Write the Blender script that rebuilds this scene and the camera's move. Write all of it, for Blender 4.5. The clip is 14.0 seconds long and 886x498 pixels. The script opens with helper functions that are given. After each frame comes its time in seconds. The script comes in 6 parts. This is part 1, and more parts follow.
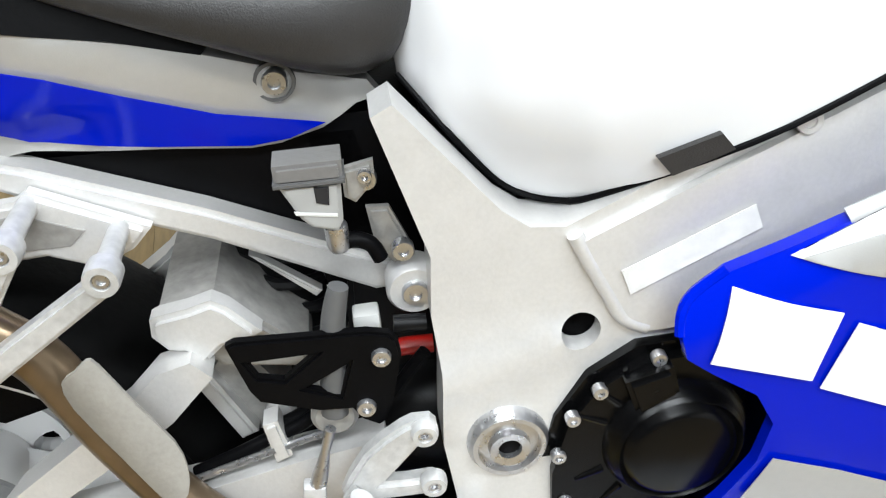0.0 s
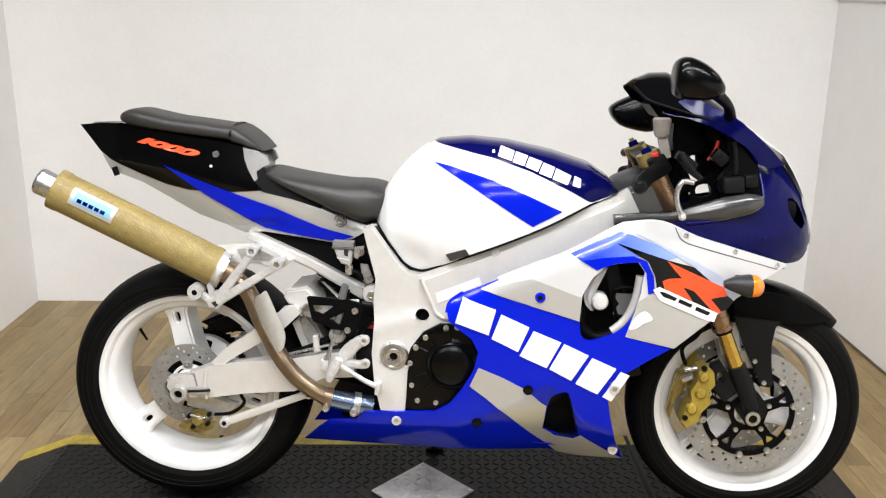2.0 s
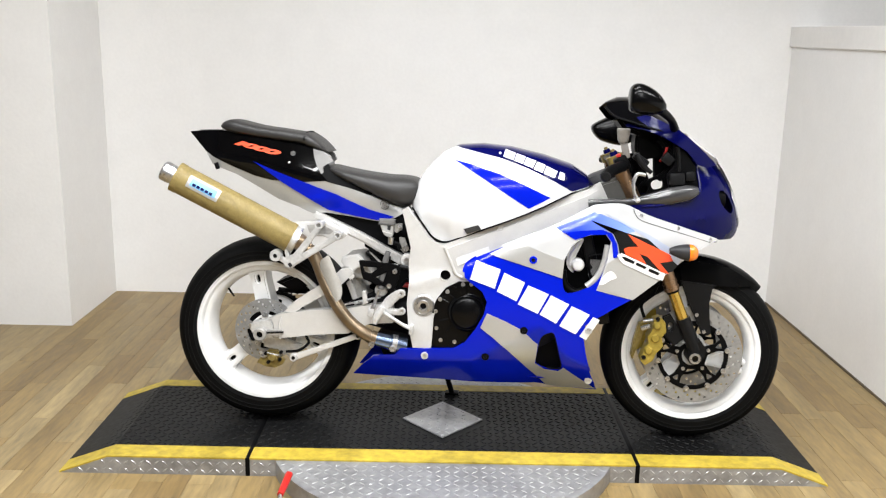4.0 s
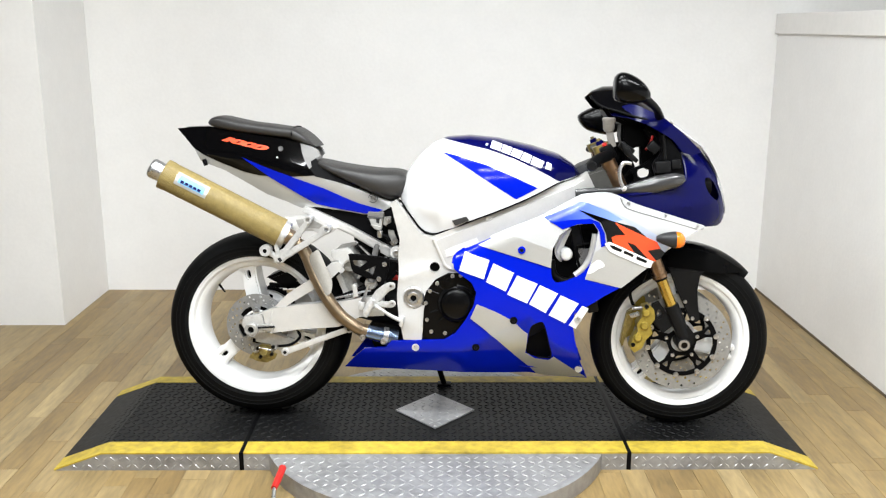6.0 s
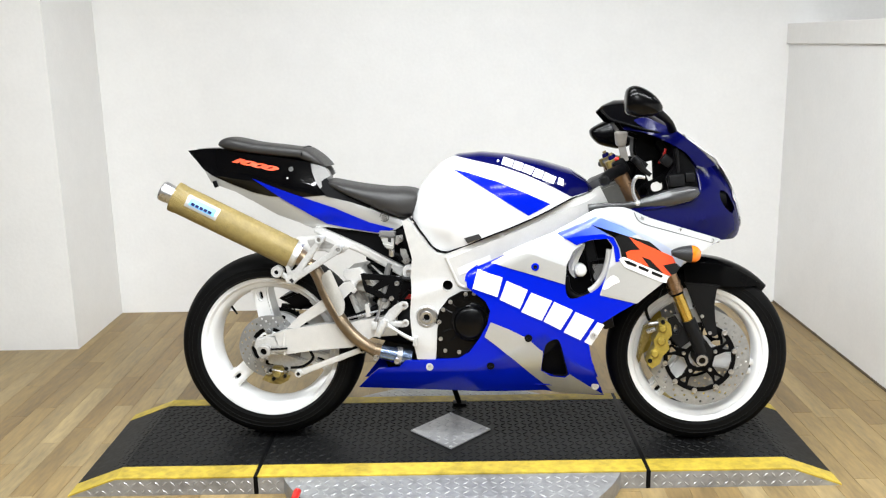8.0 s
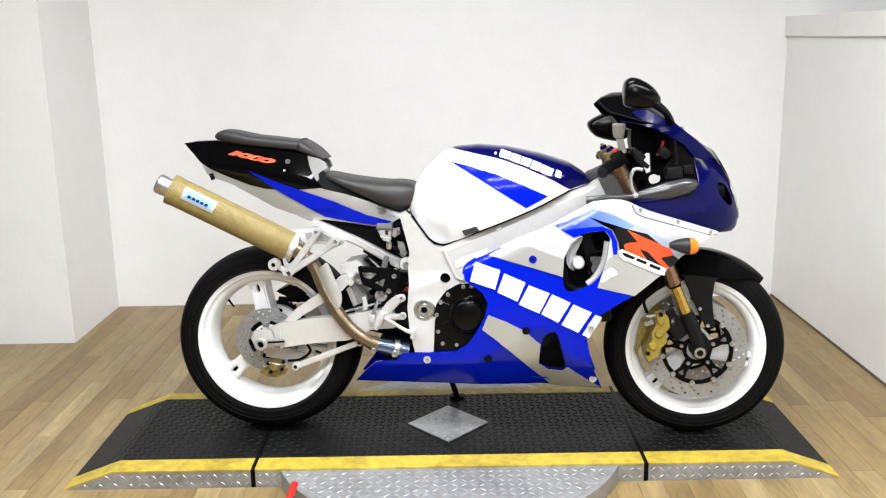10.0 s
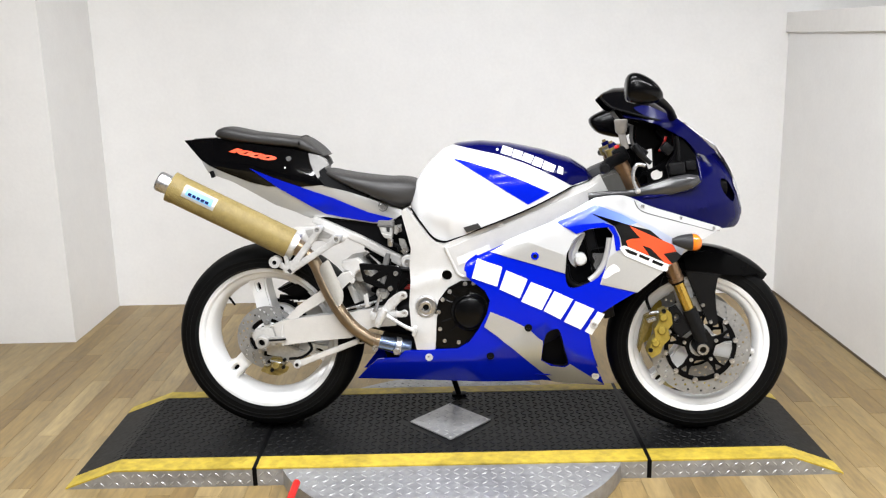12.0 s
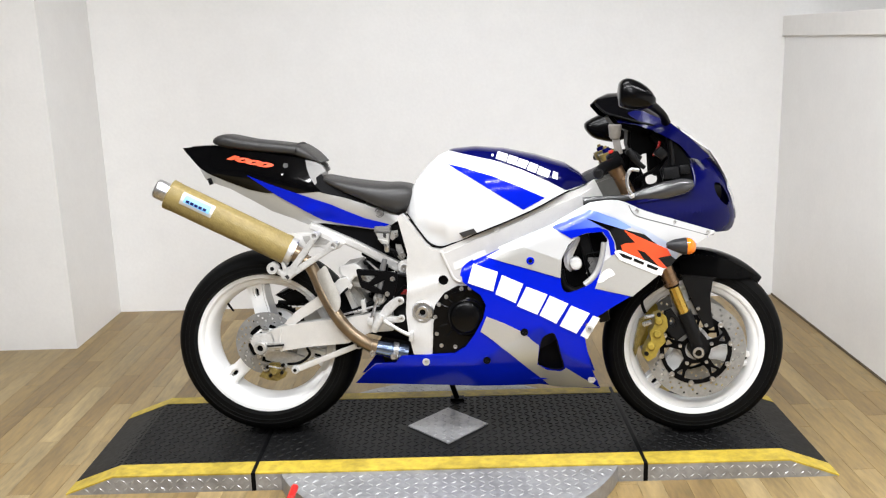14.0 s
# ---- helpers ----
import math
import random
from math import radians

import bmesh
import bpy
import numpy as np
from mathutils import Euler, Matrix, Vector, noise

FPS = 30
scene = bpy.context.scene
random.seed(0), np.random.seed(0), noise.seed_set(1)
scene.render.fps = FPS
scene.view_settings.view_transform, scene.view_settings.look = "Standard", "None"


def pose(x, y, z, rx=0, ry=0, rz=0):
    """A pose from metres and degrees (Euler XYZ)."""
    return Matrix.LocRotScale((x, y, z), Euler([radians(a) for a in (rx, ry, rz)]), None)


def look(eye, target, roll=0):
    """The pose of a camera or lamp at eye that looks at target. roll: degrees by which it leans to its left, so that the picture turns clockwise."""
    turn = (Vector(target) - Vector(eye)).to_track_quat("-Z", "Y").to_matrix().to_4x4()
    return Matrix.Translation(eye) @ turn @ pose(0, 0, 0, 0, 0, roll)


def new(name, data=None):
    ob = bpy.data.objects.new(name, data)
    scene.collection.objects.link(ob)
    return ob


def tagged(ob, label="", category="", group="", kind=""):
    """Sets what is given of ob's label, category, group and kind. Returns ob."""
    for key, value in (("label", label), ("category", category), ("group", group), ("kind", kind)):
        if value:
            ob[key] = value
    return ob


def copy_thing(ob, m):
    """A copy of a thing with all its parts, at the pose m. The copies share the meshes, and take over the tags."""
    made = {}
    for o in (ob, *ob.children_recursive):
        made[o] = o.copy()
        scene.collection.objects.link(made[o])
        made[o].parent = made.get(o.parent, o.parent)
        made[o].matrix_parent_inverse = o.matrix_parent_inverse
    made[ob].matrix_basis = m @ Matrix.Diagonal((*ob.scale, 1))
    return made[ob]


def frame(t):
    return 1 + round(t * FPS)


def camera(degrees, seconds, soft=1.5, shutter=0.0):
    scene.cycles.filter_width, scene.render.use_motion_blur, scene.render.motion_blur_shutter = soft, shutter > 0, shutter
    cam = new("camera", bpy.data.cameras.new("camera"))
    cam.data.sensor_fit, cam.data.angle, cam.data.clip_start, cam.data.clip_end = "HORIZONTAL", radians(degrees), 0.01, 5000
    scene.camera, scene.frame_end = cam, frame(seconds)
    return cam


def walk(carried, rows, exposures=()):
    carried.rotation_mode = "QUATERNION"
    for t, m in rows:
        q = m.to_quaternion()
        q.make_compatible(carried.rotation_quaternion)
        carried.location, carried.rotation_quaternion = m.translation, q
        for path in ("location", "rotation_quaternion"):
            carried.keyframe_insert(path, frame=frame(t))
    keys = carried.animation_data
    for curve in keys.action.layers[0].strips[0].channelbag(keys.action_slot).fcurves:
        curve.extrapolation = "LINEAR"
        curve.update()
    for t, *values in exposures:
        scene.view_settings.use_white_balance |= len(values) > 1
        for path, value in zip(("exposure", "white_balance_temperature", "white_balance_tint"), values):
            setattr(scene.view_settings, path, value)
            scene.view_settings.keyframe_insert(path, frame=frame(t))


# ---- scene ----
cam = camera(51.7, 14.0, soft=1.2)
PATH = [
    (0, (0.4157, -0.7149, 1.0994), (0.6524, 0.8677, -0.0917), -5.8),
    (0.5, (0.4749, -0.9742, 1.1526), (0.6671, 0.7385, 0.1469), -1.4),
    (1, (0.5695, -1.3528, 1.2394), (0.5123, 0.4900, 0.4743), -2.9),
    (1.5, (0.6533, -1.7936, 1.3114), (0.5419, 0.0936, 0.6734), -1.8),
    (2, (0.6119, -2.2284, 1.3528), (0.6425, -0.3116, 0.8006), 0.5),
    (2.5, (0.6405, -2.5972, 1.3626), (0.6455, -0.6666, 0.8627), 1),
    (3, (0.6297, -2.8180, 1.3686), (0.6198, -0.8687, 0.9456), 1),
    (3.5, (0.5853, -2.9630, 1.3508), (0.5863, -1.0196, 0.9032), 1.2),
    (6, (0.6031, -2.9916, 1.3479), (0.6169, -1.0550, 0.8736), 0.1),
    (6.5, (0.6149, -2.9817, 1.3528), (0.6553, -1.0432, 0.8864), -0.7),
    (7, (0.6090, -2.9768, 1.3528), (0.5991, -1.0304, 0.9209), -0.4),
    (7.5, (0.6070, -2.9699, 1.3429), (0.6159, -1.0274, 0.8933), -0.6),
    (8, (0.6070, -2.9659, 1.3479), (0.5912, -1.0205, 0.9081), -1.1),
    (10.5, (0.6070, -2.9570, 1.3390), (0.5971, -1.0146, 0.8864), -1.1),
    (11, (0.6080, -2.9541, 1.3410), (0.5942, -1.0087, 0.9022), -1.1),
    (11.5, (0.6070, -2.9531, 1.3350), (0.5902, -1.0077, 0.8953), -1.2),
    (12, (0.6021, -2.9501, 1.3301), (0.5912, -1.0077, 0.8775), -1.3),
    (12.5, (0.6031, -2.9570, 1.3350), (0.5942, -1.0117, 0.8933), -1.4),
    (13, (0.6090, -2.9600, 1.3341), (0.5971, -1.0126, 0.9032), -1.6),
    (13.5, (0.6178, -2.9659, 1.3370), (0.6011, -1.0215, 0.8933), -1.6),
    (14, (0.6257, -2.9679, 1.3390), (0.6070, -1.0235, 0.8943), -1.7),
]
EXPOSURES = [(0.0, -0.28, 6280, 10), (0.5, -0.30, 6280, 10), (1.0, -0.27, 6420, 11), (1.5, -0.19, 6600, 13), (2.5, -0.12, 6760, 15), (3.5, -0.08, 6660, 14),
             (6.0, 0.03, 6500, 11), (8.0, 0.04, 6450, 11), (10.5, 0.0, 6500, 13), (12.0, -0.06, 6520, 14), (14.0, -0.08, 6540, 14)]
walk(cam, [(t, look(eye, target, roll)) for t, eye, target, roll in PATH], EXPOSURES)

# ---- light ----
world = bpy.data.worlds.new("world")
scene.world = world
world.use_nodes = True
world.node_tree.nodes["Background"].inputs[0].default_value = (1.0, 0.97, 0.93, 1)
world.node_tree.nodes["Background"].inputs[1].default_value = 0.1
scene.view_settings.exposure = 0.0


def lamp(name, at, size, power, colour=(0.93, 0.985, 1.0)):
    data = bpy.data.lights.new(name, "AREA")
    data.shape, data.size, data.size_y, data.energy, data.color = "RECTANGLE", size[0], size[1], power, colour
    ob = new(name, data)
    ob.matrix_world = pose(*at)
    return ob


# All out of view; y -4.8 and x 3.5 are fill lamps, added to balance brightness.
TUBES = [(0.55, -0.25, 27), (0.55, -1.5, 54), (-1.0, -1.5, 50), (2.0, -1.5, 50), (0.55, -3.0, 68), (0.55, -4.8, 58), (3.5, 0.2, 8)]
for x, y, power in TUBES:
    lamp("ceiling_lamp", (x, y, 2.64), (1.2, 0.28), power)


# ---- materials ----
def mat(name, colour, rough=0.5, metal=0.0, vary=0.06, grain=0.0, scale=20.0, coat=0.0, spec=0.5, stain=0.0):
    m = bpy.data.materials.new(name)
    m.use_nodes = True
    nt = m.node_tree
    b = nt.nodes["Principled BSDF"]
    b.inputs["Roughness"].default_value = rough
    b.inputs["Metallic"].default_value = metal
    b.inputs["Coat Weight"].default_value = coat
    b.inputs["Coat Roughness"].default_value = 0.06
    b.inputs["Specular IOR Level"].default_value = spec
    tc = nt.nodes.new("ShaderNodeTexCoord")
    big = nt.nodes.new("ShaderNodeTexNoise")
    big.inputs["Scale"].default_value = scale * 0.15
    big.inputs["Detail"].default_value = 5
    fine = nt.nodes.new("ShaderNodeTexNoise")
    fine.inputs["Scale"].default_value = scale
    fine.inputs["Detail"].default_value = 6
    for n in (big, fine):
        nt.links.new(tc.outputs["Object"], n.inputs["Vector"])
    add = nt.nodes.new("ShaderNodeMath")
    add.operation = "ADD"
    nt.links.new(big.outputs["Fac"], add.inputs[0])
    nt.links.new(fine.outputs["Fac"], add.inputs[1])
    ramp = nt.nodes.new("ShaderNodeMapRange")
    ramp.inputs["From Min"].default_value, ramp.inputs["From Max"].default_value = 0.6, 1.4
    ramp.inputs["To Min"].default_value, ramp.inputs["To Max"].default_value = 1 - vary - stain, 1 + vary
    nt.links.new(add.outputs[0], ramp.inputs["Value"])
    mul = nt.nodes.new("ShaderNodeMix")
    mul.data_type, mul.blend_type = "RGBA", "MULTIPLY"
    mul.inputs["Factor"].default_value = 1.0
    mul.inputs["A"].default_value = (*colour, 1)
    nt.links.new(ramp.outputs[0], mul.inputs["B"])
    nt.links.new(mul.outputs["Result"], b.inputs["Base Color"])
    rr = nt.nodes.new("ShaderNodeMapRange")
    rr.inputs["To Min"].default_value, rr.inputs["To Max"].default_value = rough * 0.8, min(1, rough * 1.25)
    nt.links.new(fine.outputs["Fac"], rr.inputs["Value"])
    nt.links.new(rr.outputs[0], b.inputs["Roughness"])
    if grain:
        bump = nt.nodes.new("ShaderNodeBump")
        bump.inputs["Strength"].default_value = 1.0
        bump.inputs["Distance"].default_value = grain
        nt.links.new(fine.outputs["Fac"], bump.inputs["Height"])
        nt.links.new(bump.outputs[0], b.inputs["Normal"])
    return m


def weave(name, colour, dark, rough, size):
    m = mat(name, colour, rough, 0.0, 0.28, 0.0, 260, coat=0.08, spec=0.35)
    nt = m.node_tree
    b = nt.nodes["Principled BSDF"]
    tc = nt.nodes["Texture Coordinate"]
    chk = nt.nodes.new("ShaderNodeTexChecker")
    chk.inputs["Scale"].default_value = 1 / size
    chk.inputs["Color1"].default_value = (*colour, 1)
    chk.inputs["Color2"].default_value = (*dark, 1)
    nt.links.new(tc.outputs["Object"], chk.inputs["Vector"])
    mix = [n for n in nt.nodes if n.bl_idname == "ShaderNodeMix"][0]
    nt.links.new(chk.outputs["Color"], mix.inputs["A"])
    bump = nt.nodes.new("ShaderNodeBump")
    bump.inputs["Distance"].default_value = 0.0005
    nt.links.new(chk.outputs["Fac"], bump.inputs["Height"])
    nt.links.new(bump.outputs[0], b.inputs["Normal"])
    return m


WALL = mat("painted_wall", (0.83, 0.822, 0.81), 0.6, 0, 0.03, 0.0006, 60)
TRIM = mat("ledge_paint", (0.80, 0.785, 0.765), 0.5, 0, 0.04, 0.0005, 40)
SHOPWALL = mat("dark_shop_paint", (0.10, 0.10, 0.105), 0.7, 0, 0.05, 0.0006, 40)
CEIL = mat("ceiling_paint", (0.16, 0.16, 0.16), 0.8, 0, 0.03, 0.001, 30)
WHITE = mat("white_pearl_paint", (0.66, 0.66, 0.665), 0.2, 0, 0.02, 0, 8, coat=0.5)
PEARL = mat("pearl_grey_paint", (0.54, 0.545, 0.555), 0.22, 0.05, 0.03, 0, 10, coat=0.5)
SILVER = mat("silver_paint", (0.44, 0.435, 0.42), 0.32, 0.3, 0.03, 0.0001, 900, coat=0.5)
BLUE = mat("blue_paint", (0.0008, 0.0105, 0.46), 0.12, 0, 0.10, 0, 6, coat=0.03, spec=0.14)
LIGHTBLUE = mat("fading_blue_paint", (0.10, 0.27, 0.78), 0.25, 0, 0.05, 0, 10, coat=0.5)


def fade(m, stops, x0, x1):
    """Sprayed colour that changes along x."""
    nt = m.node_tree
    sep = nt.nodes.new("ShaderNodeSeparateXYZ")
    nt.links.new(nt.nodes["Texture Coordinate"].outputs["Object"], sep.inputs[0])
    mr = nt.nodes.new("ShaderNodeMapRange")
    mr.inputs["From Min"].default_value, mr.inputs["From Max"].default_value = x0, x1
    nt.links.new(sep.outputs["X"], mr.inputs["Value"])
    ramp = nt.nodes.new("ShaderNodeValToRGB")
    ramp.color_ramp.elements[0].color = (*stops[0], 1)
    ramp.color_ramp.elements[1].color = (*stops[1], 1)
    nt.links.new(mr.outputs[0], ramp.inputs["Fac"])
    mix = [n for n in nt.nodes if n.bl_idname == "ShaderNodeMix"][0]
    nt.links.new(ramp.outputs["Color"], mix.inputs["A"])


fade(LIGHTBLUE, ((0.012, 0.05, 0.62), (0.30, 0.45, 0.80)), 1.0, 1.24)
NAVY = mat("navy_paint", (0.0016, 0.0022, 0.055), 0.12, 0.0, 0.06, 0, 10, coat=0.0, spec=0.12)
BLACK = mat("black_gloss_paint", (0.0015, 0.0015, 0.0018), 0.06, 0, 0.05, 0, 10, coat=0.0, spec=0.28)
MIRROR = mat("black_mirror_shell", (0.0018, 0.0018, 0.002), 0.2, 0, 0.05, 0, 60, spec=0.16)
PLASTIC = mat("black_plastic", (0.0026, 0.0026, 0.0030), 0.42, 0, 0.15, 0.0002, 300, spec=0.06)
DARK = mat("dark_grey_metal", (0.006, 0.006, 0.0065), 0.38, 0.1, 0.15, 0.0002, 200, spec=0.15)
RUBBER = mat("tyre_rubber", (0.0034, 0.0034, 0.0035), 0.55, 0, 0.3, 0.0004, 160, spec=0.07)
SIDEWALL = mat("worn_sidewall_rubber", (0.0058, 0.0058, 0.0058), 0.6, 0, 0.4, 0.0004, 60, spec=0.08)
FENDER = mat("satin_black_fender", (0.0018, 0.0018, 0.002), 0.16, 0, 0.1, 0, 60, spec=0.06)
VINYL = mat("seat_vinyl", (0.024, 0.0228, 0.0224), 0.44, 0, 0.14, 0.0004, 700, spec=0.45)
STEPGREY = mat("satin_grey_plastic", (0.17, 0.165, 0.16), 0.38, 0.1, 0.08, 0.0002, 200)
FRAME = mat("frame_alloy", (0.61, 0.60, 0.585), 0.34, 0.28, 0.06, 0.0002, 260, coat=0.15)
ALLOY = mat("cast_alloy", (0.60, 0.597, 0.59), 0.34, 0.35, 0.16, 0.0004, 120, stain=0.1)
STEEL = mat("brushed_steel", (0.55, 0.55, 0.56), 0.28, 0.9, 0.15, 0.0002, 150)
WHEEL = mat("white_wheel_paint", (0.83, 0.83, 0.83), 0.34, 0, 0.05, 0, 20, coat=0.15, stain=0.05)
GOLD = mat("gold_anodised", (0.52, 0.34, 0.07), 0.24, 0.85, 0.08, 0, 60)
CALIPER = mat("gold_caliper_paint", (0.36, 0.265, 0.045), 0.36, 0.35, 0.2, 0.0003, 120, stain=0.15)
PIPE = mat("heat_browned_pipe", (0.25, 0.185, 0.12), 0.3, 0.8, 0.4, 0.0001, 22)
BLUED = mat("heat_blued_steel", (0.16, 0.21, 0.32), 0.22, 0.9, 0.5, 0, 22)
COPPER = mat("bronze_tube", (0.27, 0.17, 0.10), 0.28, 0.85, 0.25, 0, 50)
KEVLAR = weave("woven_gold_fibre", (0.31, 0.235, 0.085), (0.25, 0.187, 0.065), 0.5, 0.0024)
ORANGE = mat("orange_red_decal", (0.85, 0.07, 0.01), 0.35, 0, 0.03, 0, 20, coat=0.15)
AMBER = mat("amber_lens", (0.85, 0.20, 0.01), 0.15, 0, 0.05, 0, 20, coat=0.6)
DECAL = mat("white_decal", (0.82, 0.82, 0.82), 0.35, 0, 0.02, 0, 20, coat=0.3)
BADGEBLUE = mat("badge_blue", (0.16, 0.42, 0.72), 0.35, 0, 0.2, 0, 20)
RED = mat("red_plastic", (0.55, 0.015, 0.01), 0.35, 0, 0.05, 0, 20, coat=0.2)
YELLOW = mat("yellow_edge_paint", (0.56, 0.41, 0.045), 0.5, 0, 0.2, 0.0006, 40, stain=0.4)
SMOKE = mat("smoked_screen", (0.0015, 0.0015, 0.002), 0.07, 0, 0.05, 0, 10, coat=0.0, spec=0.2)
GLASS = mat("lens_glass", (0.6, 0.62, 0.65), 0.06, 0.2, 0.05, 0, 10, coat=1.0)
BRASS = mat("brass_gold_fitting", (0.32, 0.25, 0.085), 0.33, 0.5, 0.4, 0.0004, 80, stain=0.25)
MAT = mat("diamond_rubber_mat", (0.0058, 0.0058, 0.006), 0.45, 0, 0.4, 0.0002, 60, spec=0.15)
PLATE = mat("diamond_steel_plate", (0.34, 0.34, 0.345), 0.38, 0.45, 0.25, 0.0003, 40, stain=0.15)
MIDGREY = mat("charcoal_plastic", (0.022, 0.022, 0.024), 0.4, 0, 0.15, 0.0002, 100, spec=0.3)
FORKGREY = mat("satin_grey_casting", (0.0075, 0.0075, 0.008), 0.4, 0.05, 0.15, 0.0002, 120, spec=0.12)
HEADGREY = mat("grey_head_paint", (0.095, 0.092, 0.085), 0.3, 0.2, 0.15, 0.0003, 60, coat=0.2)
ENGINEBLACK = mat("black_engine_paint", (0.0022, 0.0022, 0.0024), 0.24, 0, 0.1, 0.0001, 60, spec=0.16)
GREY = mat("grey_plastic", (0.10, 0.10, 0.10), 0.45, 0, 0.1, 0.0002, 100)
DISC = mat("drilled_disc_steel", (0.315, 0.318, 0.32), 0.34, 0.55, 0.2, 0.0002, 90)
LABELWHITE = mat("worn_label", (0.74, 0.73, 0.70), 0.5, 0, 0.12, 0.0002, 80)
SHIELD = mat("ribbed_shield", (0.34, 0.325, 0.295), 0.45, 0.3, 0.12, 0.0002, 240)
FADE = mat("pale_blue_grey_paint", (0.42, 0.47, 0.60), 0.28, 0.1, 0.1, 0, 10, coat=0.6)
PEWTER = mat("dark_silver_paint", (0.055, 0.055, 0.057), 0.24, 0.4, 0.1, 0, 40, coat=0.4)
# Darker alloy; on the swingarm bridge and rail plate its grey stands for shade.
CASTGREY = mat("dull_shaded_alloy", (0.39, 0.38, 0.36), 0.38, 0.3, 0.2, 0.0005, 90, stain=0.2)
TANKGREY = mat("smoky_reservoir_plastic", (0.36, 0.36, 0.35), 0.3, 0, 0.1, 0, 40)
LUG = mat("worn_bright_steel", (0.46, 0.46, 0.46), 0.34, 0.5, 0.25, 0.0001, 60, stain=0.2)
GLOW = bpy.data.materials.new("lamp_diffuser")
GLOW.use_nodes = True
GLOW.node_tree.nodes["Principled BSDF"].inputs["Emission Color"].default_value = (1, 0.97, 0.92, 1)
GLOW.node_tree.nodes["Principled BSDF"].inputs["Emission Strength"].default_value = 6.0
CREAM = mat("cream_reservoir", (0.60, 0.60, 0.58), 0.4, 0, 0.08, 0, 40)
RESERVOIR = mat("smoked_grey_reservoir", (0.22, 0.205, 0.19), 0.35, 0, 0.2, 0, 60)


# ---- mesh tools ----
def part(name, bm, material, parent=None, label="", smooth=True):
    bmesh.ops.recalc_face_normals(bm, faces=bm.faces)
    me = bpy.data.meshes.new(name)
    bm.to_mesh(me)
    bm.free()
    if smooth:
        me.shade_smooth()
        me.set_sharp_from_angle(angle=radians(38))
    me.materials.append(material)
    ob = new(name, me)
    if parent:
        ob.parent = parent
    if label:
        ob["label"] = label
    return ob


def rbox(size, m=Matrix(), bevel=0.004, bm=None):
    bm = bm or bmesh.new()
    g = bmesh.ops.create_cube(bm, size=1, matrix=m @ Matrix.Diagonal((*size, 1)))
    if bevel:
        es = list({e for v in g["verts"] for e in v.link_edges})
        bmesh.ops.bevel(bm, geom=es, offset=bevel, segments=2, affect="EDGES", profile=0.6)
    return bm


def rod(a, b, r0, r1=None, seg=16, bm=None, bevel=0.0):
    bm = bm or bmesh.new()
    a, b = Vector(a), Vector(b)
    r1 = r0 if r1 is None else r1
    q = (b - a).to_track_quat("Z", "Y").to_matrix().to_4x4()
    m = Matrix.Translation((a + b) / 2) @ q
    g = bmesh.ops.create_cone(bm, cap_ends=True, segments=seg, radius1=r0, radius2=r1, depth=(b - a).length, matrix=m)
    if bevel:
        es = [e for e in {e for v in g["verts"] for e in v.link_edges} if any(len(f.verts) > 4 for f in e.link_faces)]
        bmesh.ops.bevel(bm, geom=es, offset=bevel, segments=2, affect="EDGES")
    return bm


def spline(pts, n=6, closed=False):
    pts = [Vector(p) for p in pts]
    k = len(pts)
    out = []
    for i in range(k if closed else k - 1):
        if closed:
            p0, p1, p2, p3 = (pts[(i + j) % k] for j in (-1, 0, 1, 2))
        else:
            p0, p1, p2, p3 = pts[max(i - 1, 0)], pts[i], pts[i + 1], pts[min(i + 2, k - 1)]
        for j in range(n):
            t = j / n
            out.append(0.5 * ((2 * p1) + (p2 - p0) * t + (2 * p0 - 5 * p1 + 4 * p2 - p3) * t * t + (3 * p1 - p0 - 3 * p2 + p3) * t ** 3))
    if not closed:
        out.append(pts[-1])
    return out


def tube(pts, r, seg=12, n=6, bm=None, flat=1.0):
    bm = bm or bmesh.new()
    c = spline(pts, n)
    rs = r if isinstance(r, (list, tuple)) else [r]
    rings = []
    up = Vector((0, 1, 0.02))
    for i, p in enumerate(c):
        d = (c[min(i + 1, len(c) - 1)] - c[max(i - 1, 0)]).normalized()
        s = d.cross(up)
        s = s.normalized() if s.length > 1e-4 else Vector((1, 0, 0))
        u = s.cross(d).normalized()
        f = i / (len(c) - 1) * (len(rs) - 1)
        k = min(int(f), len(rs) - 2) if len(rs) > 1 else 0
        rad = rs[0] if len(rs) == 1 else rs[k] * (1 - f + k) + rs[k + 1] * (f - k)
        rings.append([bm.verts.new(p + rad * (math.cos(a) * s + flat * math.sin(a) * u)) for a in [2 * math.pi * j / seg for j in range(seg)]])
    for a, b in zip(rings, rings[1:]):
        for j in range(seg):
            bm.faces.new((a[j], a[(j + 1) % seg], b[(j + 1) % seg], b[j]))
    bm.faces.new(rings[0][::-1])
    bm.faces.new(rings[-1])
    return bm


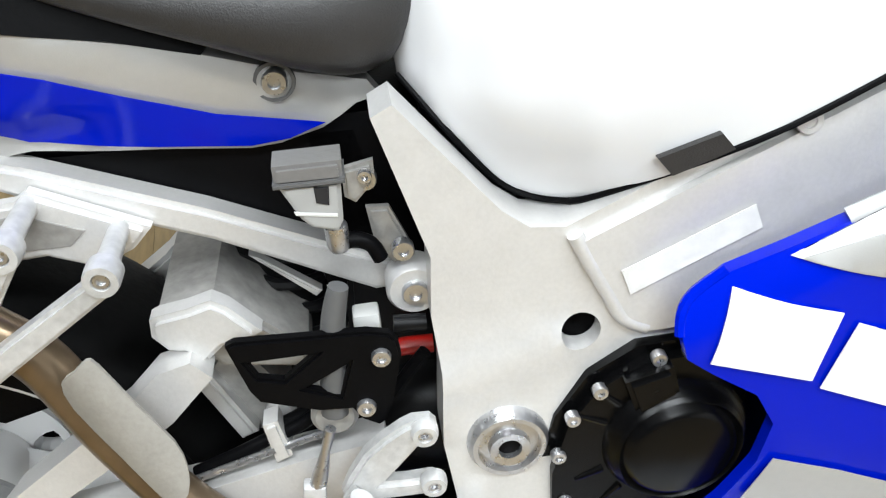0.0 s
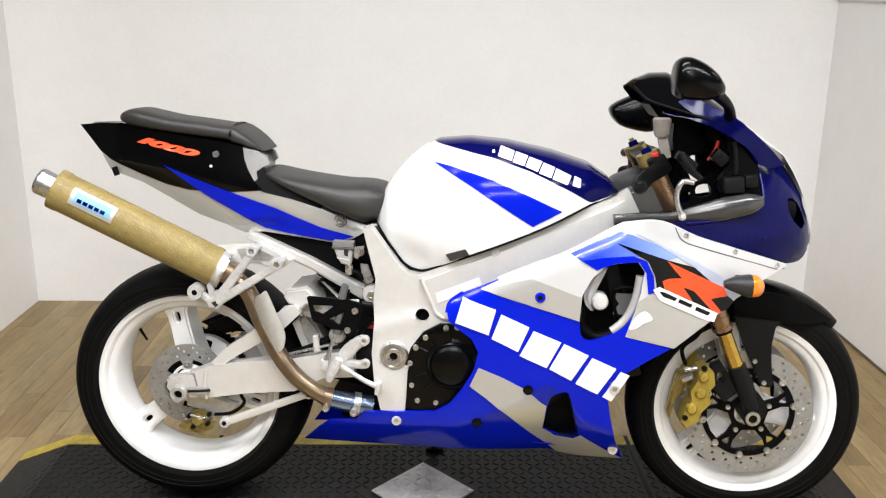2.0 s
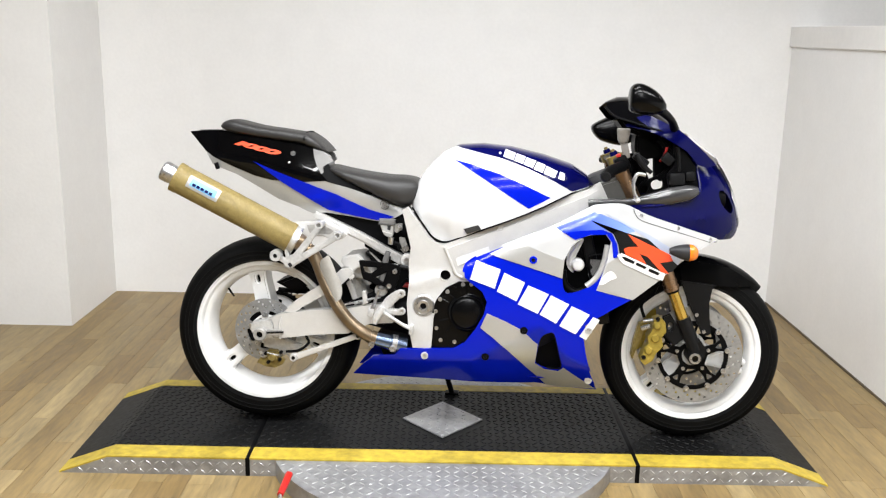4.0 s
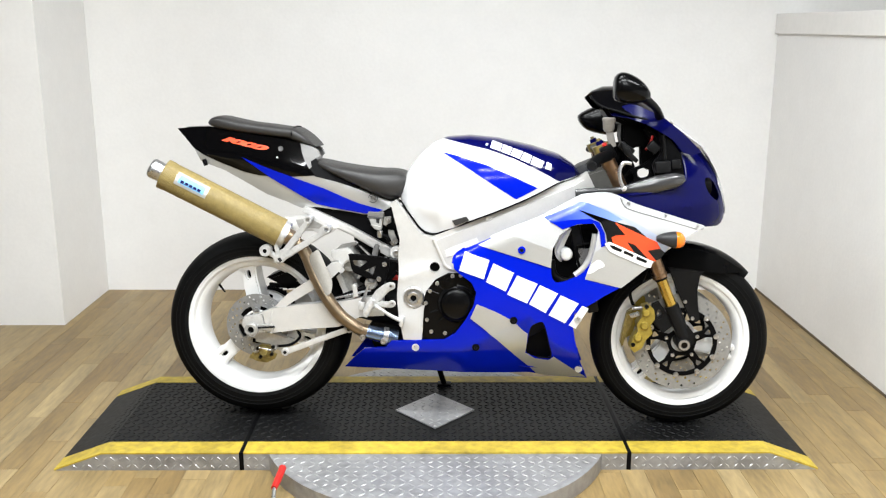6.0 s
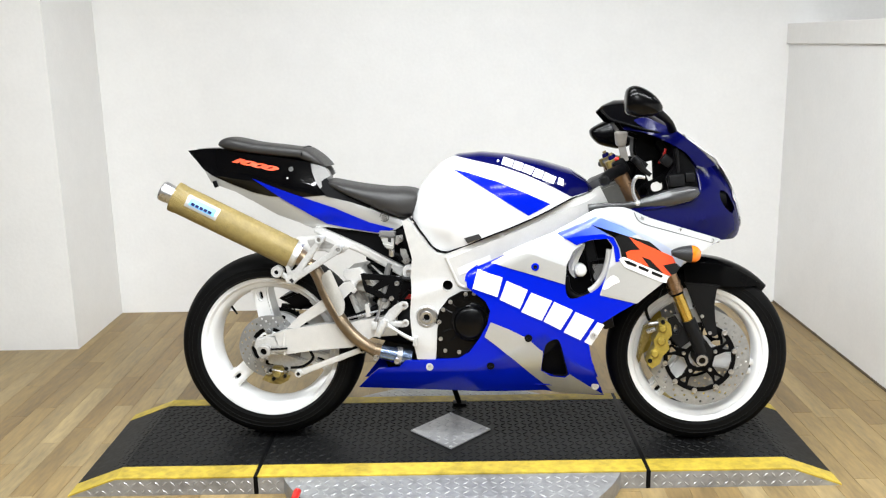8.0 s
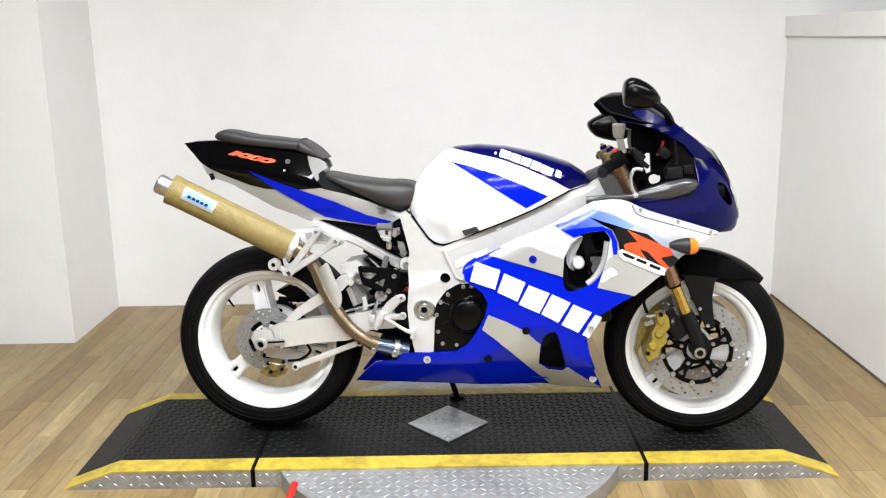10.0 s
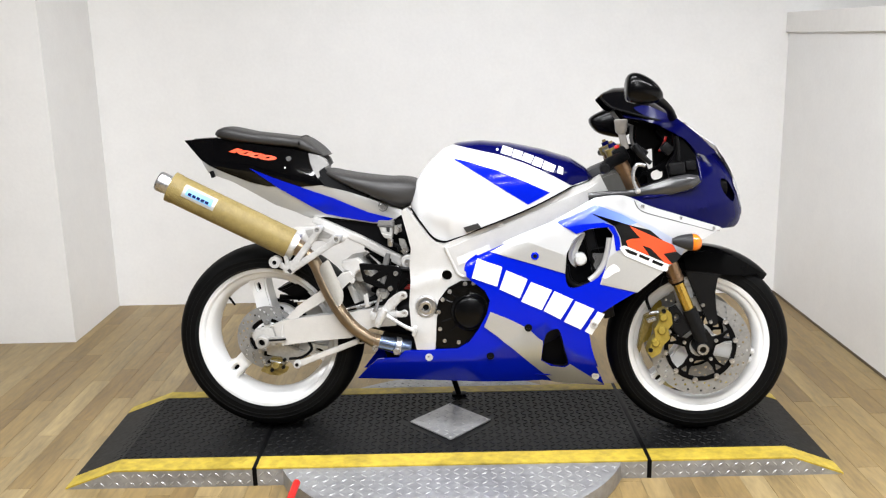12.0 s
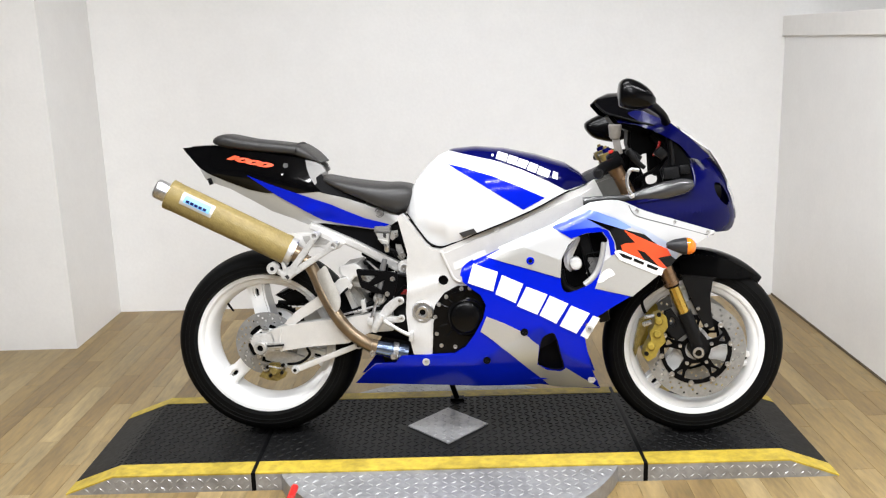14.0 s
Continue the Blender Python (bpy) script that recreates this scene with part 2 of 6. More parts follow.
def lathe(profile, at, seg=64, bm=None, axis="Y", span=None):
    """Turns a profile of (radius, offset) round the axis through at."""
    bm = bm or bmesh.new()
    rings = []
    at = Vector(at)
    for r, o in profile:
        ring = []
        for j in range(seg):
            a = 2 * math.pi * j / seg
            v = Vector((r * math.cos(a), o, r * math.sin(a))) if axis == "Y" else Vector((r * math.cos(a), r * math.sin(a), o))
            ring.append(bm.verts.new(at + v))
        rings.append(ring)
    for a, b in zip(rings, rings[1:]):
        for j in range(seg):
            bm.faces.new((a[j], a[(j + 1) % seg], b[(j + 1) % seg], b[j]))
    if profile[0] != profile[-1]:
        for ring in (rings[0], rings[-1]):
            if (ring[0].co - ring[seg // 2].co).length > 1e-5:
                bm.faces.new(ring)
    bmesh.ops.remove_doubles(bm, verts=[v for ring in rings for v in ring], dist=1e-6)
    return bm


def prism(outline, y0, y1, bevel=0.003, bm=None, holes=()):
    """A plate with the outline (x, z), from y0 to y1."""
    return shell(outline, lambda x, z: (x, y0, z), y1 - y0, 0.0, holes, bm, bevel)


def inside(p, poly):
    hit = False
    x, y = p[0], p[1]
    for i in range(len(poly)):
        a, b = poly[i - 1], poly[i]
        if (a[1] > y) != (b[1] > y) and x < (b[0] - a[0]) * (y - a[1]) / (b[1] - a[1]) + a[0]:
            hit = not hit
    return hit


def shell(outline, place, thick, step=0.02, holes=(), bm=None, bevel=0.0):
    """A panel of that thickness whose outer face is place(u, v) over the outline, with holes through it."""
    from mathutils.geometry import delaunay_2d_cdt
    bm = bm or bmesh.new()
    pts, edges = [], []
    for loop in (outline, *holes):
        dense = []
        for i, p in enumerate(loop):
            q = loop[(i + 1) % len(loop)]
            k = max(1, int(math.hypot(q[0] - p[0], q[1] - p[1]) / step + 0.5)) if step else 1
            dense += [Vector((p[0] + (q[0] - p[0]) * j / k, p[1] + (q[1] - p[1]) * j / k)) for j in range(k)]
        s = len(pts)
        pts += dense
        edges += [(s + i, s + (i + 1) % len(dense)) for i in range(len(dense))]
    if step:
        us, vs = [p[0] for p in outline], [p[1] for p in outline]
        u = min(us) + step * 0.5
        row = 0
        while u < max(us):
            v = min(vs) + step * (0.5 if row % 2 else 0.2)
            while v < max(vs):
                if inside((u, v), outline) and not any(inside((u, v), h) for h in holes):
                    pts.append(Vector((u, v)))
                v += step
            u += step * 0.87
            row += 1
    co, es, fs, _, _, _ = delaunay_2d_cdt(pts, edges, [], 0, 1e-5)
    tri = []
    for f in fs:
        c = sum((co[i] for i in f), Vector((0, 0))) / len(f)
        if inside(c, outline) and not any(inside(c, h) for h in holes):
            tri.append(tuple(f))
    outer = [bm.verts.new(place(p[0], p[1])) for p in co]
    inner = [bm.verts.new(v.co + Vector((0, thick, 0))) for v in outer]
    count = {}
    for f in tri:
        bm.faces.new([outer[i] for i in f])
        bm.faces.new([inner[i] for i in reversed(f)])
        for i in range(len(f)):
            a, b = f[i], f[(i + 1) % len(f)]
            count.setdefault((min(a, b), max(a, b)), []).append((a, b))
    rim = []
    for uses in count.values():
        if len(uses) == 1:
            a, b = uses[0]
            bm.faces.new((outer[b], outer[a], inner[a], inner[b]))
            rim.append((outer[a], outer[b]))
    bmesh.ops.delete(bm, geom=[v for v in bm.verts if not v.link_faces], context="VERTS")
    if bevel:
        es = [bm.edges.get(p) for p in rim]
        bmesh.ops.bevel(bm, geom=[e for e in es if e], offset=bevel, segments=2, affect="EDGES")
    return bm


def rounded(pts, n=5):
    return [(p[0], p[1]) for p in spline([(x, z, 0) for x, z in pts], n, True)]


def bolt(at, parent, r=0.008, material=None, head=0.005, name="bolt", side=-1):
    x, y, z = at
    bm = lathe([(0.0, side * head * 0.4), (r * 0.45, side * head * 0.4), (r * 0.5, side * head), (r * 0.9, side * head), (r, side * head * 0.6), (r, -side * 0.004), (0, -side * 0.004)], (x, y, z), 14)
    return part(name, bm, material or STEEL, parent)


# -- shapes
def interp(x, pts):
    if x <= pts[0][0]:
        return pts[0][1]
    for (a, b), (c, d) in zip(pts, pts[1:]):
        if x <= c:
            return b + (d - b) * (x - a) / (c - a)
    return pts[-1][1]


def fair_w(x, z):
    """Half width of the side fairing."""
    w = 0.242 - 0.75 * max(0.0, 0.48 - z) ** 2 - 0.42 * max(0.0, x - 1.0) ** 2 - 0.10 * max(0.0, 0.86 - x)
    w -= 1.2 * max(0.0, z - 0.66) ** 2 + 1.8 * max(0.0, 0.285 - z) ** 2
    w -= 0.34 * max(0.0, interp(x, [(0.30, 0.235), (0.70, 0.268), (0.91, 0.40), (0.99, 0.30), (1.1, 0.25)]) - z)
    if x < 1.12:
        w -= 7.0 * max(0.0, z - 0.53 - 0.52 * (x - 0.67)) ** 2 * max(0.0, min(1.0, (1.12 - x) / 0.08))
    return w


TANK_TOP = [(0.49, 0.79), (0.516, 0.842), (0.553, 0.887), (0.590, 0.919), (0.633, 0.937), (0.709, 0.943), (0.799, 0.935), (0.908, 0.912), (0.997, 0.884), (1.042, 0.855), (1.062, 0.828)]
TANK_BOTTOM = [(0.49, 0.735), (0.521, 0.695), (0.550, 0.656), (0.573, 0.638), (0.599, 0.633), (0.626, 0.641), (0.730, 0.685), (0.817, 0.719), (0.903, 0.757), (0.988, 0.800), (1.062, 0.824)]
TANK_WIDTH = [(0.49, 0.085), (0.52, 0.125), (0.56, 0.15), (0.62, 0.168), (0.75, 0.178), (0.90, 0.172), (0.98, 0.155), (1.04, 0.115), (1.062, 0.07)]


def tank_w(x, z, grow=0.0):
    b, t, w = interp(x, TANK_BOTTOM), interp(x, TANK_TOP) + grow, interp(x, TANK_WIDTH) + grow
    s = min(max((z - b) / max(t - b, 1e-3), 0.0), 0.999)
    sa = s ** (1 / 0.64)
    return w * (1 - sa * sa) ** 0.32


def tail_w(x, z):
    """Half width of the tail panels: widest at the foot of the seat, narrow at the tip."""
    w = interp(x, [(-0.24, 0.036), (-0.15, 0.075), (0.0, 0.100), (0.1, 0.110), (0.25, 0.102), (0.35, 0.088), (0.42, 0.076), (0.49, 0.070)])
    crest = interp(x, [(-0.25, 0.88), (-0.016, 0.870), (0.195, 0.816), (0.337, 0.761), (0.444, 0.708), (0.5, 0.69)])
    w += 0.007 * math.exp(-((x - 0.185) / 0.035) ** 2 - ((z - 0.748) / 0.018) ** 2) - 0.006 * math.exp(-((x - 0.235) / 0.03) ** 2 - ((z - 0.722) / 0.016) ** 2)
    return max(0.012, w - 0.22 * max(0.0, crest - z) - 0.9 * max(0.0, crest - z) ** 2 - 0.28 * max(0.0, z - crest))


def frame_w(x, z):
    w = 0.158 + 0.02 * max(0.0, min(1.0, (0.55 - z) / 0.2)) - 0.09 * max(0.0, x - 0.85)
    ridge = z - 0.492 - 0.30 * (x - 0.49)
    return w + 0.006 * math.exp(-(ridge / 0.016) ** 2) * max(0.0, min(1.0, (0.63 - x) / 0.03)) - 0.05 * max(0.0, 0.53 - x) ** 1.0


NOSE_FRONT = [(0.66, 1.515), (0.679, 1.531), (0.715, 1.535), (0.761, 1.526), (0.815, 1.509), (0.868, 1.475), (0.91, 1.443), (0.931, 1.412), (0.98, 1.33)]


def nose_w(x, z):
    f = interp(z, NOSE_FRONT)
    s = min(max((x - 1.08) / (f - 1.08), 0.0), 0.999)
    return (0.215 - 0.55 * max(0.0, z - 0.75) ** 2 * 4) * (1 - s ** 2.2) ** 0.5


def cowl_w(x, z):
    return interp(x, [(1.08, 0.11), (1.15, 0.142), (1.22, 0.162), (1.30, 0.168), (1.36, 0.158), (1.42, 0.125)]) - 0.45 * max(0.0, z - 0.99) ** 1.0 - 0.1 * max(0.0, 0.95 - z)


def flange(x, z):
    """How far the tank's lower rear skirt falls in below its crease."""
    return 0.55 * max(0.0, interp(x, [(0.49, 0.742), (0.527, 0.723), (0.594, 0.701), (0.669, 0.675), (0.74, 0.690)]) - z)


# -- end shapes
def loft(rows, bm=None, e=0.75, seg=20, y=0.0):
    """A closed body through rows of (x, low z, high z, half width)."""
    bm = bm or bmesh.new()
    rings = []
    fine = spline([(x, lo, hi) for x, lo, hi, w in rows], 3)
    wide = spline([(w, 0, 0) for x, lo, hi, w in rows], 3)
    for (x, lo, hi), (w, _, _) in zip(fine, wide):
        ring = []
        for j in range(seg):
            a = 2 * math.pi * j / seg
            c, s = math.cos(a), math.sin(a)
            ring.append(bm.verts.new((x, y + w * math.copysign(abs(c) ** e, c), (lo + hi) / 2 + (hi - lo) / 2 * math.copysign(abs(s) ** e, s))))
        rings.append(ring)
    for a, b in zip(rings, rings[1:]):
        for j in range(seg):
            bm.faces.new((a[j], a[(j + 1) % seg], b[(j + 1) % seg], b[j]))
    bm.faces.new(rings[0][::-1])
    bm.faces.new(rings[-1])
    return bm


def bridge(pts, width, crown, thick=0.004, n=8):
    """A sheet across the bike along a curve of (x, z), as wide as width(x, z) on both sides, crowned in the middle."""
    bm = bmesh.new()
    rows = []
    for x, z in pts:
        w = width(x, z)
        rows.append([bm.verts.new((x, w * (2 * k / n - 1), z + crown * (1 - (2 * k / n - 1) ** 2))) for k in range(n + 1)])
    for a, b in zip(rows, rows[1:]):
        for k in range(n):
            bm.faces.new((a[k], a[k + 1], b[k + 1], b[k]))
    g = bmesh.ops.extrude_face_region(bm, geom=bm.faces[:])
    bmesh.ops.translate(bm, verts=[v for v in g["geom"] if isinstance(v, bmesh.types.BMVert)], vec=(0, 0, -thick))
    return bm


def circle(x, z, r, n=16):
    return [(x + r * math.cos(2 * math.pi * k / n), z + r * math.sin(2 * math.pi * k / n)) for k in range(n)]


def on(w, off=0.0, side=-1):
    return lambda x, z: (x, side * (w(x, z) + off), z)


# ---- room ----
def slab(name, lo, hi, material, label, bevel=0.0, category="wall"):
    size = [b - a for a, b in zip(lo, hi)]
    ob = part(name, rbox(size, Matrix.Translation([(a + b) / 2 for a, b in zip(lo, hi)]), bevel), material, smooth=False)
    return tagged(ob, label, category, kind="structure")


FRONT, BACKY, LEFTX, RIGHTX, HIGH = -7.5, 1.617, -3.4, 4.6, 2.7
SUBFLOOR = mat("joint_shadow_brown", (0.13, 0.09, 0.045), 0.7, 0, 0.1, 0, 30)
floor = slab("floor", (LEFTX, FRONT, -0.10), (RIGHTX, BACKY + 0.12, -0.008), SUBFLOOR, "light oak laminate plank floor", category="floor")
slab("wall_back", (-1.13, BACKY, -0.012), (RIGHTX + 0.12, BACKY + 0.12, HIGH), WALL, "plain off-white painted wall behind the motorcycle")
slab("wall_column", (LEFTX, 1.035, -0.012), (-1.112, BACKY + 0.12, HIGH), WALL, "off-white boxed-out wall corner")
slab("wall_half", (2.281, FRONT, -0.012), (2.40, BACKY, 1.31), WALL, "off-white half-height partition wall")
slab("wall_left", (LEFTX - 0.12, FRONT, -0.012), (LEFTX, BACKY + 0.12, HIGH), SHOPWALL, "dark grey painted wall")
slab("wall_right", (RIGHTX, FRONT, -0.012), (RIGHTX + 0.12, BACKY, HIGH), SHOPWALL, "dark grey painted wall beyond the partition")
slab("wall_front", (LEFTX - 0.12, FRONT - 0.12, -0.012), (RIGHTX + 0.12, FRONT, HIGH), SHOPWALL, "dark grey painted wall")
slab("ceiling", (LEFTX - 0.12, FRONT - 0.12, HIGH), (RIGHTX + 0.12, BACKY + 0.12, HIGH + 0.1), CEIL, "dark grey ceiling", category="ceiling")
slab("trim_ledge", (2.266, FRONT + 0.01, 1.31), (2.43, BACKY - 0.002, 1.405), TRIM, "off-white wooden cap rail along the partition", 0.004, "ledge")

DUST = mat("dirty_joint", (0.14, 0.105, 0.07), 0.8, 0, 0.3, 0, 14, stain=0.3)
slab("trim_joint", (2.276, FRONT + 0.01, 0.0005), (2.2805, BACKY - 0.003, 0.010), DUST, "dirty brown joint where the partition meets the floor", category="trim")

# ---- ceiling lights ----
first = None
# Every lamp gets a housing, the two added fill lamps as well.
for x, y, power in TUBES:
    if first is None:
        first = tagged(new("ceiling_light"), "unseen white ceiling batten light with a glowing diffuser", "ceiling light", "ceiling lights")
        part("housing", rbox((1.26, 0.34, 0.04), Matrix.Translation((0, 0, 0.02)), 0.006), WHITE, first)
        part("diffuser", rbox((1.2, 0.28, 0.012), Matrix.Translation((0, 0, -0.006)), 0.004), GLOW, first)
        first.matrix_world = pose(x, y, HIGH - 0.041)
    else:
        copy_thing(first, pose(x, y, HIGH - 0.041))

# ---- lift platform ----
TOP = 0.06
lift = tagged(new("lift_platform"), "low steel motorcycle lift with black mats and yellow edges", "lift platform")
Y0, Y1 = -0.385, 0.245


def deck(name, xs, mats=True):
    """One section: xs is a list of (x, top z); steel box, rubber mat and yellow edge strips."""
    bm = bmesh.new()
    rows = []
    for x, z in xs:
        rows.append([bm.verts.new(c) for c in ((x, Y0, 0.0), (x, Y1, 0.0), (x, Y1, max(z - 0.004, 0.001)), (x, Y0, max(z - 0.004, 0.001)))])
    for a, b in zip(rows, rows[1:]):
        for j in range(4):
            bm.faces.new((a[j], a[(j + 1) % 4], b[(j + 1) % 4], b[j]))
    bm.faces.new(rows[0][::-1])
    bm.faces.new(rows[-1])
    d = part(name, bm, PLATE, lift, "diamond-plate steel deck section", smooth=False)

    def sheet(y0, y1, lift_by, thick):
        bm = bmesh.new()
        rows = []
        for x, z in xs:
            z = max(z - 0.004, 0.001)
            rows.append([bm.verts.new(c) for c in ((x, y0, z - 0.001), (x, y1, z - 0.001), (x, y1, z + thick), (x, y0, z + thick))])
        for a, b in zip(rows, rows[1:]):
            for j in range(4):
                bm.faces.new((a[j], a[(j + 1) % 4], b[(j + 1) % 4], b[j]))
        bm.faces.new(rows[0][::-1])
        bm.faces.new(rows[-1])
        return bm

    part("mat", sheet(Y0 + 0.078, Y1 - 0.056, 0, 0.003), MAT, d, "black diamond-pattern rubber mat", smooth=False)
    part("edge_strip", sheet(Y0 - 0.001, Y0 + 0.077, 0, 0.004), YELLOW, d, "scuffed yellow painted edge", smooth=False)
    part("edge_strip", sheet(Y1 - 0.055, Y1 + 0.001, 0, 0.004), YELLOW, d, "scuffed yellow painted edge", smooth=False)
    return d


main_deck = deck("main_deck", [(0.003, TOP), (1.196, TOP)])
deck_l = deck("ramp_deck", [(-0.587, 0.003), (-0.435, TOP), (-0.009, TOP)])
deck_r = deck("ramp_deck", [(1.208, TOP), (1.643, TOP), (1.795, 0.003)])


# The gaps are open and dark; a black filler paints in their shade.
for xm in (-0.003, 1.202):
    part("joint_strip", rbox((0.0135, Y1 - Y0 + 0.003, TOP - 0.001), Matrix.Translation((xm, (Y0 + Y1) / 2 - 0.001, TOP / 2 + 0.0005)), 0.001), PLASTIC, lift, "black filler standing for the shade in the gap between deck sections")


def lug_field(points, z, size, bm=None):
    """Raised lozenges, each turned the other way than its neighbours. z may be a function of x."""
    bm = bm or bmesh.new()
    l, w, h = size
    for x, y, turn in points:
        c, s = math.cos(turn), math.sin(turn)
        zz = z(x) if callable(z) else z
        ring = [(-l, 0, 0), (0, -w, 0), (l, 0, 0), (0, w, 0), (-l * 0.55, 0, h), (0, -w * 0.35, h), (l * 0.55, 0, h), (0, w * 0.35, h)]
        v = [bm.verts.new((x + c * a - s * b, y + s * a + c * b, (z(x + c * a - s * b) if callable(z) else zz) + k)) for a, b, k in ring]
        for j in range(4):
            bm.faces.new((v[j], v[(j + 1) % 4], v[4 + (j + 1) % 4], v[4 + j]))
        bm.faces.new(v[4:])
    return bm


def lug_grid(x0, x1, y0, y1, step, skip=None):
    out = []
    ny, nx = int((y1 - y0) / step), int((x1 - x0) / step)
    for i in range(nx):
        for j in range(ny):
            p = (x0 + (i + 0.5) * (x1 - x0) / nx, y0 + (j + 0.5) * (y1 - y0) / ny)
            if not (skip and skip(*p)):
                out.append((*p, radians(42) if (i + j) % 2 else radians(-42)))
    return out


DIA = (0.598, -0.071, 0.136, 0.148)


def on_diamond(x, y, grow=0.0):
    return abs(x - DIA[0]) / (DIA[2] + grow) + abs(y - DIA[1]) / (DIA[3] + grow) < 1


def ramp(x):
    if x < -0.435:
        return max(0.0, TOP * (x + 0.587) / 0.152) - 0.001
    if x > 1.643:
        return max(0.0, TOP * (1.795 - x) / 0.152) - 0.001
    return TOP - 0.0012


for d, x0, x1 in ((main_deck, 0.006, 1.193), (deck_l, -0.58, -0.012), (deck_r, 1.212, 1.788)):
    pts = lug_grid(x0, x1, Y0 + 0.08, Y1 - 0.058, 0.0235, lambda x, y: on_diamond(x, y, 0.02))
    t = part("tread", lug_field(pts, ramp, (0.0135, 0.0042, 0.0022)), MAT, d, "raised rubber tread lozenges", smooth=False)
    t["kind"] = "stuff"
    side = lug_grid(x0, x1, 0.0, 0.052, 0.0235)
    bm = bmesh.new()
    for x, z, turn in side:
        if z > ramp(x) - 0.012:
            continue
        c, s = math.cos(turn), math.sin(turn)
        ring = [(-0.010, 0, 0), (0, -0.003, 0), (0.010, 0, 0), (0, 0.003, 0), (-0.005, 0, 0.0016), (0, -0.001, 0.0016), (0.005, 0, 0.0016), (0, 0.001, 0.0016)]
        v = [bm.verts.new((x + c * a - s * b, Y0 - k, z + s * a + c * b)) for a, b, k in ring]
        for j in range(4):
            bm.faces.new((v[j], v[(j + 1) % 4], v[4 + (j + 1) % 4], v[4 + j]))
        bm.faces.new(v[4:])
    t = part("skirt_tread", bm, LUG, d, "bright worn steel lozenges", smooth=False)
    t["kind"] = "stuff"

bm = bmesh.new()
vs = [bm.verts.new((DIA[0] + a * DIA[2], DIA[1] + b * DIA[3], TOP + 0.0005)) for a, b in ((-1, 0), (0, -1), (1, 0), (0, 1))]
f = bm.faces.new(vs)
g = bmesh.ops.extrude_face_region(bm, geom=[f])
bmesh.ops.translate(bm, verts=[v for v in g["geom"] if isinstance(v, bmesh.types.BMVert)], vec=(0, 0, 0.004))
diamond = part("diamond_plate", bm, PLATE, main_deck, "square steel tread plate set cornerwise", smooth=False)
pts = [p for p in lug_grid(DIA[0] - 0.14, DIA[0] + 0.14, DIA[1] - 0.15, DIA[1] + 0.15, 0.026) if on_diamond(p[0], p[1], -0.014)]
bm = lug_field(pts, TOP + 0.0045, (0.0115, 0.0031, 0.0016))
for a, b in ((-0.9, 0), (0, -0.9), (0.9, 0), (0, 0.9)):
    rod((DIA[0] + a * DIA[2], DIA[1] + b * DIA[3], TOP + 0.004), (DIA[0] + a * DIA[2], DIA[1] + b * DIA[3], TOP + 0.007), 0.006, 0.004, 10, bm)
t = part("plate_tread", bm, LUG, main_deck, "bright worn steel lozenges", smooth=False)
t["kind"] = "stuff"

CX, CY, CR = 0.60, -0.18, 0.556
for sgn in (1, -1):
    bm = bmesh.new()
    edge = Y0 - 0.0005 if sgn < 0 else Y1 + 0.0005
    a0 = math.asin((edge - CY) / CR)
    arc = [a0 + (math.pi - 2 * a0) * k / 40 for k in range(41)]
    ring = [(CX + CR * math.cos(a), CY + CR * math.sin(a)) for a in arc]
    if sgn < 0:
        arc = [math.pi - a0 + (math.pi + 2 * a0) * k / 40 for k in range(41)]
        ring = [(CX + CR * math.cos(a), CY + CR * math.sin(a)) for a in arc]
    lo = [bm.verts.new((x, y, 0.0)) for x, y in ring]
    hi = [bm.verts.new((x, y, TOP - 0.006)) for x, y in ring]
    n = len(ring)
    for j in range(n):
        bm.faces.new((lo[j], lo[(j + 1) % n], hi[(j + 1) % n], hi[j]))
    bm.faces.new(hi)
    bm.faces.new(lo[::-1])
    table = part("turntable", bm, PLATE, lift, "round diamond-plate steel turntable under the deck", smooth=False)
pts = [p for p in lug_grid(CX - CR, CX + CR, CY - CR, Y0 - 0.012, 0.0275) if math.hypot(p[0] - CX, p[1] - CY) < CR - 0.016]
pts += [p for p in lug_grid(CX - CR, CX + CR, Y1 + 0.012, CY + CR, 0.0275) if math.hypot(p[0] - CX, p[1] - CY) < CR - 0.016]
t = part("plate_tread", lug_field(pts, TOP - 0.006, (0.0125, 0.0031, 0.0018)), LUG, table, "bright worn steel lozenges", smooth=False)
t["kind"] = "stuff"
handle = part("lever_handle", tube([(0.140, -0.62, 0.066), (0.145, -0.58, 0.073), (0.1505, -0.528, 0.082)], [0.009, 0.011, 0.011], 12), RED, lift, "red plastic lever grip")
part("lever_rod", rod((0.136, -0.65, 0.0), (0.140, -0.615, 0.067), 0.006), STEEL, handle)

# ---- motorcycle ----
bike = tagged(new("motorcycle"), "white, blue and silver sport motorcycle parked upright on the lift", "motorcycle")
bike.matrix_world = pose(0.0017, -0.0380, 0.0635, 0, 0, -4.3) @ pose(0, 0, 0, -5.0) @ Matrix.Diagonal((0.99724, 0.99724, 0.99724, 1))
RW, FW = (0.0066, 0.3075), (1.405, 0.286)


def disc(parent, at, r, inner, y, holes, label):
    x, z = at
    small = []
    for k in range(holes):
        a = 2 * math.pi * k / holes
        rr = inner + (r - inner) * (0.28, 0.52, 0.78)[k % 3]
        small.append(circle(x + rr * math.cos(a), z + rr * math.sin(a), 0.0042, 8))
    return part("brake_disc", prism(circle(x, z, r, 72), y, y + 0.005, 0, None, [circle(x, z, inner, 48)] + small), DISC, parent, label, smooth=False)


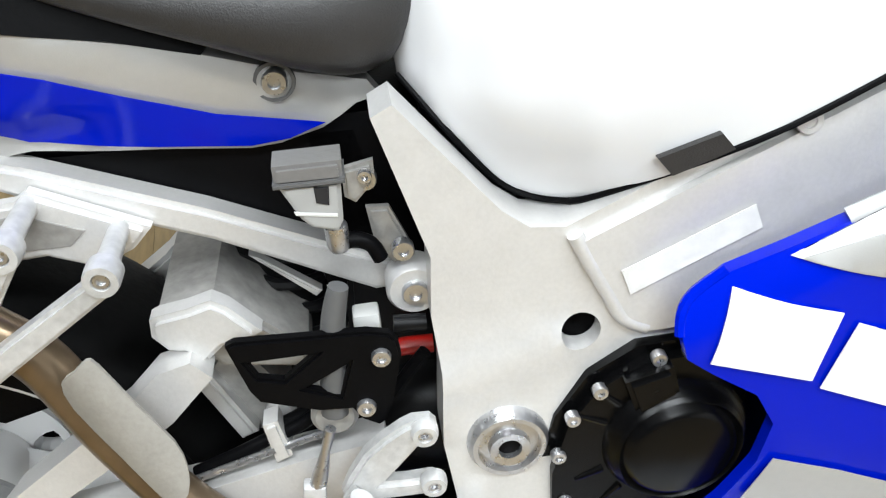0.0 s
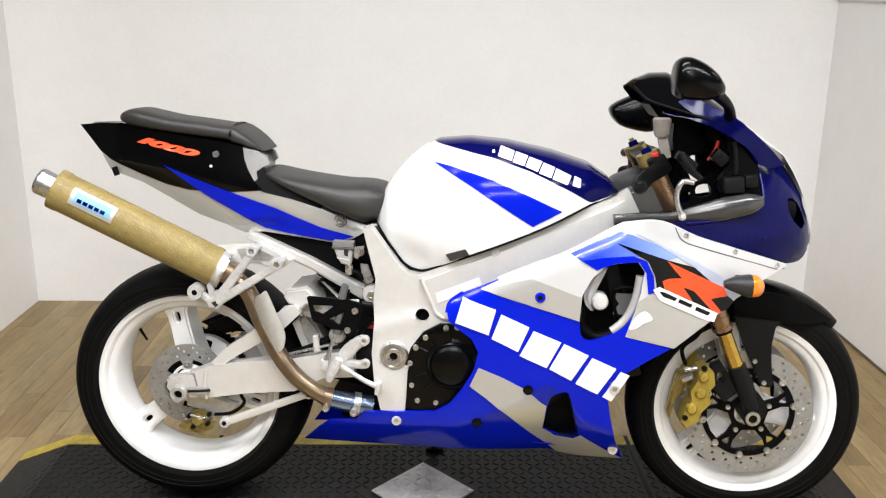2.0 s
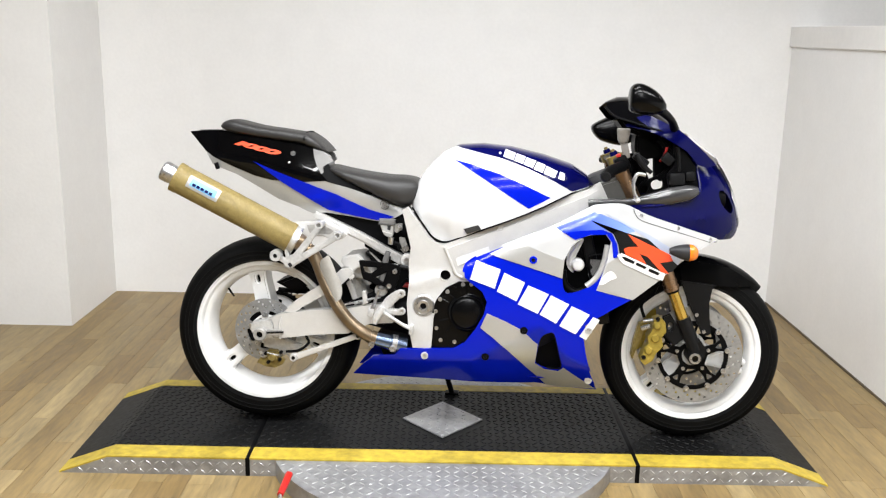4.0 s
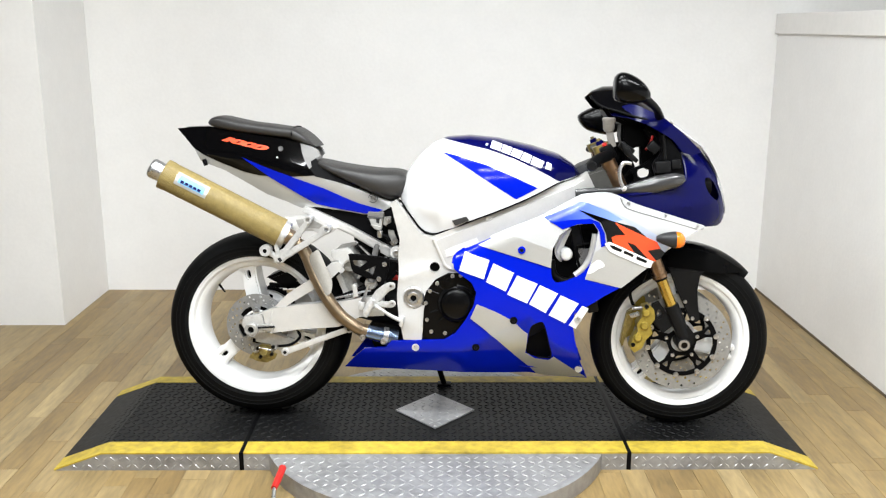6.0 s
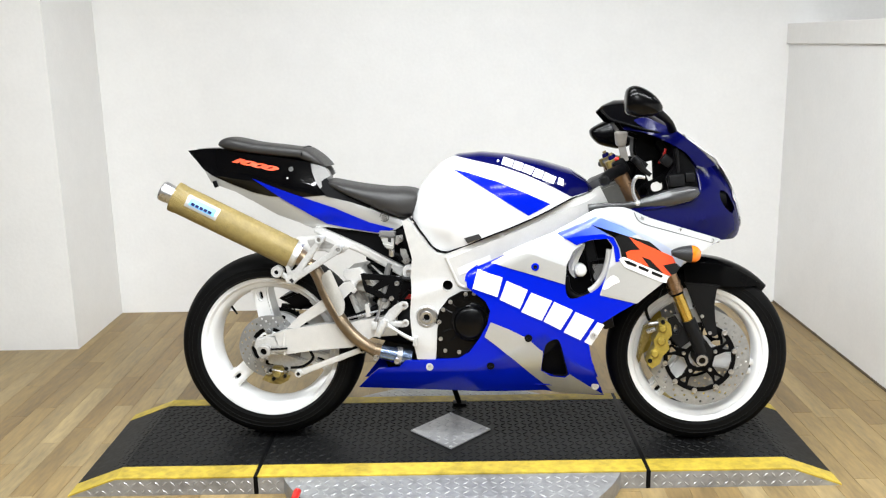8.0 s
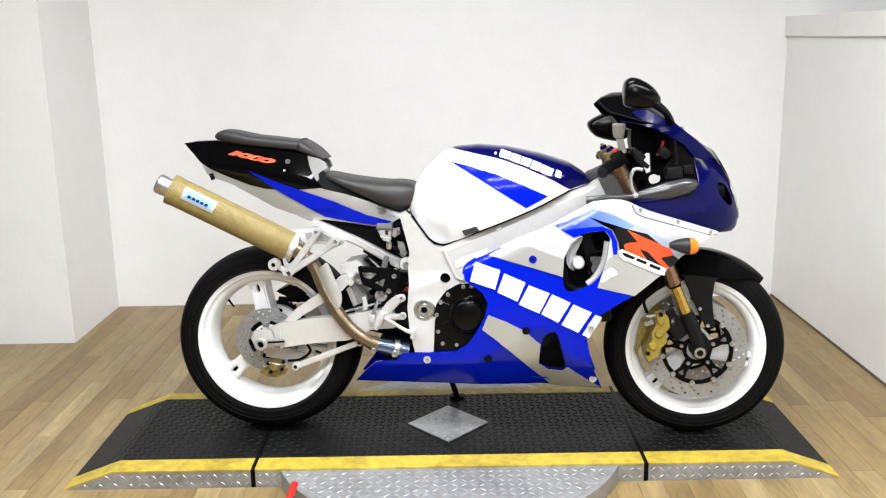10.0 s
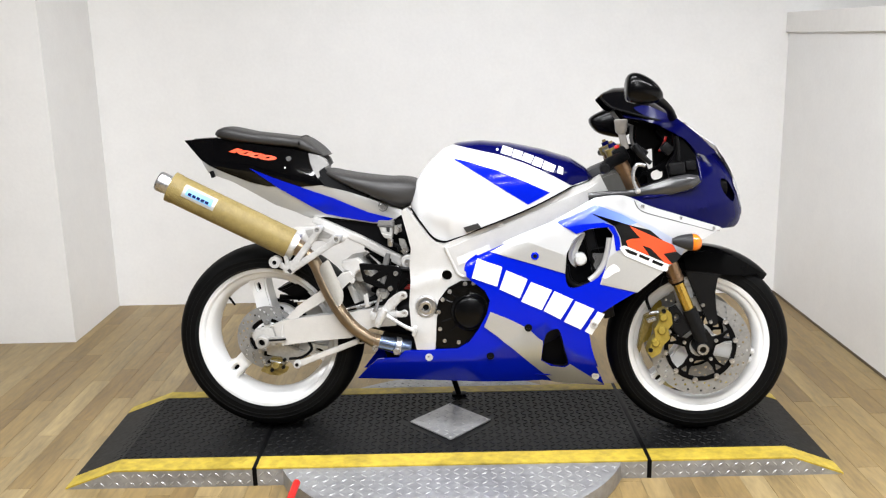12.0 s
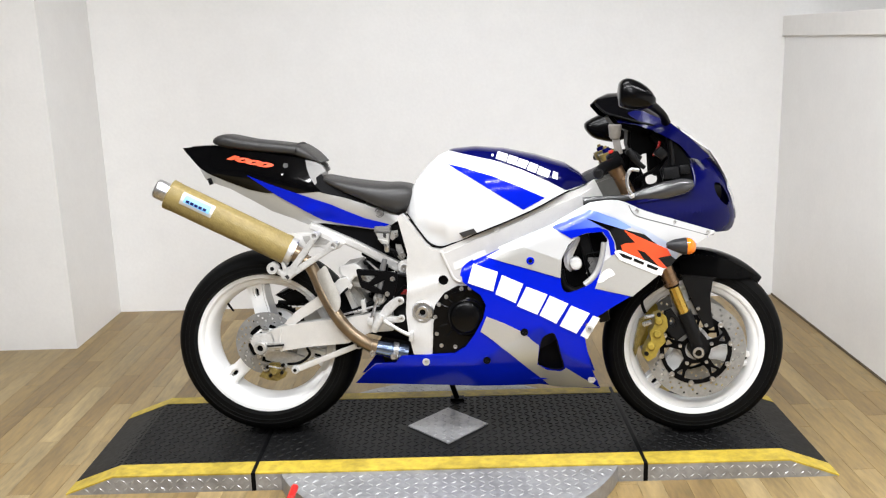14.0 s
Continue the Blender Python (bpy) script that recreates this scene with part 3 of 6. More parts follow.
def wheel(name, at, r, half, spokes, rim):
    x, z = at
    half_prof = [(rim + 0.004, 0.60), (rim + 0.014, 0.70), (rim + 0.0135, 0.80), (rim + 0.010, 0.82), (rim - 0.002, 0.80), (rim - 0.006, 0.74), (rim - 0.008, 0.66), (rim - 0.018, 0.62), (rim - 0.024, 0.52), (rim - 0.029, 0.30)]
    prof = [(r0, -half * h) for r0, h in half_prof[::-1]] + [(rim - 0.010, 0)] + [(r0, half * h) for r0, h in half_prof] + [(rim - 0.032, 0), (rim - 0.029, -half * 0.30)]
    w = part(name, lathe(prof, (x, 0, z), 96), WHEEL, bike, "white painted three-spoke wheel")
    prof = [(rim + 0.005, -half * 0.68), (rim + 0.012, -half * 0.84)]
    for k in range(25):
        a = math.pi * (k / 24) - math.pi / 2
        prof.append((rim + 0.018 + (r - rim - 0.018) * max(0.0, math.cos(a)) ** 0.55, half * math.copysign(abs(math.sin(a)) ** 0.9, math.sin(a))))
    prof += [(rim + 0.012, half * 0.84), (rim + 0.005, half * 0.68), (rim + 0.005, -half * 0.68)]
    tyre = part("tyre", lathe(prof, (x, 0, z), 96), RUBBER, w, "black rubber road tyre")
    for grow in (0.034, 0.046):
        part("sidewall_ring", lathe([(rim + grow + 0.0016 * math.cos(k * math.pi / 3), -half * (1.002 - 0.35 * (grow - 0.03)) + 0.0012 * math.sin(k * math.pi / 3)) for k in range(7)], (x, 0, z), 72), SIDEWALL, tyre, "moulded ring on the sidewall")
    part("hub", lathe([(0.0, -half * 0.7), (0.034, -half * 0.7), (0.040, -half * 0.6), (0.055, -half * 0.35), (0.060, 0), (0.055, half * 0.35), (0.04, half * 0.7), (0.0, half * 0.7)], (x, 0, z), 40), WHEEL, w)
    for a in spokes:
        c, s = math.cos(radians(a)), math.sin(radians(a))
        arm = [(0.035, -0.036), (0.09, -0.027), (0.15, -0.025), (0.180, -0.027), (rim - 0.015, -0.040), (rim - 0.015, 0.040), (0.180, 0.027), (0.15, 0.025), (0.09, 0.027), (0.035, 0.036)]
        o = [(x + u * c - v * s, z + u * s + v * c) for u, v in arm]
        slot = [(x + u * c - v * s, z + u * s + v * c) for u, v in rounded([(0.158, -0.005), (0.180, -0.005), (0.180, 0.005), (0.158, 0.005)], 3)]
        sp = part("spoke", prism(o, -half * 0.42, half * 0.42, 0.006, None, [slot]), WHEEL, w)
        part("slot_shade", prism([(p[0], p[1]) for p in slot], -half * 0.2, half * 0.2, 0), PLASTIC, w)
    return w


rear = wheel("rear_wheel", RW, 0.308, 0.096, (102, 222, 342), 0.222)
front = wheel("front_wheel", FW, 0.2885, 0.060, (225, 105, 345), 0.212)
disc(rear, RW, 0.105, 0.0655, -0.072, 48, "drilled steel rear brake disc")
for y in (-0.078, 0.073):
    disc(front, FW, 0.158, 0.108, y, 66, "drilled steel front brake disc")
for wh, at, a in ((rear, RW, 140), (front, FW, 75)):
    c, s = math.cos(radians(a)), math.sin(radians(a))
    part("valve", rod((at[0] + 0.19 * c, -0.01, at[1] + 0.19 * s), (at[0] + 0.158 * c, -0.03, at[1] + 0.158 * s), 0.0042, 0.003, 10), PLASTIC, wh)


def carrier(parent, at, hub, r_out, y, n, material, label, spoke):
    """A spider with n broad windows between its arms, and a bore in each arm's foot."""
    x, z = at
    holes = [circle(x, z, hub, 24)]
    for k in range(n):
        m = 2 * math.pi * (k + 0.8) / n
        half = math.pi / n
        r0, r1 = hub + 0.014, r_out - 0.013
        pts = []
        for rr, turn in ((r0, -0.9), (r1 * 0.8, -1), (r1, -0.86), (r1 * 1.01, -0.3), (r1 * 1.01, 0.3), (r1, 0.86), (r1 * 0.8, 1), (r0, 0.9)):
            a = m + turn * (half - spoke / rr)
            pts.append((x + rr * math.cos(a), z + rr * math.sin(a)))
        holes.append(pts)
        a = m + half
        holes.append(rounded([(x + rr * math.cos(a + d), z + rr * math.sin(a + d)) for rr, d in ((r1 * 0.78, -0.02), (r1 * 0.95, -0.10), (r1 * 0.95, 0.10), (r1 * 0.78, 0.02))], 3))
    return part("disc_carrier", prism(circle(x, z, r_out, 60), y, y + 0.0075, 0, None, holes), material, parent, label, smooth=False)


for y in (-0.081, 0.076):
    carrier(front, FW, 0.034, 0.113, y, 5, PLASTIC, "black disc carrier", 0.0125)
for k in range(10):
    a = 2 * math.pi * (k + 0.3) / 10
    bolt((FW[0] + 0.110 * math.cos(a), -0.082, FW[1] + 0.110 * math.sin(a)), front, 0.0085, STEEL, 0.006, "disc_bobbin")
for k in range(5):
    a = 2 * math.pi * (k + 0.3) / 5
    bolt((FW[0] + 0.052 * math.cos(a), -0.083, FW[1] + 0.052 * math.sin(a)), front, 0.006, STEEL)
HUBHOLES = []
for k in range(5):
    a = 2 * math.pi * (k + 0.8) / 5
    HUBHOLES.append(rounded([(RW[0] + r * math.cos(a + d), RW[1] + r * math.sin(a + d)) for r, d in ((0.030, -0.22), (0.042, -0.22), (0.042, 0.22), (0.030, 0.22))], 3))
part("disc_carrier", prism(circle(RW[0], RW[1], 0.050, 40), -0.066, -0.052, 0.002, None, [circle(RW[0], RW[1], 0.020, 20)] + HUBHOLES), WHEEL, rear, "white cast disc carrier", smooth=False)
part("carrier_core", prism(circle(RW[0], RW[1], 0.067, 40), -0.060, -0.040, 0, None, [circle(RW[0], RW[1], 0.020, 20)]), PLASTIC, rear, "black backing of the disc carrier")
for k in range(5):
    a = 2 * math.pi * (k + 0.3) / 5
    c, s = math.cos(a), math.sin(a)
    lobe = [(RW[0] + u * c - v * s, RW[1] + u * s + v * c) for u, v in ((0.044, -0.010), (0.055, -0.013), (0.066, -0.018), (0.066, 0.018), (0.055, 0.013), (0.044, 0.010))]
    part("disc_tab", prism(lobe, -0.0722, -0.0672, 0), DISC, rear)
    bolt((RW[0] + 0.054 * c, -0.0725, RW[1] + 0.054 * s), rear, 0.007, STEEL)
OVALS = []
for k in range(5):
    a = 2 * math.pi * (k + 0.15) / 5
    OVALS.append(rounded([(RW[0] + r * math.cos(a + d), RW[1] + r * math.sin(a + d)) for r, d in ((0.052, -0.12), (0.078, -0.16), (0.078, 0.16), (0.052, 0.12))], 3))
part("sprocket_carrier", prism(circle(RW[0], RW[1], 0.090, 48), 0.055, 0.075, 0, None, OVALS), WHEEL, rear, "white cast sprocket carrier", smooth=False)
part("carrier_shade", prism(circle(RW[0], RW[1], 0.086, 32), 0.080, 0.084, 0), PLASTIC, rear)
teeth = []
for k in range(84):
    a = 2 * math.pi * k / 84
    rr = 0.104 if k % 2 else 0.097
    teeth.append((RW[0] + rr * math.cos(a), RW[1] + rr * math.sin(a)))
part("sprocket", prism(teeth, 0.093, 0.099, 0, None, [circle(RW[0], RW[1], 0.06, 32)]), DARK, rear, smooth=False)
chain = [(RW[0] + 0.1, 0.097, RW[1] + 0.102), (0.25, 0.097, 0.425), (0.45, 0.097, 0.43)]
part("chain", tube([(RW[0], 0.097, RW[1] + 0.104)] + chain, 0.009, 8), DARK, bike)
part("chain_guard", prism([(0.054, 0.418), (0.134, 0.445), (0.253, 0.441), (0.311, 0.421), (0.291, 0.392), (0.213, 0.417), (0.124, 0.421), (0.073, 0.398)], 0.085, 0.125, 0.004), PLASTIC, bike)
part("rear_hugger", prism([(0.036, 0.466), (0.154, 0.518), (0.211, 0.476), (0.266, 0.398), (0.227, 0.389), (0.171, 0.456), (0.093, 0.437)], -0.06, 0.06, 0.01), PLASTIC, bike)

# swingarm
BEAM = [(0.029, 0.360), (0.080, 0.381), (0.183, 0.396), (0.286, 0.405), (0.366, 0.420), (0.439, 0.429), (0.441, 0.365), (0.365, 0.359), (0.294, 0.324), (0.180, 0.314), (0.077, 0.299), (0.035, 0.306)]
for side in (-1, 1):
    arm = part("swingarm_beam", prism(BEAM, side * 0.100, side * 0.142, 0.006), FRAME, bike, "welded white-silver alloy swingarm")
    part("brace", prism([(0.084, 0.386), (0.122, 0.425), (0.235, 0.501), (0.266, 0.530), (0.295, 0.537), (0.309, 0.519), (0.268, 0.479), (0.249, 0.466), (0.144, 0.403), (0.115, 0.381)], side * 0.102, side * 0.136, 0.005), FRAME, arm)
arm_r = [o for o in bike.children if o.name.startswith("swingarm_beam")][0]
part("axle_block", prism([(-0.016, 0.353), (0.045, 0.361), (0.056, 0.320), (0.048, 0.297), (-0.013, 0.301), (-0.027, 0.325)], -0.146, -0.128, 0.004), ALLOY, arm_r, "machined alloy axle block")
part("axle_nut", lathe([(0.011, -0.150), (0.011, -0.163), (0.018, -0.163), (0.022, -0.158), (0.022, -0.144), (0.011, -0.144), (0.011, -0.150)], (RW[0] + 0.002, 0, RW[1] + 0.004), 24), CASTGREY, arm_r)
part("axle_bore", rod((RW[0] + 0.002, -0.152, RW[1] + 0.004), (RW[0] + 0.002, -0.145, RW[1] + 0.004), 0.0115), PLASTIC, arm_r)
part("adjuster", rbox((0.05, 0.012, 0.018), pose(0.055, -0.145, 0.318), 0.003), CASTGREY, arm_r)
part("adjuster", rod((0.03, -0.15, 0.317), (0.085, -0.15, 0.321), 0.0035), DARK, arm_r)
part("weld", tube([(0.072, -0.141, 0.297), (0.070, -0.1435, 0.335), (0.075, -0.141, 0.372)], 0.004, 8), FRAME, arm_r)
CAP = [(0.266, 0.553), (0.268, 0.569), (0.275, 0.572), (0.299, 0.575), (0.319, 0.580), (0.331, 0.571), (0.353, 0.543), (0.341, 0.537), (0.320, 0.535), (0.298, 0.516), (0.288, 0.534), (0.276, 0.538)]
# One silver casting: shaded body in darker grey, lit front in lighter alloy.
bridge_block = part("swingarm_bridge", prism([(0.272, 0.566), (0.299, 0.571), (0.319, 0.575), (0.329, 0.568), (0.352, 0.540), (0.385, 0.505), (0.385, 0.485), (0.310, 0.500), (0.292, 0.530), (0.277, 0.541)], -0.100, 0.06, 0.005), CASTGREY, bike, "welded alloy swingarm bridge casting, greyed for the shade on it")
part("bridge_cap", prism(CAP, -0.120, -0.099, 0.005), FRAME, bridge_block, "alloy end plate of the bridge, lighter as its lit face")
part("bridge_strut", prism([(0.346, 0.580), (0.353, 0.577), (0.402, 0.534), (0.396, 0.529)], -0.056, -0.044, 0.002), FRAME, bridge_block)
link = part("shock_linkage", prism([(0.306, 0.505), (0.335, 0.470), (0.352, 0.439), (0.372, 0.410), (0.340, 0.392), (0.316, 0.397), (0.287, 0.477)], -0.070, 0.05, 0.006), CASTGREY, bike, "cast alloy shock linkage plate")
part("link_rib", prism([(0.278, 0.479), (0.292, 0.490), (0.323, 0.411), (0.307, 0.405)], -0.088, -0.065, 0.004), FRAME, link)
part("link_boss", lathe([(0.0, -0.086), (0.010, -0.086), (0.014, -0.082), (0.014, -0.065), (0.0, -0.065)], (0.347, 0, 0.428), 20), ALLOY, link)
part("rail_lug", lathe([(0.0, -0.126), (0.020, -0.126), (0.023, -0.122), (0.023, -0.10), (0.0, -0.10)], (0.481, 0, 0.567), 24), FRAME, bike)
bolt((0.481, -0.126, 0.567), bike, 0.011, STEEL, 0.006)
part("torque_arm", prism([(0.108, 0.226), (0.118, 0.246), (0.330, 0.327), (0.338, 0.312), (0.128, 0.228)], -0.142, -0.132, 0.003), FRAME, bike, "flat alloy torque arm")
for v in [(0.117, 0.236), (0.328, 0.318)]:
    part("arm_boss", lathe([(0.005, -0.146), (0.005, -0.149), (0.011, -0.149), (0.013, -0.145), (0.013, -0.130), (0.005, -0.130), (0.005, -0.146)], (v[0], 0, v[1]), 20), ALLOY, bike)
    bolt((v[0], -0.146, v[1]), bike, 0.006, DARK)
REARCAL = [(0.012, 0.238), (0.024, 0.248), (0.050, 0.247), (0.062, 0.236), (0.066, 0.222), (0.056, 0.206), (0.032, 0.201), (0.015, 0.212)]
PL = [(-0.018, 0.201), (-0.001, 0.224), (0.046, 0.223), (0.078, 0.216), (0.070, 0.199), (0.043, 0.185), (0.013, 0.188)]
part("caliper_plate", prism(PL, -0.098, -0.090, 0.002, None, [circle(PL[2][0] - 0.006, PL[2][1] - 0.012, 0.005, 10), circle(PL[2][0] + 0.008, PL[2][1] - 0.014, 0.005, 10), circle(PL[2][0] - 0.022, PL[2][1] - 0.014, 0.005, 10)]), BRASS, bike, "gold drilled caliper plate", smooth=False)
part("caliper_yoke", tube([(x, -0.098, z) for x, z in [(-0.004, 0.240), (0.004, 0.222), (0.022, 0.232), (0.040, 0.236), (0.056, 0.228), (0.074, 0.236)]], 0.006, 10), STEEL, bike)
part("pad_pin", rod((0.020, -0.112, 0.240), (0.058, -0.112, 0.232), 0.003), STEEL, bike)
cal = part("rear_caliper", prism(REARCAL, -0.105, -0.055, 0.006), BRASS, bike, "gold rear brake caliper")
part("piston_cap", lathe([(0.0, -0.116), (0.010, -0.116), (0.014, -0.112), (0.014, -0.10), (0.0, -0.10)], (REARCAL[0][0] + 0.026, 0, REARCAL[0][1] - 0.014), 20), BRASS, cal)
for v in [(0.016, 0.236), (0.062, 0.217), (0.067, 0.242), (0.024, 0.207)]:
    bolt((v[0], -0.107, v[1]), cal, 0.006, DARK, 0.006)
part("caliper_bracket", prism([(-0.000, 0.291), (0.060, 0.287), (0.134, 0.263), (0.094, 0.215), (0.067, 0.234), (0.002, 0.253)], -0.085, -0.07, 0.004), ALLOY, bike)
part("brake_hose", tube([(v[0], -0.128, v[1]) for v in [(0.088, 0.251), (0.131, 0.257), (0.163, 0.284), (0.157, 0.317), (0.218, 0.364)]], 0.0045, 8), PLASTIC, bike)
part("shock", tube([(0.36, 0.0, 0.62), (0.39, 0.0, 0.36)], 0.028, 14), DARK, bike)
spring = []
for k in range(90):
    a = k * 0.5
    spring.append((0.362 + 0.026 * k / 90 + 0.036 * math.cos(a), 0.036 * math.sin(a), 0.61 - 0.20 * k / 90))
part("shock_spring", tube(spring, 0.006, 8, 1), DARK, bike, "dark shock absorber spring")

# frame
FRAMESIDE = [(0.465, 0.732), (0.481, 0.740), (0.523, 0.684), (0.551, 0.647), (0.571, 0.630), (0.598, 0.626), (0.730, 0.681), (0.817, 0.715), (0.904, 0.754), (0.990, 0.797), (1.051, 0.816), (1.080, 0.836), (1.111, 0.775), (1.095, 0.706), (0.947, 0.612), (0.843, 0.560), (0.764, 0.534), (0.711, 0.529), (0.690, 0.522), (0.685, 0.513), (0.623, 0.482), (0.596, 0.437), (0.576, 0.376), (0.568, 0.296), (0.510, 0.296), (0.494, 0.366), (0.487, 0.437), (0.493, 0.508), (0.490, 0.561), (0.495, 0.615)]
HOLE = circle(*[(0.607, 0.530)][0], 0.0165, 20)
spar = part("frame_spar", shell(FRAMESIDE, on(frame_w), 0.045, 0.02, (HOLE,), None, 0.0), FRAME, bike, "silver alloy twin-spar frame")
part("frame_spar", shell(FRAMESIDE, on(frame_w, 0, 1), -0.045, 0.03), FRAME, bike, "silver alloy twin-spar frame")
part("spar_casting", shell([(0.606, 0.614), (0.730, 0.665), (0.904, 0.737), (1.042, 0.795), (1.070, 0.812), (1.087, 0.776), (1.074, 0.715), (0.947, 0.629), (0.843, 0.578), (0.764, 0.550), (0.708, 0.536), (0.685, 0.525), (0.662, 0.525), (0.644, 0.534), (0.629, 0.564)], on(frame_w, 0.008), 0.02, 0.02, (), None, 0.0), FRAME, spar, "raised spar section welded to the side plate")
part("weld_bead", tube([(x, -frame_w(x, z) - 0.0030, z) for x, z in [(0.604, 0.620), (0.615, 0.594), (0.629, 0.564), (0.641, 0.538), (0.660, 0.526)]], 0.0065, 12, 5), FRAME, spar, "rounded weld at the spar joint")
part("hole_cap", lathe([(0.0, -frame_w(0.608, 0.531) + 0.018), (0.016, -frame_w(0.608, 0.531) + 0.018)], (*[[(0.607, 0.530)][0][0]], 0, [(0.607, 0.530)][0][1]), 20), PLASTIC, spar, "black rubber plug")
PV = [(0.541, 0.432)][0]
fw = -frame_w(*PV)
piv = part("swingarm_pivot", lathe([(0.010, fw - 0.002), (0.010, fw - 0.010), (0.017, fw - 0.011), (0.018, fw - 0.004), (0.026, fw - 0.003), (0.027, fw - 0.008), (0.031, fw - 0.008), (0.034, fw - 0.003), (0.036, fw + 0.004), (0.010, fw + 0.004), (0.010, fw - 0.002)], (PV[0], 0, PV[1]), 40), STEEL, spar, "ringed steel swingarm pivot")
part("pivot_bore", rod((PV[0], fw - 0.004, PV[1]), (PV[0], fw + 0.004, PV[1]), 0.0105), PLASTIC, piv)
part("sticker", shell([(0.638, 0.586), (0.740, 0.628), (0.747, 0.607), (0.645, 0.563)], on(frame_w, 0.0105), 0.001, 0.02), LABELWHITE, spar, "worn white information sticker")
bolt((*[[(0.775, 0.689)][0][0]], -frame_w(0.77, 0.66) - 0.0085, [(0.775, 0.689)][0][1]), spar, 0.010, FRAME, 0.002, "plug")
part("tank_seal", tube([(x, -interp(x, TANK_WIDTH) + flange(x, z) - 0.001, z - 0.001) for x, z in TANK_BOTTOM], 0.0026, 8, 4), PLASTIC, bike, "thin black rubber tank seal")
part("seal_tab", shell([(0.661, 0.681), (0.706, 0.695), (0.716, 0.682), (0.672, 0.666)], on(tank_w, 0.004), 0.006, 0.02), VINYL, bike, "dark rubber tab")
part("steering_head", rbox((0.10, 0.10, 0.14), pose(1.115, 0, 0.80, 0, -23, 0), 0.02), MIDGREY, bike)
part("head_casting", prism([(1.053, 0.819), (1.102, 0.840), (1.149, 0.855), (1.186, 0.785), (1.145, 0.774), (1.057, 0.778)], -0.115, -0.06, 0.008), HEADGREY, bike, "grey cast frame head")
part("intake_tube", tube([(v[0], -0.15, v[1]) for v in [(1.055, 0.768), (1.118, 0.769), (1.178, 0.779)]], 0.014, 12), PLASTIC, bike)

# subframe, brackets and rider's foot controls
part("subframe_rail", prism([(0.175, 0.710), (0.204, 0.700), (0.328, 0.645), (0.436, 0.589), (0.469, 0.574), (0.472, 0.548), (0.450, 0.547), (0.327, 0.617), (0.191, 0.678), (0.167, 0.691)], -0.088, -0.062, 0.005), FRAME, bike, "silver box-section seat rail")
part("subframe_rail", prism([(0.175, 0.710), (0.204, 0.700), (0.328, 0.645), (0.436, 0.589), (0.469, 0.574), (0.472, 0.548), (0.450, 0.547), (0.327, 0.617), (0.191, 0.678), (0.167, 0.691)], 0.062, 0.088, 0.005), FRAME, bike, "silver box-section seat rail")
part("rail_plate", prism([(0.080, 0.672), (0.144, 0.679), (0.195, 0.681), (0.206, 0.688), (0.287, 0.644), (0.270, 0.628), (0.240, 0.616), (0.205, 0.632), (0.164, 0.631), (0.123, 0.630), (0.098, 0.640)], -0.104, -0.090, 0.004), FRAME, bike, "flat alloy bracket plate")
# No hollow here: a darker patch on the face paints a recess's shade.
part("plate_recess", prism([(0.150, 0.668), (0.196, 0.672), (0.240, 0.652), (0.226, 0.640), (0.160, 0.642)], -0.1052, -0.1035, 0.0005), CASTGREY, bike)

for v in [(0.476, 0.605), (0.455, 0.671)]:
    bolt((v[0], -0.121, v[1]), bike, 0.009, STEEL)
def bar(a, b, wa, wb, y0, y1, bevel=0.003):
    """A flat tapered arm in the side plane from a to b."""
    d = Vector((b[0] - a[0], b[1] - a[1])).normalized()
    n = (-d[1], d[0])
    return prism([(a[0] + n[0] * wa, a[1] + n[1] * wa), (b[0] + n[0] * wb, b[1] + n[1] * wb), (b[0] - n[0] * wb, b[1] - n[1] * wb), (a[0] - n[0] * wa, a[1] - n[1] * wa)], y0, y1, bevel)


hang = part("footrest_hanger", prism([(0.086, 0.560), (0.104, 0.566), (0.112, 0.578), (0.150, 0.586), (0.148, 0.566), (0.130, 0.546), (0.117, 0.534), (0.096, 0.538)], -0.176, -0.158, 0.004), ALLOY, bike, "cast alloy passenger footrest hanger")
for a, b, wa, wb in (((0.124, 0.566), (0.205, 0.672), 0.0115, 0.0085), ((0.124, 0.556), (0.264, 0.642), 0.0115, 0.0085), ((0.108, 0.552), (0.090, 0.640), 0.0075, 0.0045), ((0.112, 0.548), (0.078, 0.568), 0.009, 0.008)):
    part("arm", bar(a, b, wa, wb, -0.174, -0.160), ALLOY, hang)
# Charcoal patch on the hanger's face, painted as the dark of a pocket.
part("hanger_pocket", prism([(0.104, 0.550), (0.114, 0.555), (0.121, 0.545), (0.114, 0.539)], -0.1768, -0.175, 0.0005), MIDGREY, hang)
for v in [(0.204, 0.677), (0.2635, 0.6467)]:
    part("boss", lathe([(0.0, -0.172), (0.006, -0.172), (0.007, -0.177), (0.0125, -0.177), (0.0135, -0.172), (0.0135, -0.158), (0.009, -0.154), (0.008, -0.10), (0.0, -0.10)], (v[0], 0, v[1]), 20), ALLOY, hang)
    part("bolt", lathe([(0.0, -0.1725), (0.003, -0.1725), (0.0035, -0.1755), (0.006, -0.1755), (0.0062, -0.17), (0.0, -0.17)], (v[0], 0, v[1]), 12), STEEL, hang)
BS = [(0.066, 0.575)][0]
part("pivot_boss", lathe([(0.007, -0.176), (0.007, -0.182), (0.017, -0.182), (0.019, -0.176), (0.019, -0.150), (0.007, -0.150), (0.007, -0.176)], (BS[0], 0, BS[1]), 24), ALLOY, hang)
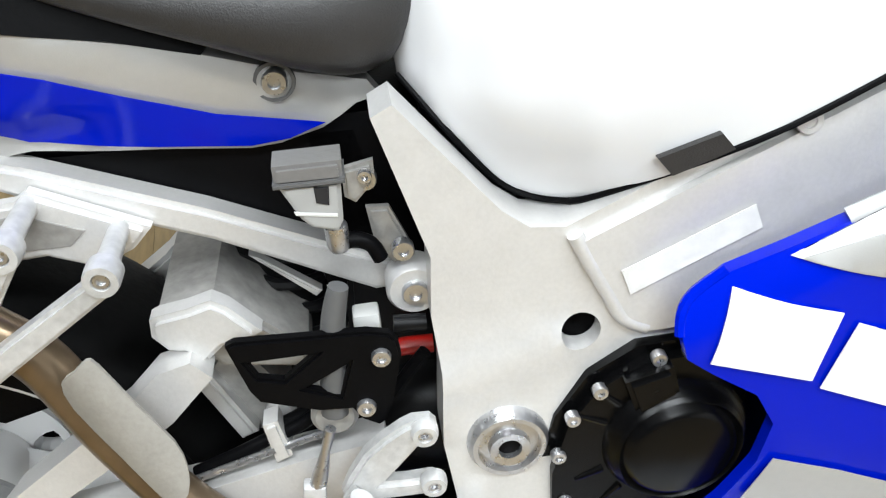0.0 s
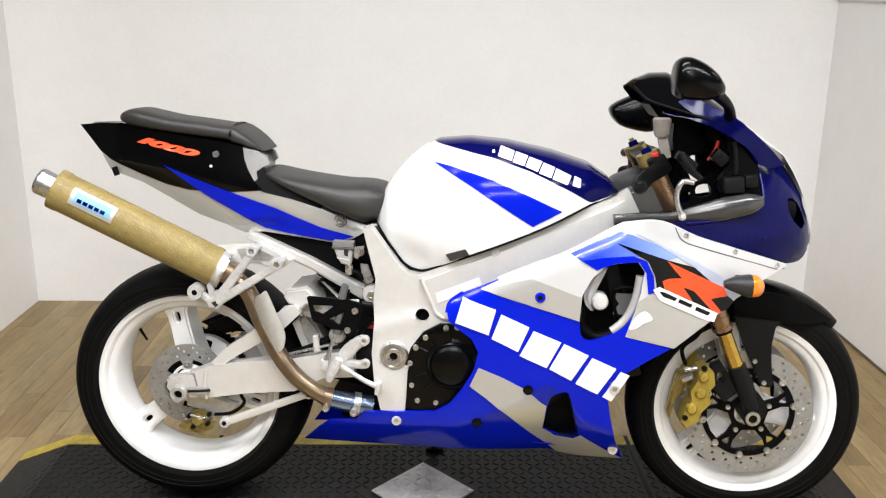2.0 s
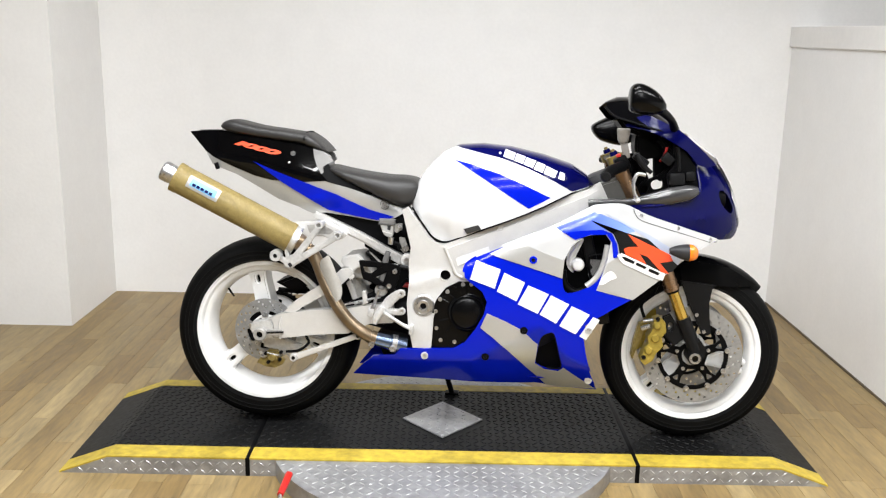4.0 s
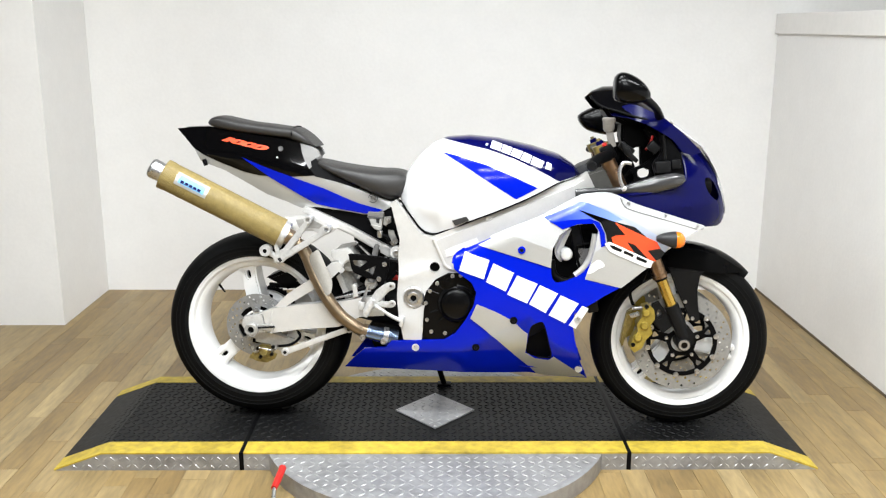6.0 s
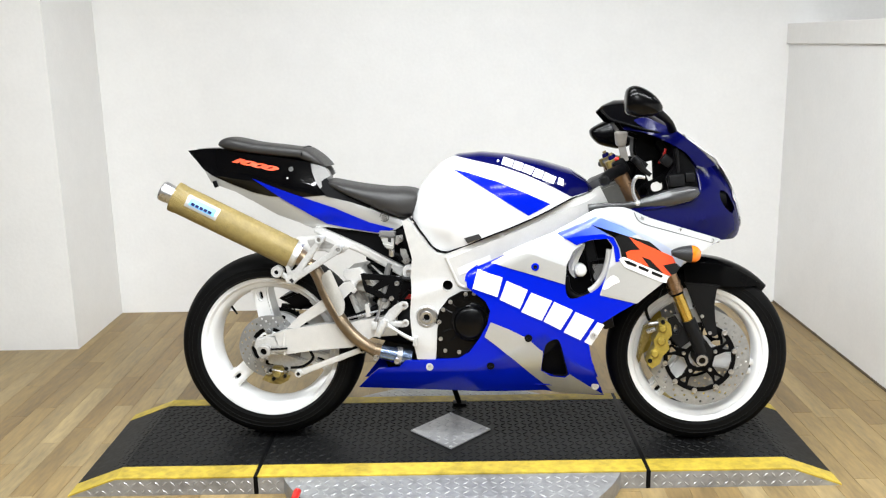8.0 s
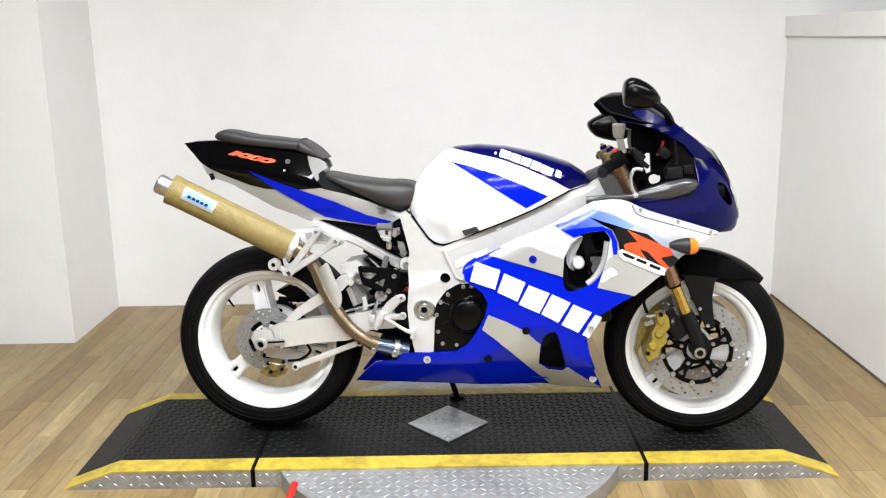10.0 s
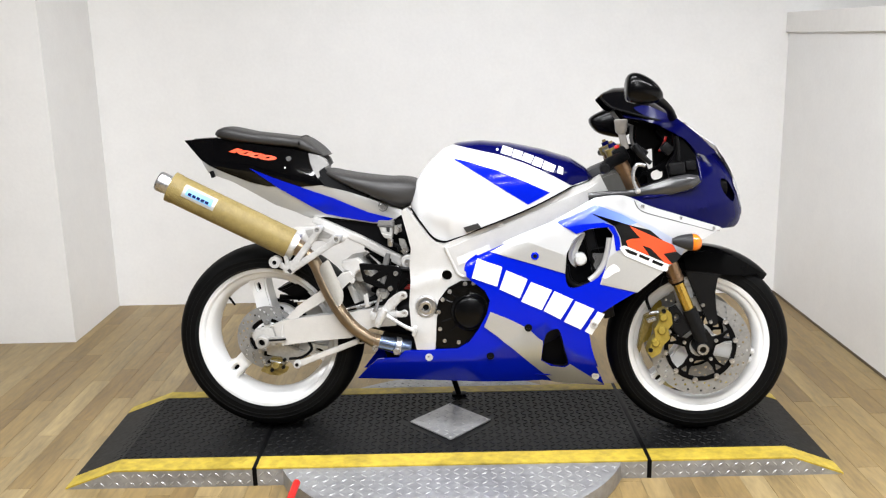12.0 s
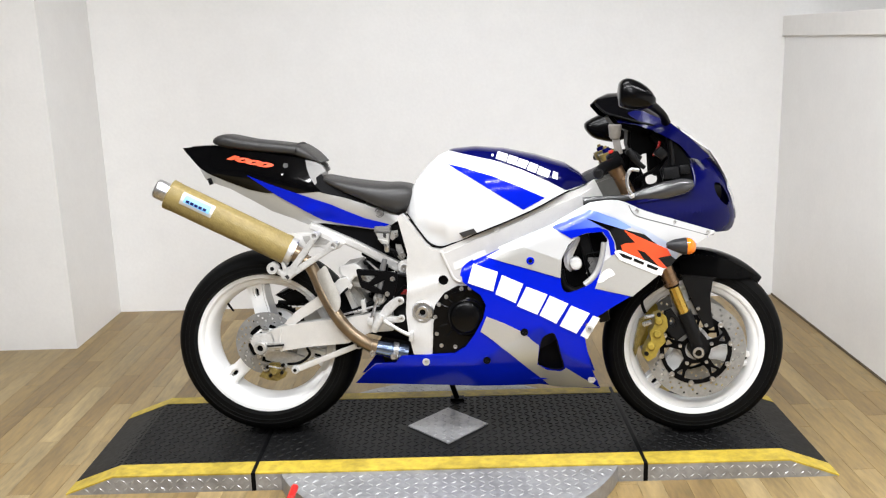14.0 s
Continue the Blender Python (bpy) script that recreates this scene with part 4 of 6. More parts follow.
part("rubber_bush", lathe([(0.0, -0.178), (0.013, -0.181), (0.013, -0.17), (0.0, -0.17)], (BS[0], 0, BS[1]), 20), PLASTIC, hang)

GUARD = [(0.331, 0.566), (0.338, 0.569), (0.400, 0.564), (0.439, 0.561), (0.456, 0.556), (0.462, 0.548), (0.463, 0.534), (0.451, 0.489), (0.444, 0.470), (0.437, 0.466), (0.425, 0.474), (0.418, 0.487), (0.392, 0.490), (0.371, 0.498), (0.347, 0.508), (0.341, 0.520)]
guard = part("heel_guard", prism(GUARD, -0.164, -0.155, 0.0025, None, [[(0.344, 0.548), (0.397, 0.547), (0.369, 0.526), (0.350, 0.532)], [(0.421, 0.533), (0.410, 0.502), (0.384, 0.515), (0.393, 0.519)]]), PLASTIC, bike, "black heel guard plate with cut-outs")
for v in [(0.447, 0.537), (0.429, 0.489)]:
    bolt((v[0], -0.164, v[1]), guard, 0.008, STEEL, 0.005)
plate = part("footrest_plate", prism([(0.454, 0.478), (0.464, 0.482), (0.478, 0.481), (0.483, 0.474), (0.483, 0.464), (0.476, 0.458), (0.465, 0.454), (0.452, 0.440), (0.434, 0.421), (0.454, 0.419), (0.475, 0.419), (0.481, 0.413), (0.478, 0.404), (0.468, 0.400), (0.443, 0.401), (0.414, 0.403), (0.400, 0.407), (0.398, 0.416), (0.406, 0.432), (0.421, 0.454), (0.438, 0.468)], -0.186, -0.172, 0.004), ALLOY, bike, "cast alloy rider footrest plate")
for v in [(0.472, 0.471), (0.474, 0.414)]:
    part("bolt_boss", lathe([(0.006, -0.188), (0.006, -0.192), (0.010, -0.192), (0.0115, -0.187), (0.0115, -0.18), (0.006, -0.18), (0.006, -0.188)], (v[0], 0, v[1]), 20), ALLOY, plate)
    part("bolt", lathe([(0.0, -0.1875), (0.003, -0.1875), (0.0035, -0.1905), (0.006, -0.1905), (0.0062, -0.184), (0.0, -0.184)], (v[0], 0, v[1]), 12), STEEL, plate)
part("footrest", tube([(v[0], -0.205, v[1]) for v in [(0.415, 0.430), (0.407, 0.414), (0.396, 0.392), (0.390, 0.375)]], [0.010, 0.0125, 0.0125, 0.008], 14), ALLOY, plate, "knurled alloy footrest")
pedal = part("brake_pedal", tube([(v[0], -0.195, v[1]) for v in [(0.404, 0.422), (0.417, 0.410), (0.445, 0.393), (0.475, 0.375), (0.503, 0.362)]], [0.011, 0.008, 0.006, 0.006, 0.007], 10), ALLOY, bike, "curved alloy brake pedal")
part("pedal_tip", rbox((0.012, 0.03, 0.03), pose([(0.507, 0.361)][0][0], -0.20, [(0.507, 0.361)][0][1], 0, 8, 0), 0.004), ALLOY, pedal)
part("master_cylinder", tube([(v[0], -0.150, v[1]) for v in [(0.423, 0.598), (0.413, 0.560), (0.402, 0.477)]], [0.008, 0.010, 0.012], 12), GREY, bike)
part("reservoir_hose", tube([(v[0], -0.052, v[1]) for v in [(0.418, 0.592), (0.424, 0.571), (0.421, 0.543), (0.411, 0.510), (0.401, 0.486)]], 0.006, 8), PLASTIC, bike)
part("hose", tube([(v[0], -0.13, v[1]) for v in [(0.483, 0.509), (0.465, 0.488), (0.452, 0.470)]], 0.006, 8), PLASTIC, bike)
part("hose_joint", tube([(v[0], -0.128, v[1]) for v in [(0.428, 0.622), (0.440, 0.624), (0.452, 0.618), (0.458, 0.604)]], 0.0065, 10), PLASTIC, bike)
part("hose_clip", rbox((0.022, 0.02, 0.02), pose([(0.439, 0.543)][0][0], -0.12, [(0.439, 0.543)][0][1]), 0.003), CREAM, bike)
part("hose", tube([(v[0], -0.14, v[1]) for v in [(0.460, 0.549), (0.486, 0.546)]], 0.007, 10), DARK, bike)
part("remote_spring", tube([(v[0], -0.080, v[1]) for v in [(0.462, 0.479), (0.473, 0.479), (0.492, 0.478)]], 0.0085, 12), RED, bike, "red anodised shock adjuster")
res = part("brake_reservoir", prism([(0.392, 0.684), (0.438, 0.682), (0.435, 0.648), (0.430, 0.640), (0.412, 0.646), (0.405, 0.654)], -0.142, -0.116, 0.003), TANKGREY, bike, "translucent brake fluid reservoir with a grey cap")
part("cap", prism([(0.391, 0.6995), (0.4405, 0.698), (0.440, 0.683), (0.3905, 0.685)], -0.144, -0.114, 0.003), STEPGREY, res)
part("cap_rim", prism([(0.3895, 0.687), (0.4415, 0.685), (0.441, 0.681), (0.3895, 0.683)], -0.1455, -0.1125, 0.001), GREY, res)
part("level_window", prism([(0.418, 0.680), (0.429, 0.679), (0.427, 0.664), (0.418, 0.667)], -0.1435, -0.141, 0.0008), MIDGREY, res)
part("moulded_rib", prism([(0.401, 0.662), (0.432, 0.656), (0.432, 0.653), (0.402, 0.659)], -0.1435, -0.141, 0.0008), CREAM, res)
part("mount_tab", prism([(0.439, 0.683), (0.463, 0.687), (0.462, 0.670), (0.446, 0.654), (0.438, 0.660)], -0.128, -0.120, 0.003), CASTGREY, res)
bolt((0.455, -0.128, 0.677), res, 0.0055, STEEL, 0.005)
part("outlet_nut", lathe([(0.0, -0.012), (0.007, -0.012), (0.009, -0.008), (0.009, 0.010), (0.006, 0.012), (0.0, 0.012)], (0.428, -0.130, 0.630), 12, None, "Z"), STEEL, res)
part("mount_bracket", prism([(0.452, 0.640), (0.470, 0.638), (0.484, 0.600), (0.470, 0.585), (0.456, 0.600)], -0.112, -0.104, 0.003), CASTGREY, bike, "alloy bracket at the rail joint")
part("pivot_fitting", lathe([(0.0, -0.152), (0.016, -0.152), (0.020, -0.148), (0.020, -0.11), (0.0, -0.11)], (*[(0.401, 0.471)][0][:1], 0, [(0.401, 0.471)][0][1]), 24), CASTGREY, bike)
PR = [(0.397, 0.472), (0.389, 0.448), (0.381, 0.423), (0.373, 0.402)]
part("push_rod", tube([(v[0], -0.165, v[1]) for v in PR], [0.005, 0.004, 0.007, 0.008], 10), STEEL, bike)
part("clevis", rbox((0.020, 0.016, 0.026), pose(PR[3][0], -0.165, PR[3][1], 0, 8, 0), 0.004), ALLOY, bike)
part("engine_sprocket_cover", loft([(0.30, 0.34, 0.40, 0.05), (0.34, 0.33, 0.43, 0.08), (0.44, 0.31, 0.45, 0.10), (0.50, 0.31, 0.45, 0.11)]), DARK, bike)
part("gearbox_rear", prism([(0.426, 0.559), (0.506, 0.572), (0.499, 0.223), (0.405, 0.222), (0.373, 0.299), (0.428, 0.384), (0.441, 0.450), (0.419, 0.488)], -0.06, 0.05, 0.006), DARK, bike, "black rear of the gearbox")
part("loom", tube([(v[0], -0.128, v[1]) for v in [(0.271, 0.413), (0.310, 0.427), (0.340, 0.439), (0.370, 0.450), (0.390, 0.465)]], 0.0062, 10), PLASTIC, bike, "black hose along the swingarm")
part("loom", tube([(v[0], -0.120, v[1]) for v in [(0.344, 0.442), (0.370, 0.452), (0.389, 0.469), (0.409, 0.510), (0.421, 0.578)]], 0.0075, 10), PLASTIC, bike)
part("beam_edge", tube([(v[0], -0.138, v[1]) for v in [(0.270, 0.414), (0.310, 0.425), (0.360, 0.438), (0.399, 0.447)]], 0.0035, 8), STEEL, arm_r)
part("clamp_block", prism([(0.339, 0.463), (0.352, 0.466), (0.358, 0.426), (0.343, 0.420)], -0.142, -0.118, 0.003), FRAME, bike)
part("inner_fender", prism([(0.172, 0.704), (0.241, 0.700), (0.456, 0.690), (0.473, 0.600), (0.434, 0.585), (0.370, 0.606), (0.296, 0.637), (0.221, 0.664), (0.186, 0.684)], -0.060, 0.09, 0.006), PLASTIC, bike, "black plastic inner fender")
part("battery_tray", rbox((0.10, 0.16, 0.16), pose(0.455, 0.02, 0.62), 0.01), PLASTIC, bike)

# exhaust
m0, m1 = -0.242, 0.816
m2, m3 = 0.100, 0.635
AX = [Vector((m0, -0.195, m1)), Vector((m2, -0.145, m3))]
dirn = (AX[1] - AX[0]).normalized()
muff = part("muffler", tube([AX[0], AX[0].lerp(AX[1], 0.5), AX[1]], 0.0470, 40, 4), KEVLAR, bike, "gold woven-fibre muffler with a steel outlet")
part("end_cap", tube([AX[0] - dirn * 0.006, AX[0] + dirn * 0.014], 0.0485, 40, 2), KEVLAR, muff)
part("outlet", tube([AX[0] - dirn * 0.050, AX[0] - dirn * 0.044, AX[0] - dirn * 0.028, AX[0] - dirn * 0.004], [0.027, 0.0315, 0.0315, 0.029], 28), STEEL, muff, "rounded brushed steel outlet")
part("end_ring", tube([AX[1] - dirn * 0.004, AX[1] + dirn * 0.012], 0.0480, 40, 2), KEVLAR, muff)
part("clamp", tube([AX[1] + dirn * 0.004, AX[1] + dirn * 0.030], [0.0435, 0.0435], 36, 2), ALLOY, muff, "dull steel clamp band")
part("clamp_lip", tube([AX[1] + dirn * 0.028, AX[1] + dirn * 0.033], 0.0455, 36, 2), STEEL, muff)
part("end_cone", tube([AX[1] + dirn * 0.028, AX[1] + dirn * 0.045, AX[1] + dirn * 0.075], [0.029, 0.027, 0.0235], 24), PIPE, muff, "browned steel end cone")
side = Vector((0, -1, 0)) - dirn * Vector((0, -1, 0)).dot(dirn)
side.normalize()
upv = dirn.cross(side) * -1


def on_muffler(s, h):
    """A place on the muffler's skin: s along it, h round it."""
    a = h / 0.0478
    return AX[0] + dirn * s + 0.0478 * (math.cos(a) * side + math.sin(a) * upv)


def muffler_patch(s0, s1, h0, h1, off):
    bm = bmesh.new()
    rows = []
    for i in range(7):
        s = s0 + (s1 - s0) * i / 6
        rows.append([bm.verts.new(AX[0] + dirn * s + (on_muffler(s, h0 + (h1 - h0) * k / 8) - AX[0] - dirn * s) * off) for k in range(9)])
    for a, b in zip(rows, rows[1:]):
        for k in range(8):
            bm.faces.new((a[k], a[k + 1], b[k + 1], b[k]))
    g = bmesh.ops.extrude_face_region(bm, geom=bm.faces[:])
    bmesh.ops.translate(bm, verts=[v for v in g["geom"] if isinstance(v, bmesh.types.BMVert)], vec=side * -0.0008)
    return bm


badge = part("badge", muffler_patch(0.040, 0.146, -0.002, 0.038, 1.03), SILVER, muff, "silver and blue maker's plate with unreadable bars")
part("badge_face", muffler_patch(0.050, 0.136, 0.006, 0.031, 1.05), BADGEBLUE, muff)
for k in range(5):
    part("badge_bar", muffler_patch(0.058 + 0.014 * k, 0.069 + 0.014 * k, 0.009, 0.017, 1.07), NAVY, muff)
PIPEPATH = [(m2 - 0.005, -0.145, m3 + 0.004), (m2 + 0.03, -0.140, m3 - 0.014)] + [(p[0], -0.142, p[1]) for p in [(0.167, 0.592), (0.191, 0.560)]] + [(p[0], -0.150, p[1]) for p in [(0.221, 0.492)]] + [(p[0], -0.163, p[1]) for p in [(0.265, 0.418)]] + [(0.312, -0.166, 0.362), (0.372, -0.165, 0.322), (0.40, -0.16, 0.312)]
part("link_pipe", tube(PIPEPATH, 0.0205, 20, 6), PIPE, bike, "heat-browned steel link pipe")
joint = part("pipe_joint", tube([(0.385, -0.163, 0.317), (0.43, -0.155, 0.305), (0.485, -0.145, 0.292)], [0.0225, 0.024, 0.026], 20), BLUED, bike, "heat-blued steel pipe joint")
part("clamp", tube([(0.372, -0.166, 0.321), (0.388, -0.163, 0.316)], 0.025, 20, 2), PIPE, joint)
part("clamp", tube([(0.44, -0.154, 0.302), (0.455, -0.151, 0.299)], 0.0285, 20, 2), STEEL, joint)
bolt((0.447, -0.182, 0.292), joint, 0.010, STEEL, 0.012)
bolt((0.380, -0.19, 0.303), joint, 0.009, STEEL, 0.010)
SHIELDLINE = rounded([(0.210, 0.563), (0.224, 0.575), (0.234, 0.582), (0.241, 0.575), (0.259, 0.533), (0.277, 0.494), (0.282, 0.467), (0.278, 0.446), (0.267, 0.437), (0.259, 0.442), (0.234, 0.491), (0.210, 0.535)], 2)
S0, S1 = [(0.226, 0.573), (0.269, 0.441)]
ax = Vector((S1[0] - S0[0], S1[1] - S0[1])).normalized()


def ribbed(x, z):
    """A plate rolled round the pipe, with fine ribs across it."""
    along = (x - S0[0]) * ax[0] + (z - S0[1]) * ax[1]
    across = (x - S0[0]) * ax[1] - (z - S0[1]) * ax[0]
    return (x, -0.177 + 14.0 * across * across + 0.00022 * math.sin((along + 0.5 * across) * 2 * math.pi / 0.0056) - 0.012 * along / 0.15, z)


shield = part("heat_shield", shell(SHIELDLINE, ribbed, 0.003, 0.0026), SHIELD, bike, "ribbed silver heat shield")

# engine
part("engine_block", loft([(0.50, 0.26, 0.50, 0.09), (0.56, 0.24, 0.53, 0.12), (0.70, 0.22, 0.53, 0.13), (0.90, 0.24, 0.66, 0.13), (1.00, 0.32, 0.66, 0.13)], None, 0.5), DARK, bike, "black painted engine block")
CLUTCH = [(0.565, 0.400), (0.581, 0.453), (0.610, 0.492), (0.651, 0.514), (0.702, 0.514), (0.729, 0.487), (0.746, 0.446), (0.738, 0.401), (0.706, 0.343), (0.670, 0.306), (0.629, 0.286), (0.575, 0.295), (0.562, 0.335)]
clutch = part("clutch_cover", prism(CLUTCH, -0.182, -0.12, 0.010), ENGINEBLACK, bike, "glossy black round clutch cover")
CC = [(0.699, 0.419)][0]
part("clutch_dome", lathe([(0.0, -0.206), (0.040, -0.205), (0.046, -0.202), (0.050, -0.196), (0.058, -0.192), (0.064, -0.180), (0.0, -0.180)], (CC[0] - 0.018, 0, CC[1]), 48), ENGINEBLACK, clutch)
part("dome_ring", lathe([(0.050, -0.1965), (0.053, -0.2000), (0.056, -0.1965), (0.053, -0.1930), (0.050, -0.1965)], (CC[0] - 0.018, 0, CC[1]), 48), ENGINEBLACK, clutch)
for a in (100, 118, 136, 154, 200, 224):
    c, k = math.cos(radians(a)), math.sin(radians(a))
    part("cover_rib", rod((CC[0] - 0.018 + 0.066 * c, -0.182, CC[1] + 0.066 * k), (CC[0] - 0.018 + 0.092 * c, -0.181, CC[1] + 0.092 * k), 0.0035, 0.0025, 8), ENGINEBLACK, clutch)
part("cover_web", prism([(0.635, 0.495), (0.674, 0.504), (0.680, 0.477), (0.645, 0.460)], -0.196, -0.175, 0.004), ENGINEBLACK, clutch)
for v in [(0.594, 0.457), (0.581, 0.418), (0.585, 0.364), (0.599, 0.326), (0.617, 0.482), (0.643, 0.322), (0.665, 0.507), (0.691, 0.509)]:
    bolt((v[0], -0.182, v[1]), clutch, 0.0065, STEEL, 0.004)
part("radiator", rbox((0.035, 0.32, 0.30), pose(1.075, 0, 0.54, 0, -14, 0), 0.006), DARK, bike)
part("belly_filler", loft([(0.40, 0.23, 0.27, 0.08), (0.60, 0.22, 0.28, 0.10), (0.98, 0.24, 0.34, 0.10)], None, 0.6), PLASTIC, bike)
part("airbox", loft([(0.54, 0.62, 0.70, 0.11), (0.70, 0.60, 0.72, 0.13), (0.95, 0.68, 0.76, 0.13), (1.03, 0.76, 0.80, 0.08)]), PLASTIC, bike)

# fuel tank
NAVY_EDGE = [(0.49, 1.2), (0.60, 1.2), (0.626, 0.934), (0.677, 0.923), (0.765, 0.904), (0.853, 0.875), (0.940, 0.835), (1.0, 0.802), (1.062, 0.78)]


def tank_loft(lo, hi, n, x0=0.49, grow=0.0):
    bm = bmesh.new()
    rings = []
    for i in range(61):
        x = x0 + (1.062 - x0) * i / 60
        b, t, w = interp(x, TANK_BOTTOM), interp(x, TANK_TOP) + grow, interp(x, TANK_WIDTH) + grow
        l, h = lo(x, b, t), hi(x, b, t)
        ring = []
        for side in (-1, 1):
            seq = [l + (h - l) * k / n for k in range(n + 1)]
            for a in (seq if side < 0 else seq[::-1]):
                z = b + (t - b) * max(0.0, math.sin(a)) ** 0.64
                ring.append(bm.verts.new((x, side * (w * max(0.0, math.cos(a)) ** 0.64 - flange(x, z)), z)))
        rings.append(ring)
    for a, b in zip(rings, rings[1:]):
        for j in range(len(a) - 1):
            bm.faces.new((a[j], a[j + 1], b[j + 1], b[j]))
    bm.faces.new(rings[0])
    bmesh.ops.remove_doubles(bm, verts=bm.verts[:], dist=1e-5)
    return bm


def stripe_angle(x, b, t):
    s = min(max((interp(x, NAVY_EDGE) - b) / max(t - b, 1e-3), 0.05), 1.0)
    return math.asin(s ** (1 / 0.64))


tank = part("fuel_tank", tank_loft(lambda x, b, t: 0.0, lambda x, b, t: math.pi / 2, 24), WHITE, bike, "white fuel tank with a navy top and blue wedge")
part("tank_top_band", tank_loft(stripe_angle, lambda x, b, t: math.pi / 2, 12, 0.622, 0.0012), NAVY, tank, "navy painted tank top")


def decal(name, outline, w, material, parent, label="", off=0.0016, step=0.015):
    place = (lambda x, z: (x, -tank_w(x, z, off), z)) if w is tank_w else on(w, off)
    return part(name, shell(outline, place, 0.001, step), material, parent, label)


decal("wedge_graphic", [(0.626, 0.893), (0.679, 0.881), (0.766, 0.855), (0.852, 0.820), (0.927, 0.786), (0.860, 0.751), (0.800, 0.788), (0.714, 0.842)], tank_w, BLUE, tank, "blue wedge graphic", 0.002)
for q in ([(0.783, 0.930), (0.815, 0.919), (0.808, 0.898), (0.776, 0.908)], [(0.818, 0.918), (0.846, 0.909), (0.837, 0.887), (0.811, 0.896)], [(0.849, 0.907), (0.879, 0.897), (0.868, 0.875), (0.840, 0.886)], [(0.882, 0.895), (0.908, 0.885), (0.899, 0.862), (0.871, 0.872)], [(0.911, 0.883), (0.946, 0.867), (0.936, 0.847), (0.902, 0.860)], [(0.953, 0.867), (0.968, 0.860), (0.966, 0.840), (0.948, 0.846)]):
    decal("emblem_block", q, tank_w, DECAL, tank, "", 0.004, 0.008)
decal("emblem_dot", circle(*[(0.766, 0.918)][0], 0.004, 10), tank_w, DECAL, tank, "", 0.004, 0.01)

# seats and tail
seat = part("rider_seat", loft([(0.204, 0.852, 0.855, 0.060), (0.213, 0.845, 0.859, 0.082), (0.230, 0.834, 0.857, 0.098), (0.258, 0.818, 0.851, 0.108), (0.305, 0.796, 0.843, 0.115), (0.359, 0.772, 0.836, 0.120), (0.414, 0.747, 0.831, 0.122), (0.455, 0.733, 0.831, 0.118), (0.488, 0.740, 0.826, 0.108), (0.505, 0.770, 0.817, 0.095), (0.512, 0.790, 0.805, 0.080)], None, 0.62, 32), VINYL, bike, "black vinyl rider seat")
rseat = part("passenger_seat", loft([(-0.152, 0.972, 0.978, 0.035), (-0.136, 0.964, 0.992, 0.066), (-0.108, 0.955, 1.000, 0.080), (-0.071, 0.949, 0.993, 0.086), (-0.019, 0.942, 0.982, 0.090), (0.050, 0.934, 0.974, 0.092), (0.110, 0.928, 0.966, 0.093), (0.140, 0.924, 0.963, 0.093), (0.150, 0.922, 0.958, 0.092)], None, 0.55, 32), VINYL, bike, "black vinyl passenger seat pad")
part("seat_seam", tube([(0.138, 0.0960 * math.cos(a), 0.942 + 0.0245 * math.sin(a)) for a in [math.pi * (1.05 - 1.1 * k / 12) for k in range(13)]], 0.0022, 6, 2), PLASTIC, rseat)
part("seat_front_pad", loft([(0.136, 0.921, 0.962, 0.093), (0.145, 0.918, 0.962, 0.096), (0.170, 0.911, 0.946, 0.092), (0.188, 0.906, 0.931, 0.086), (0.203, 0.903, 0.915, 0.078), (0.211, 0.902, 0.905, 0.070)], None, 0.55, 32), VINYL, rseat, "raised front pad of the passenger seat")
TAIL = [(-0.199, 0.897), (-0.165, 0.878), (-0.096, 0.849), (-0.026, 0.823), (0.030, 0.811), (0.114, 0.807), (0.215, 0.811), (0.333, 0.776), (0.420, 0.740), (0.467, 0.726), (0.476, 0.713), (0.457, 0.711), (0.428, 0.694), (0.394, 0.685), (0.371, 0.684), (0.303, 0.695), (0.210, 0.707), (0.163, 0.702), (0.140, 0.711), (0.117, 0.723), (0.048, 0.747), (-0.021, 0.786), (-0.089, 0.823), (-0.144, 0.842), (-0.172, 0.852), (-0.180, 0.867)]
TAILTOP = [(-0.262, 0.956), (-0.210, 0.961), (-0.139, 0.964), (-0.030, 0.944), (0.110, 0.926), (0.164, 0.915), (0.170, 0.884), (0.180, 0.859), (0.194, 0.835), (0.217, 0.812), (0.114, 0.805), (0.030, 0.809), (-0.026, 0.821), (-0.096, 0.847), (-0.165, 0.876), (-0.199, 0.895), (-0.232, 0.925)]
tail = part("tail_panel", shell(TAIL, on(tail_w), 0.02), SILVER, bike, "silver tail side panel with a blue wedge")
part("tail_panel", shell(TAIL, on(tail_w, 0, 1), -0.02), SILVER, bike, "silver tail side panel with a blue wedge")
cowl = part("tail_cowl", shell(TAILTOP, on(tail_w, 0.0015), 0.02), BLACK, bike, "glossy black tail cowl")
part("tail_cowl", shell(TAILTOP, on(tail_w, 0.0015, 1), -0.02), BLACK, bike, "glossy black tail cowl")
part("tail_top", bridge([(-0.232, 0.954), (-0.18, 0.957), (-0.129, 0.958), (-0.02, 0.938), (0.12, 0.916), (0.17, 0.90)], lambda x, z: tail_w(x, z) - 0.003, 0.008), BLACK, bike)
part("tail_deck", bridge([(0.155, 0.908), (0.180, 0.896), (0.196, 0.880), (0.202, 0.862), (0.203, 0.845)], lambda x, z: tail_w(x, z) - 0.006, 0.002, 0.006), STEPGREY, bike, "grey step between the two seats")
